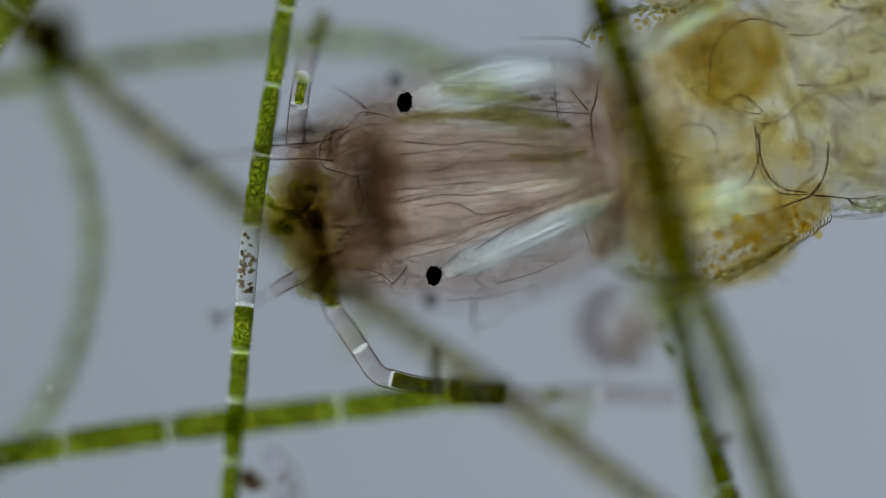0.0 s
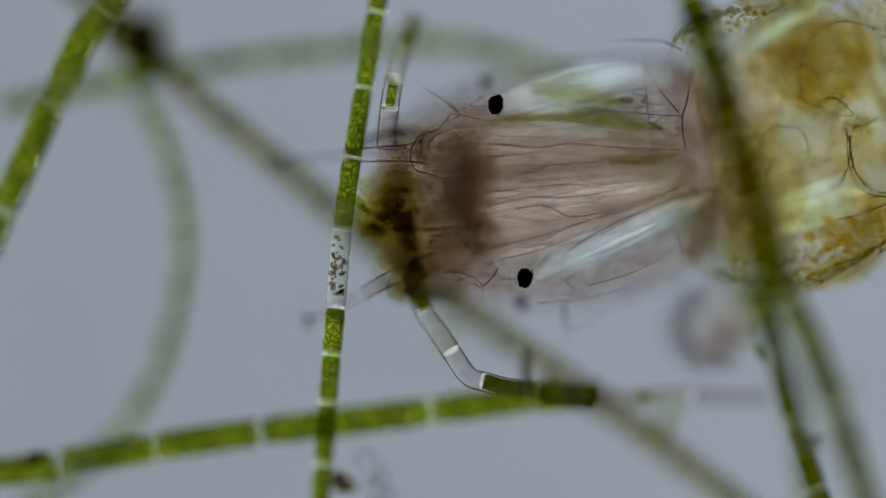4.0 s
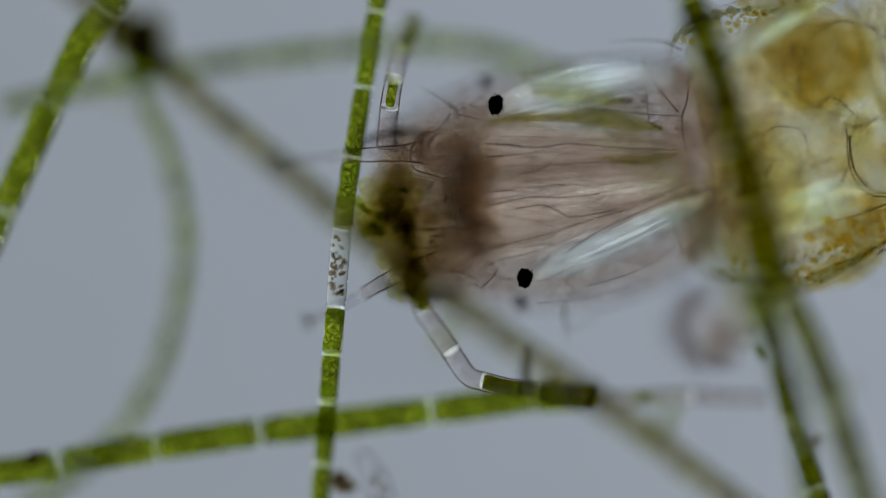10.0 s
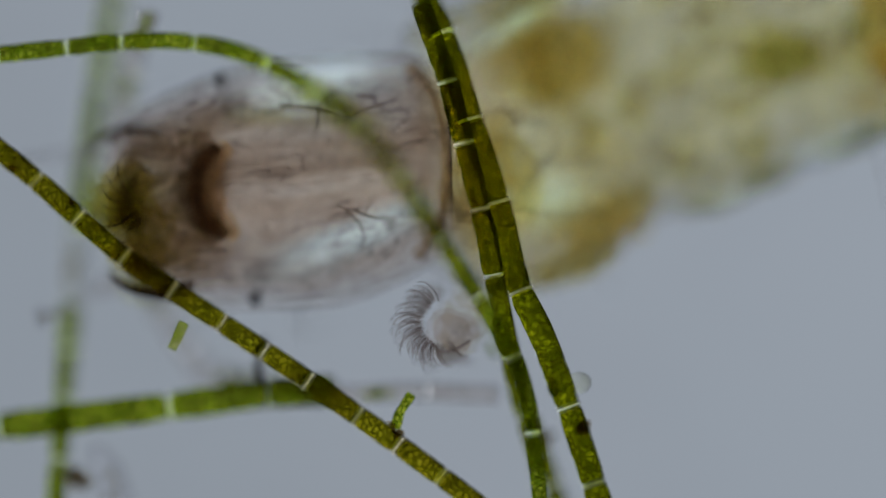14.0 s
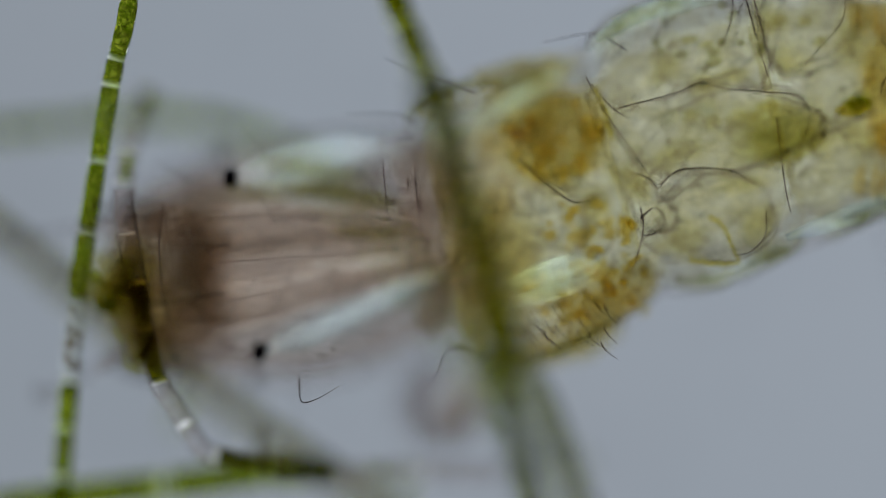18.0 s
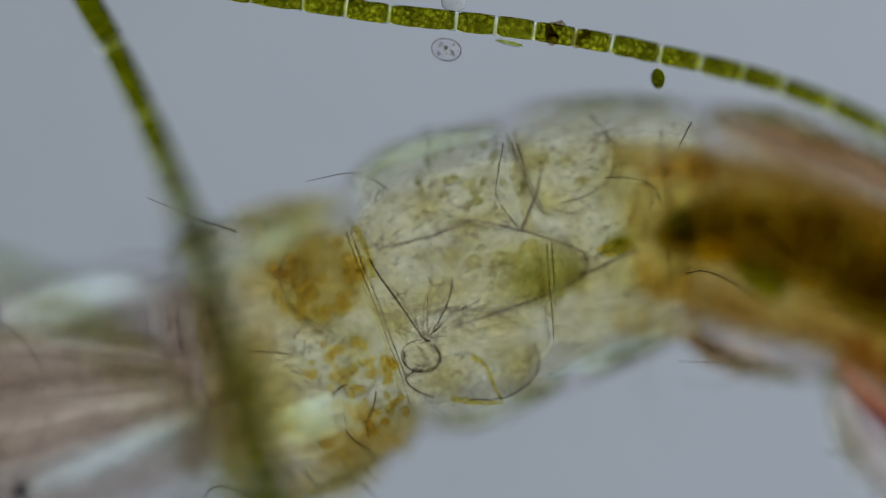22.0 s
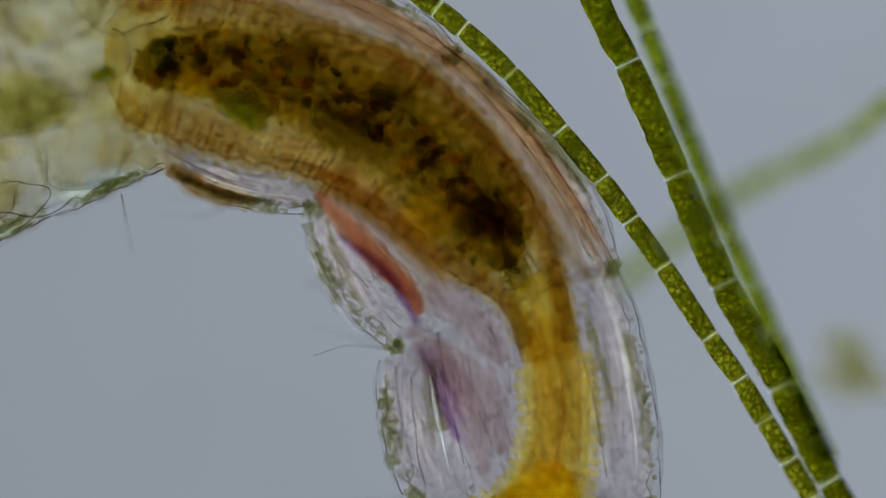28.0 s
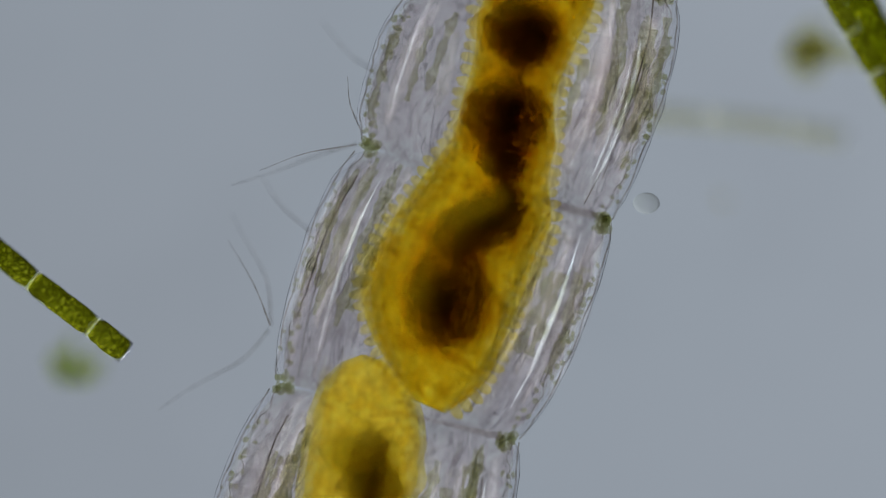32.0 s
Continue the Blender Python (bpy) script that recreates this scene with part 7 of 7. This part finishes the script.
for x, y, z, a, b, turn, mat, label in ((36, 180, -156, 12, 5, 70, GREEN_PALE, "pale green diatom below a thin filament"), (1330, 682, -150, 20, 18, 0, FAT, "clear round cell beside a filament"), (1896, -243, 86, 18, 12, 84, GREEN_DEEP, "dark green oval cell beside the arch"), (1190, 520, 50, 22, 9, 5, OLIVE_FAT, "pale boat-shaped diatom under the neck"), (1633, -306, 84, 24, 3.5, 12, GREEN_PALE, "needle-thin pale green diatom"),
                                        (1180, 622, -60, 14, 6, 60, GREEN, "small green diatom by the proleg"), (1285, 690, -150, 18, 9, 80, GREEN_OLIVE, "olive diatom on a filament"), (1534, -378, 84, 20, 16, 0, FAT_SOFT, "pale granular cell on the arch"), (2764, 1184, -20, 22, 17, 0, CUTICLE, "clear round cell by the larva's flank")):
    cell = thing("free_cell", V(x, y, z), label, "alga")
    part("cell_body", blob((x, y, z), (a, b, min(a, b) * 0.7), turn, 0.08, 0.6, x, 3), mat, cell)
    part("cell_coat", blob((x, y, z), (a + 2, b + 2, min(a, b) * 0.7 + 2), turn, 0.04, 0.6, x, 3), WALL, cell).visible_shadow = False
ciliate = thing("ciliate", V(1534, -181, 88), "clear round single-celled swimmer with pale grains", "protozoan")
part("cell_coat", blob((1534, -181, 88), (27, 21, 12), 30, 0.06, 0.7, 4, 3), CUTICLE, ciliate).visible_shadow = False
strand("cell_rim", [(1534 + 26 * math.cos(a) - 4 * math.sin(a), -181 + 19 * math.sin(a) + 5 * math.cos(a), 88) for a in [0.4 * q for q in range(17)]], 1.2, THREAD, ciliate, "dark rim of the cell")
for i in range(16):
    part("vacuole", blob((1534 + rnd.uniform(-15, 15), -181 + rnd.uniform(-11, 11), 88), (rnd.uniform(2, 4),) * 3, 0, 0.1, 1, i, 2), (OLIVE_FAT, RIM)[i % 2], ciliate)


def motions():
    # the swimmer drifts along the back of the larva
    rows = [(0, 1640, -140), (20.2, 1600, -140), (20.8, 1543, -168), (21.0, 1535, -181), (21.2, 1476, -212), (21.4, 1452, -243), (21.6, 1466, -274), (21.8, 1504, -292), (22.0, 1521, -294),
            (22.2, 1535, -284), (22.4, 1596, -257), (22.6, 1614, -214), (23.0, 1640, -150), (32.0, 1660, -140)]
    walk(ciliate, [(t, pose(*V(x, y, 88), 0, 0, 12 * math.sin(t))) for t, x, y in rows])


motions()
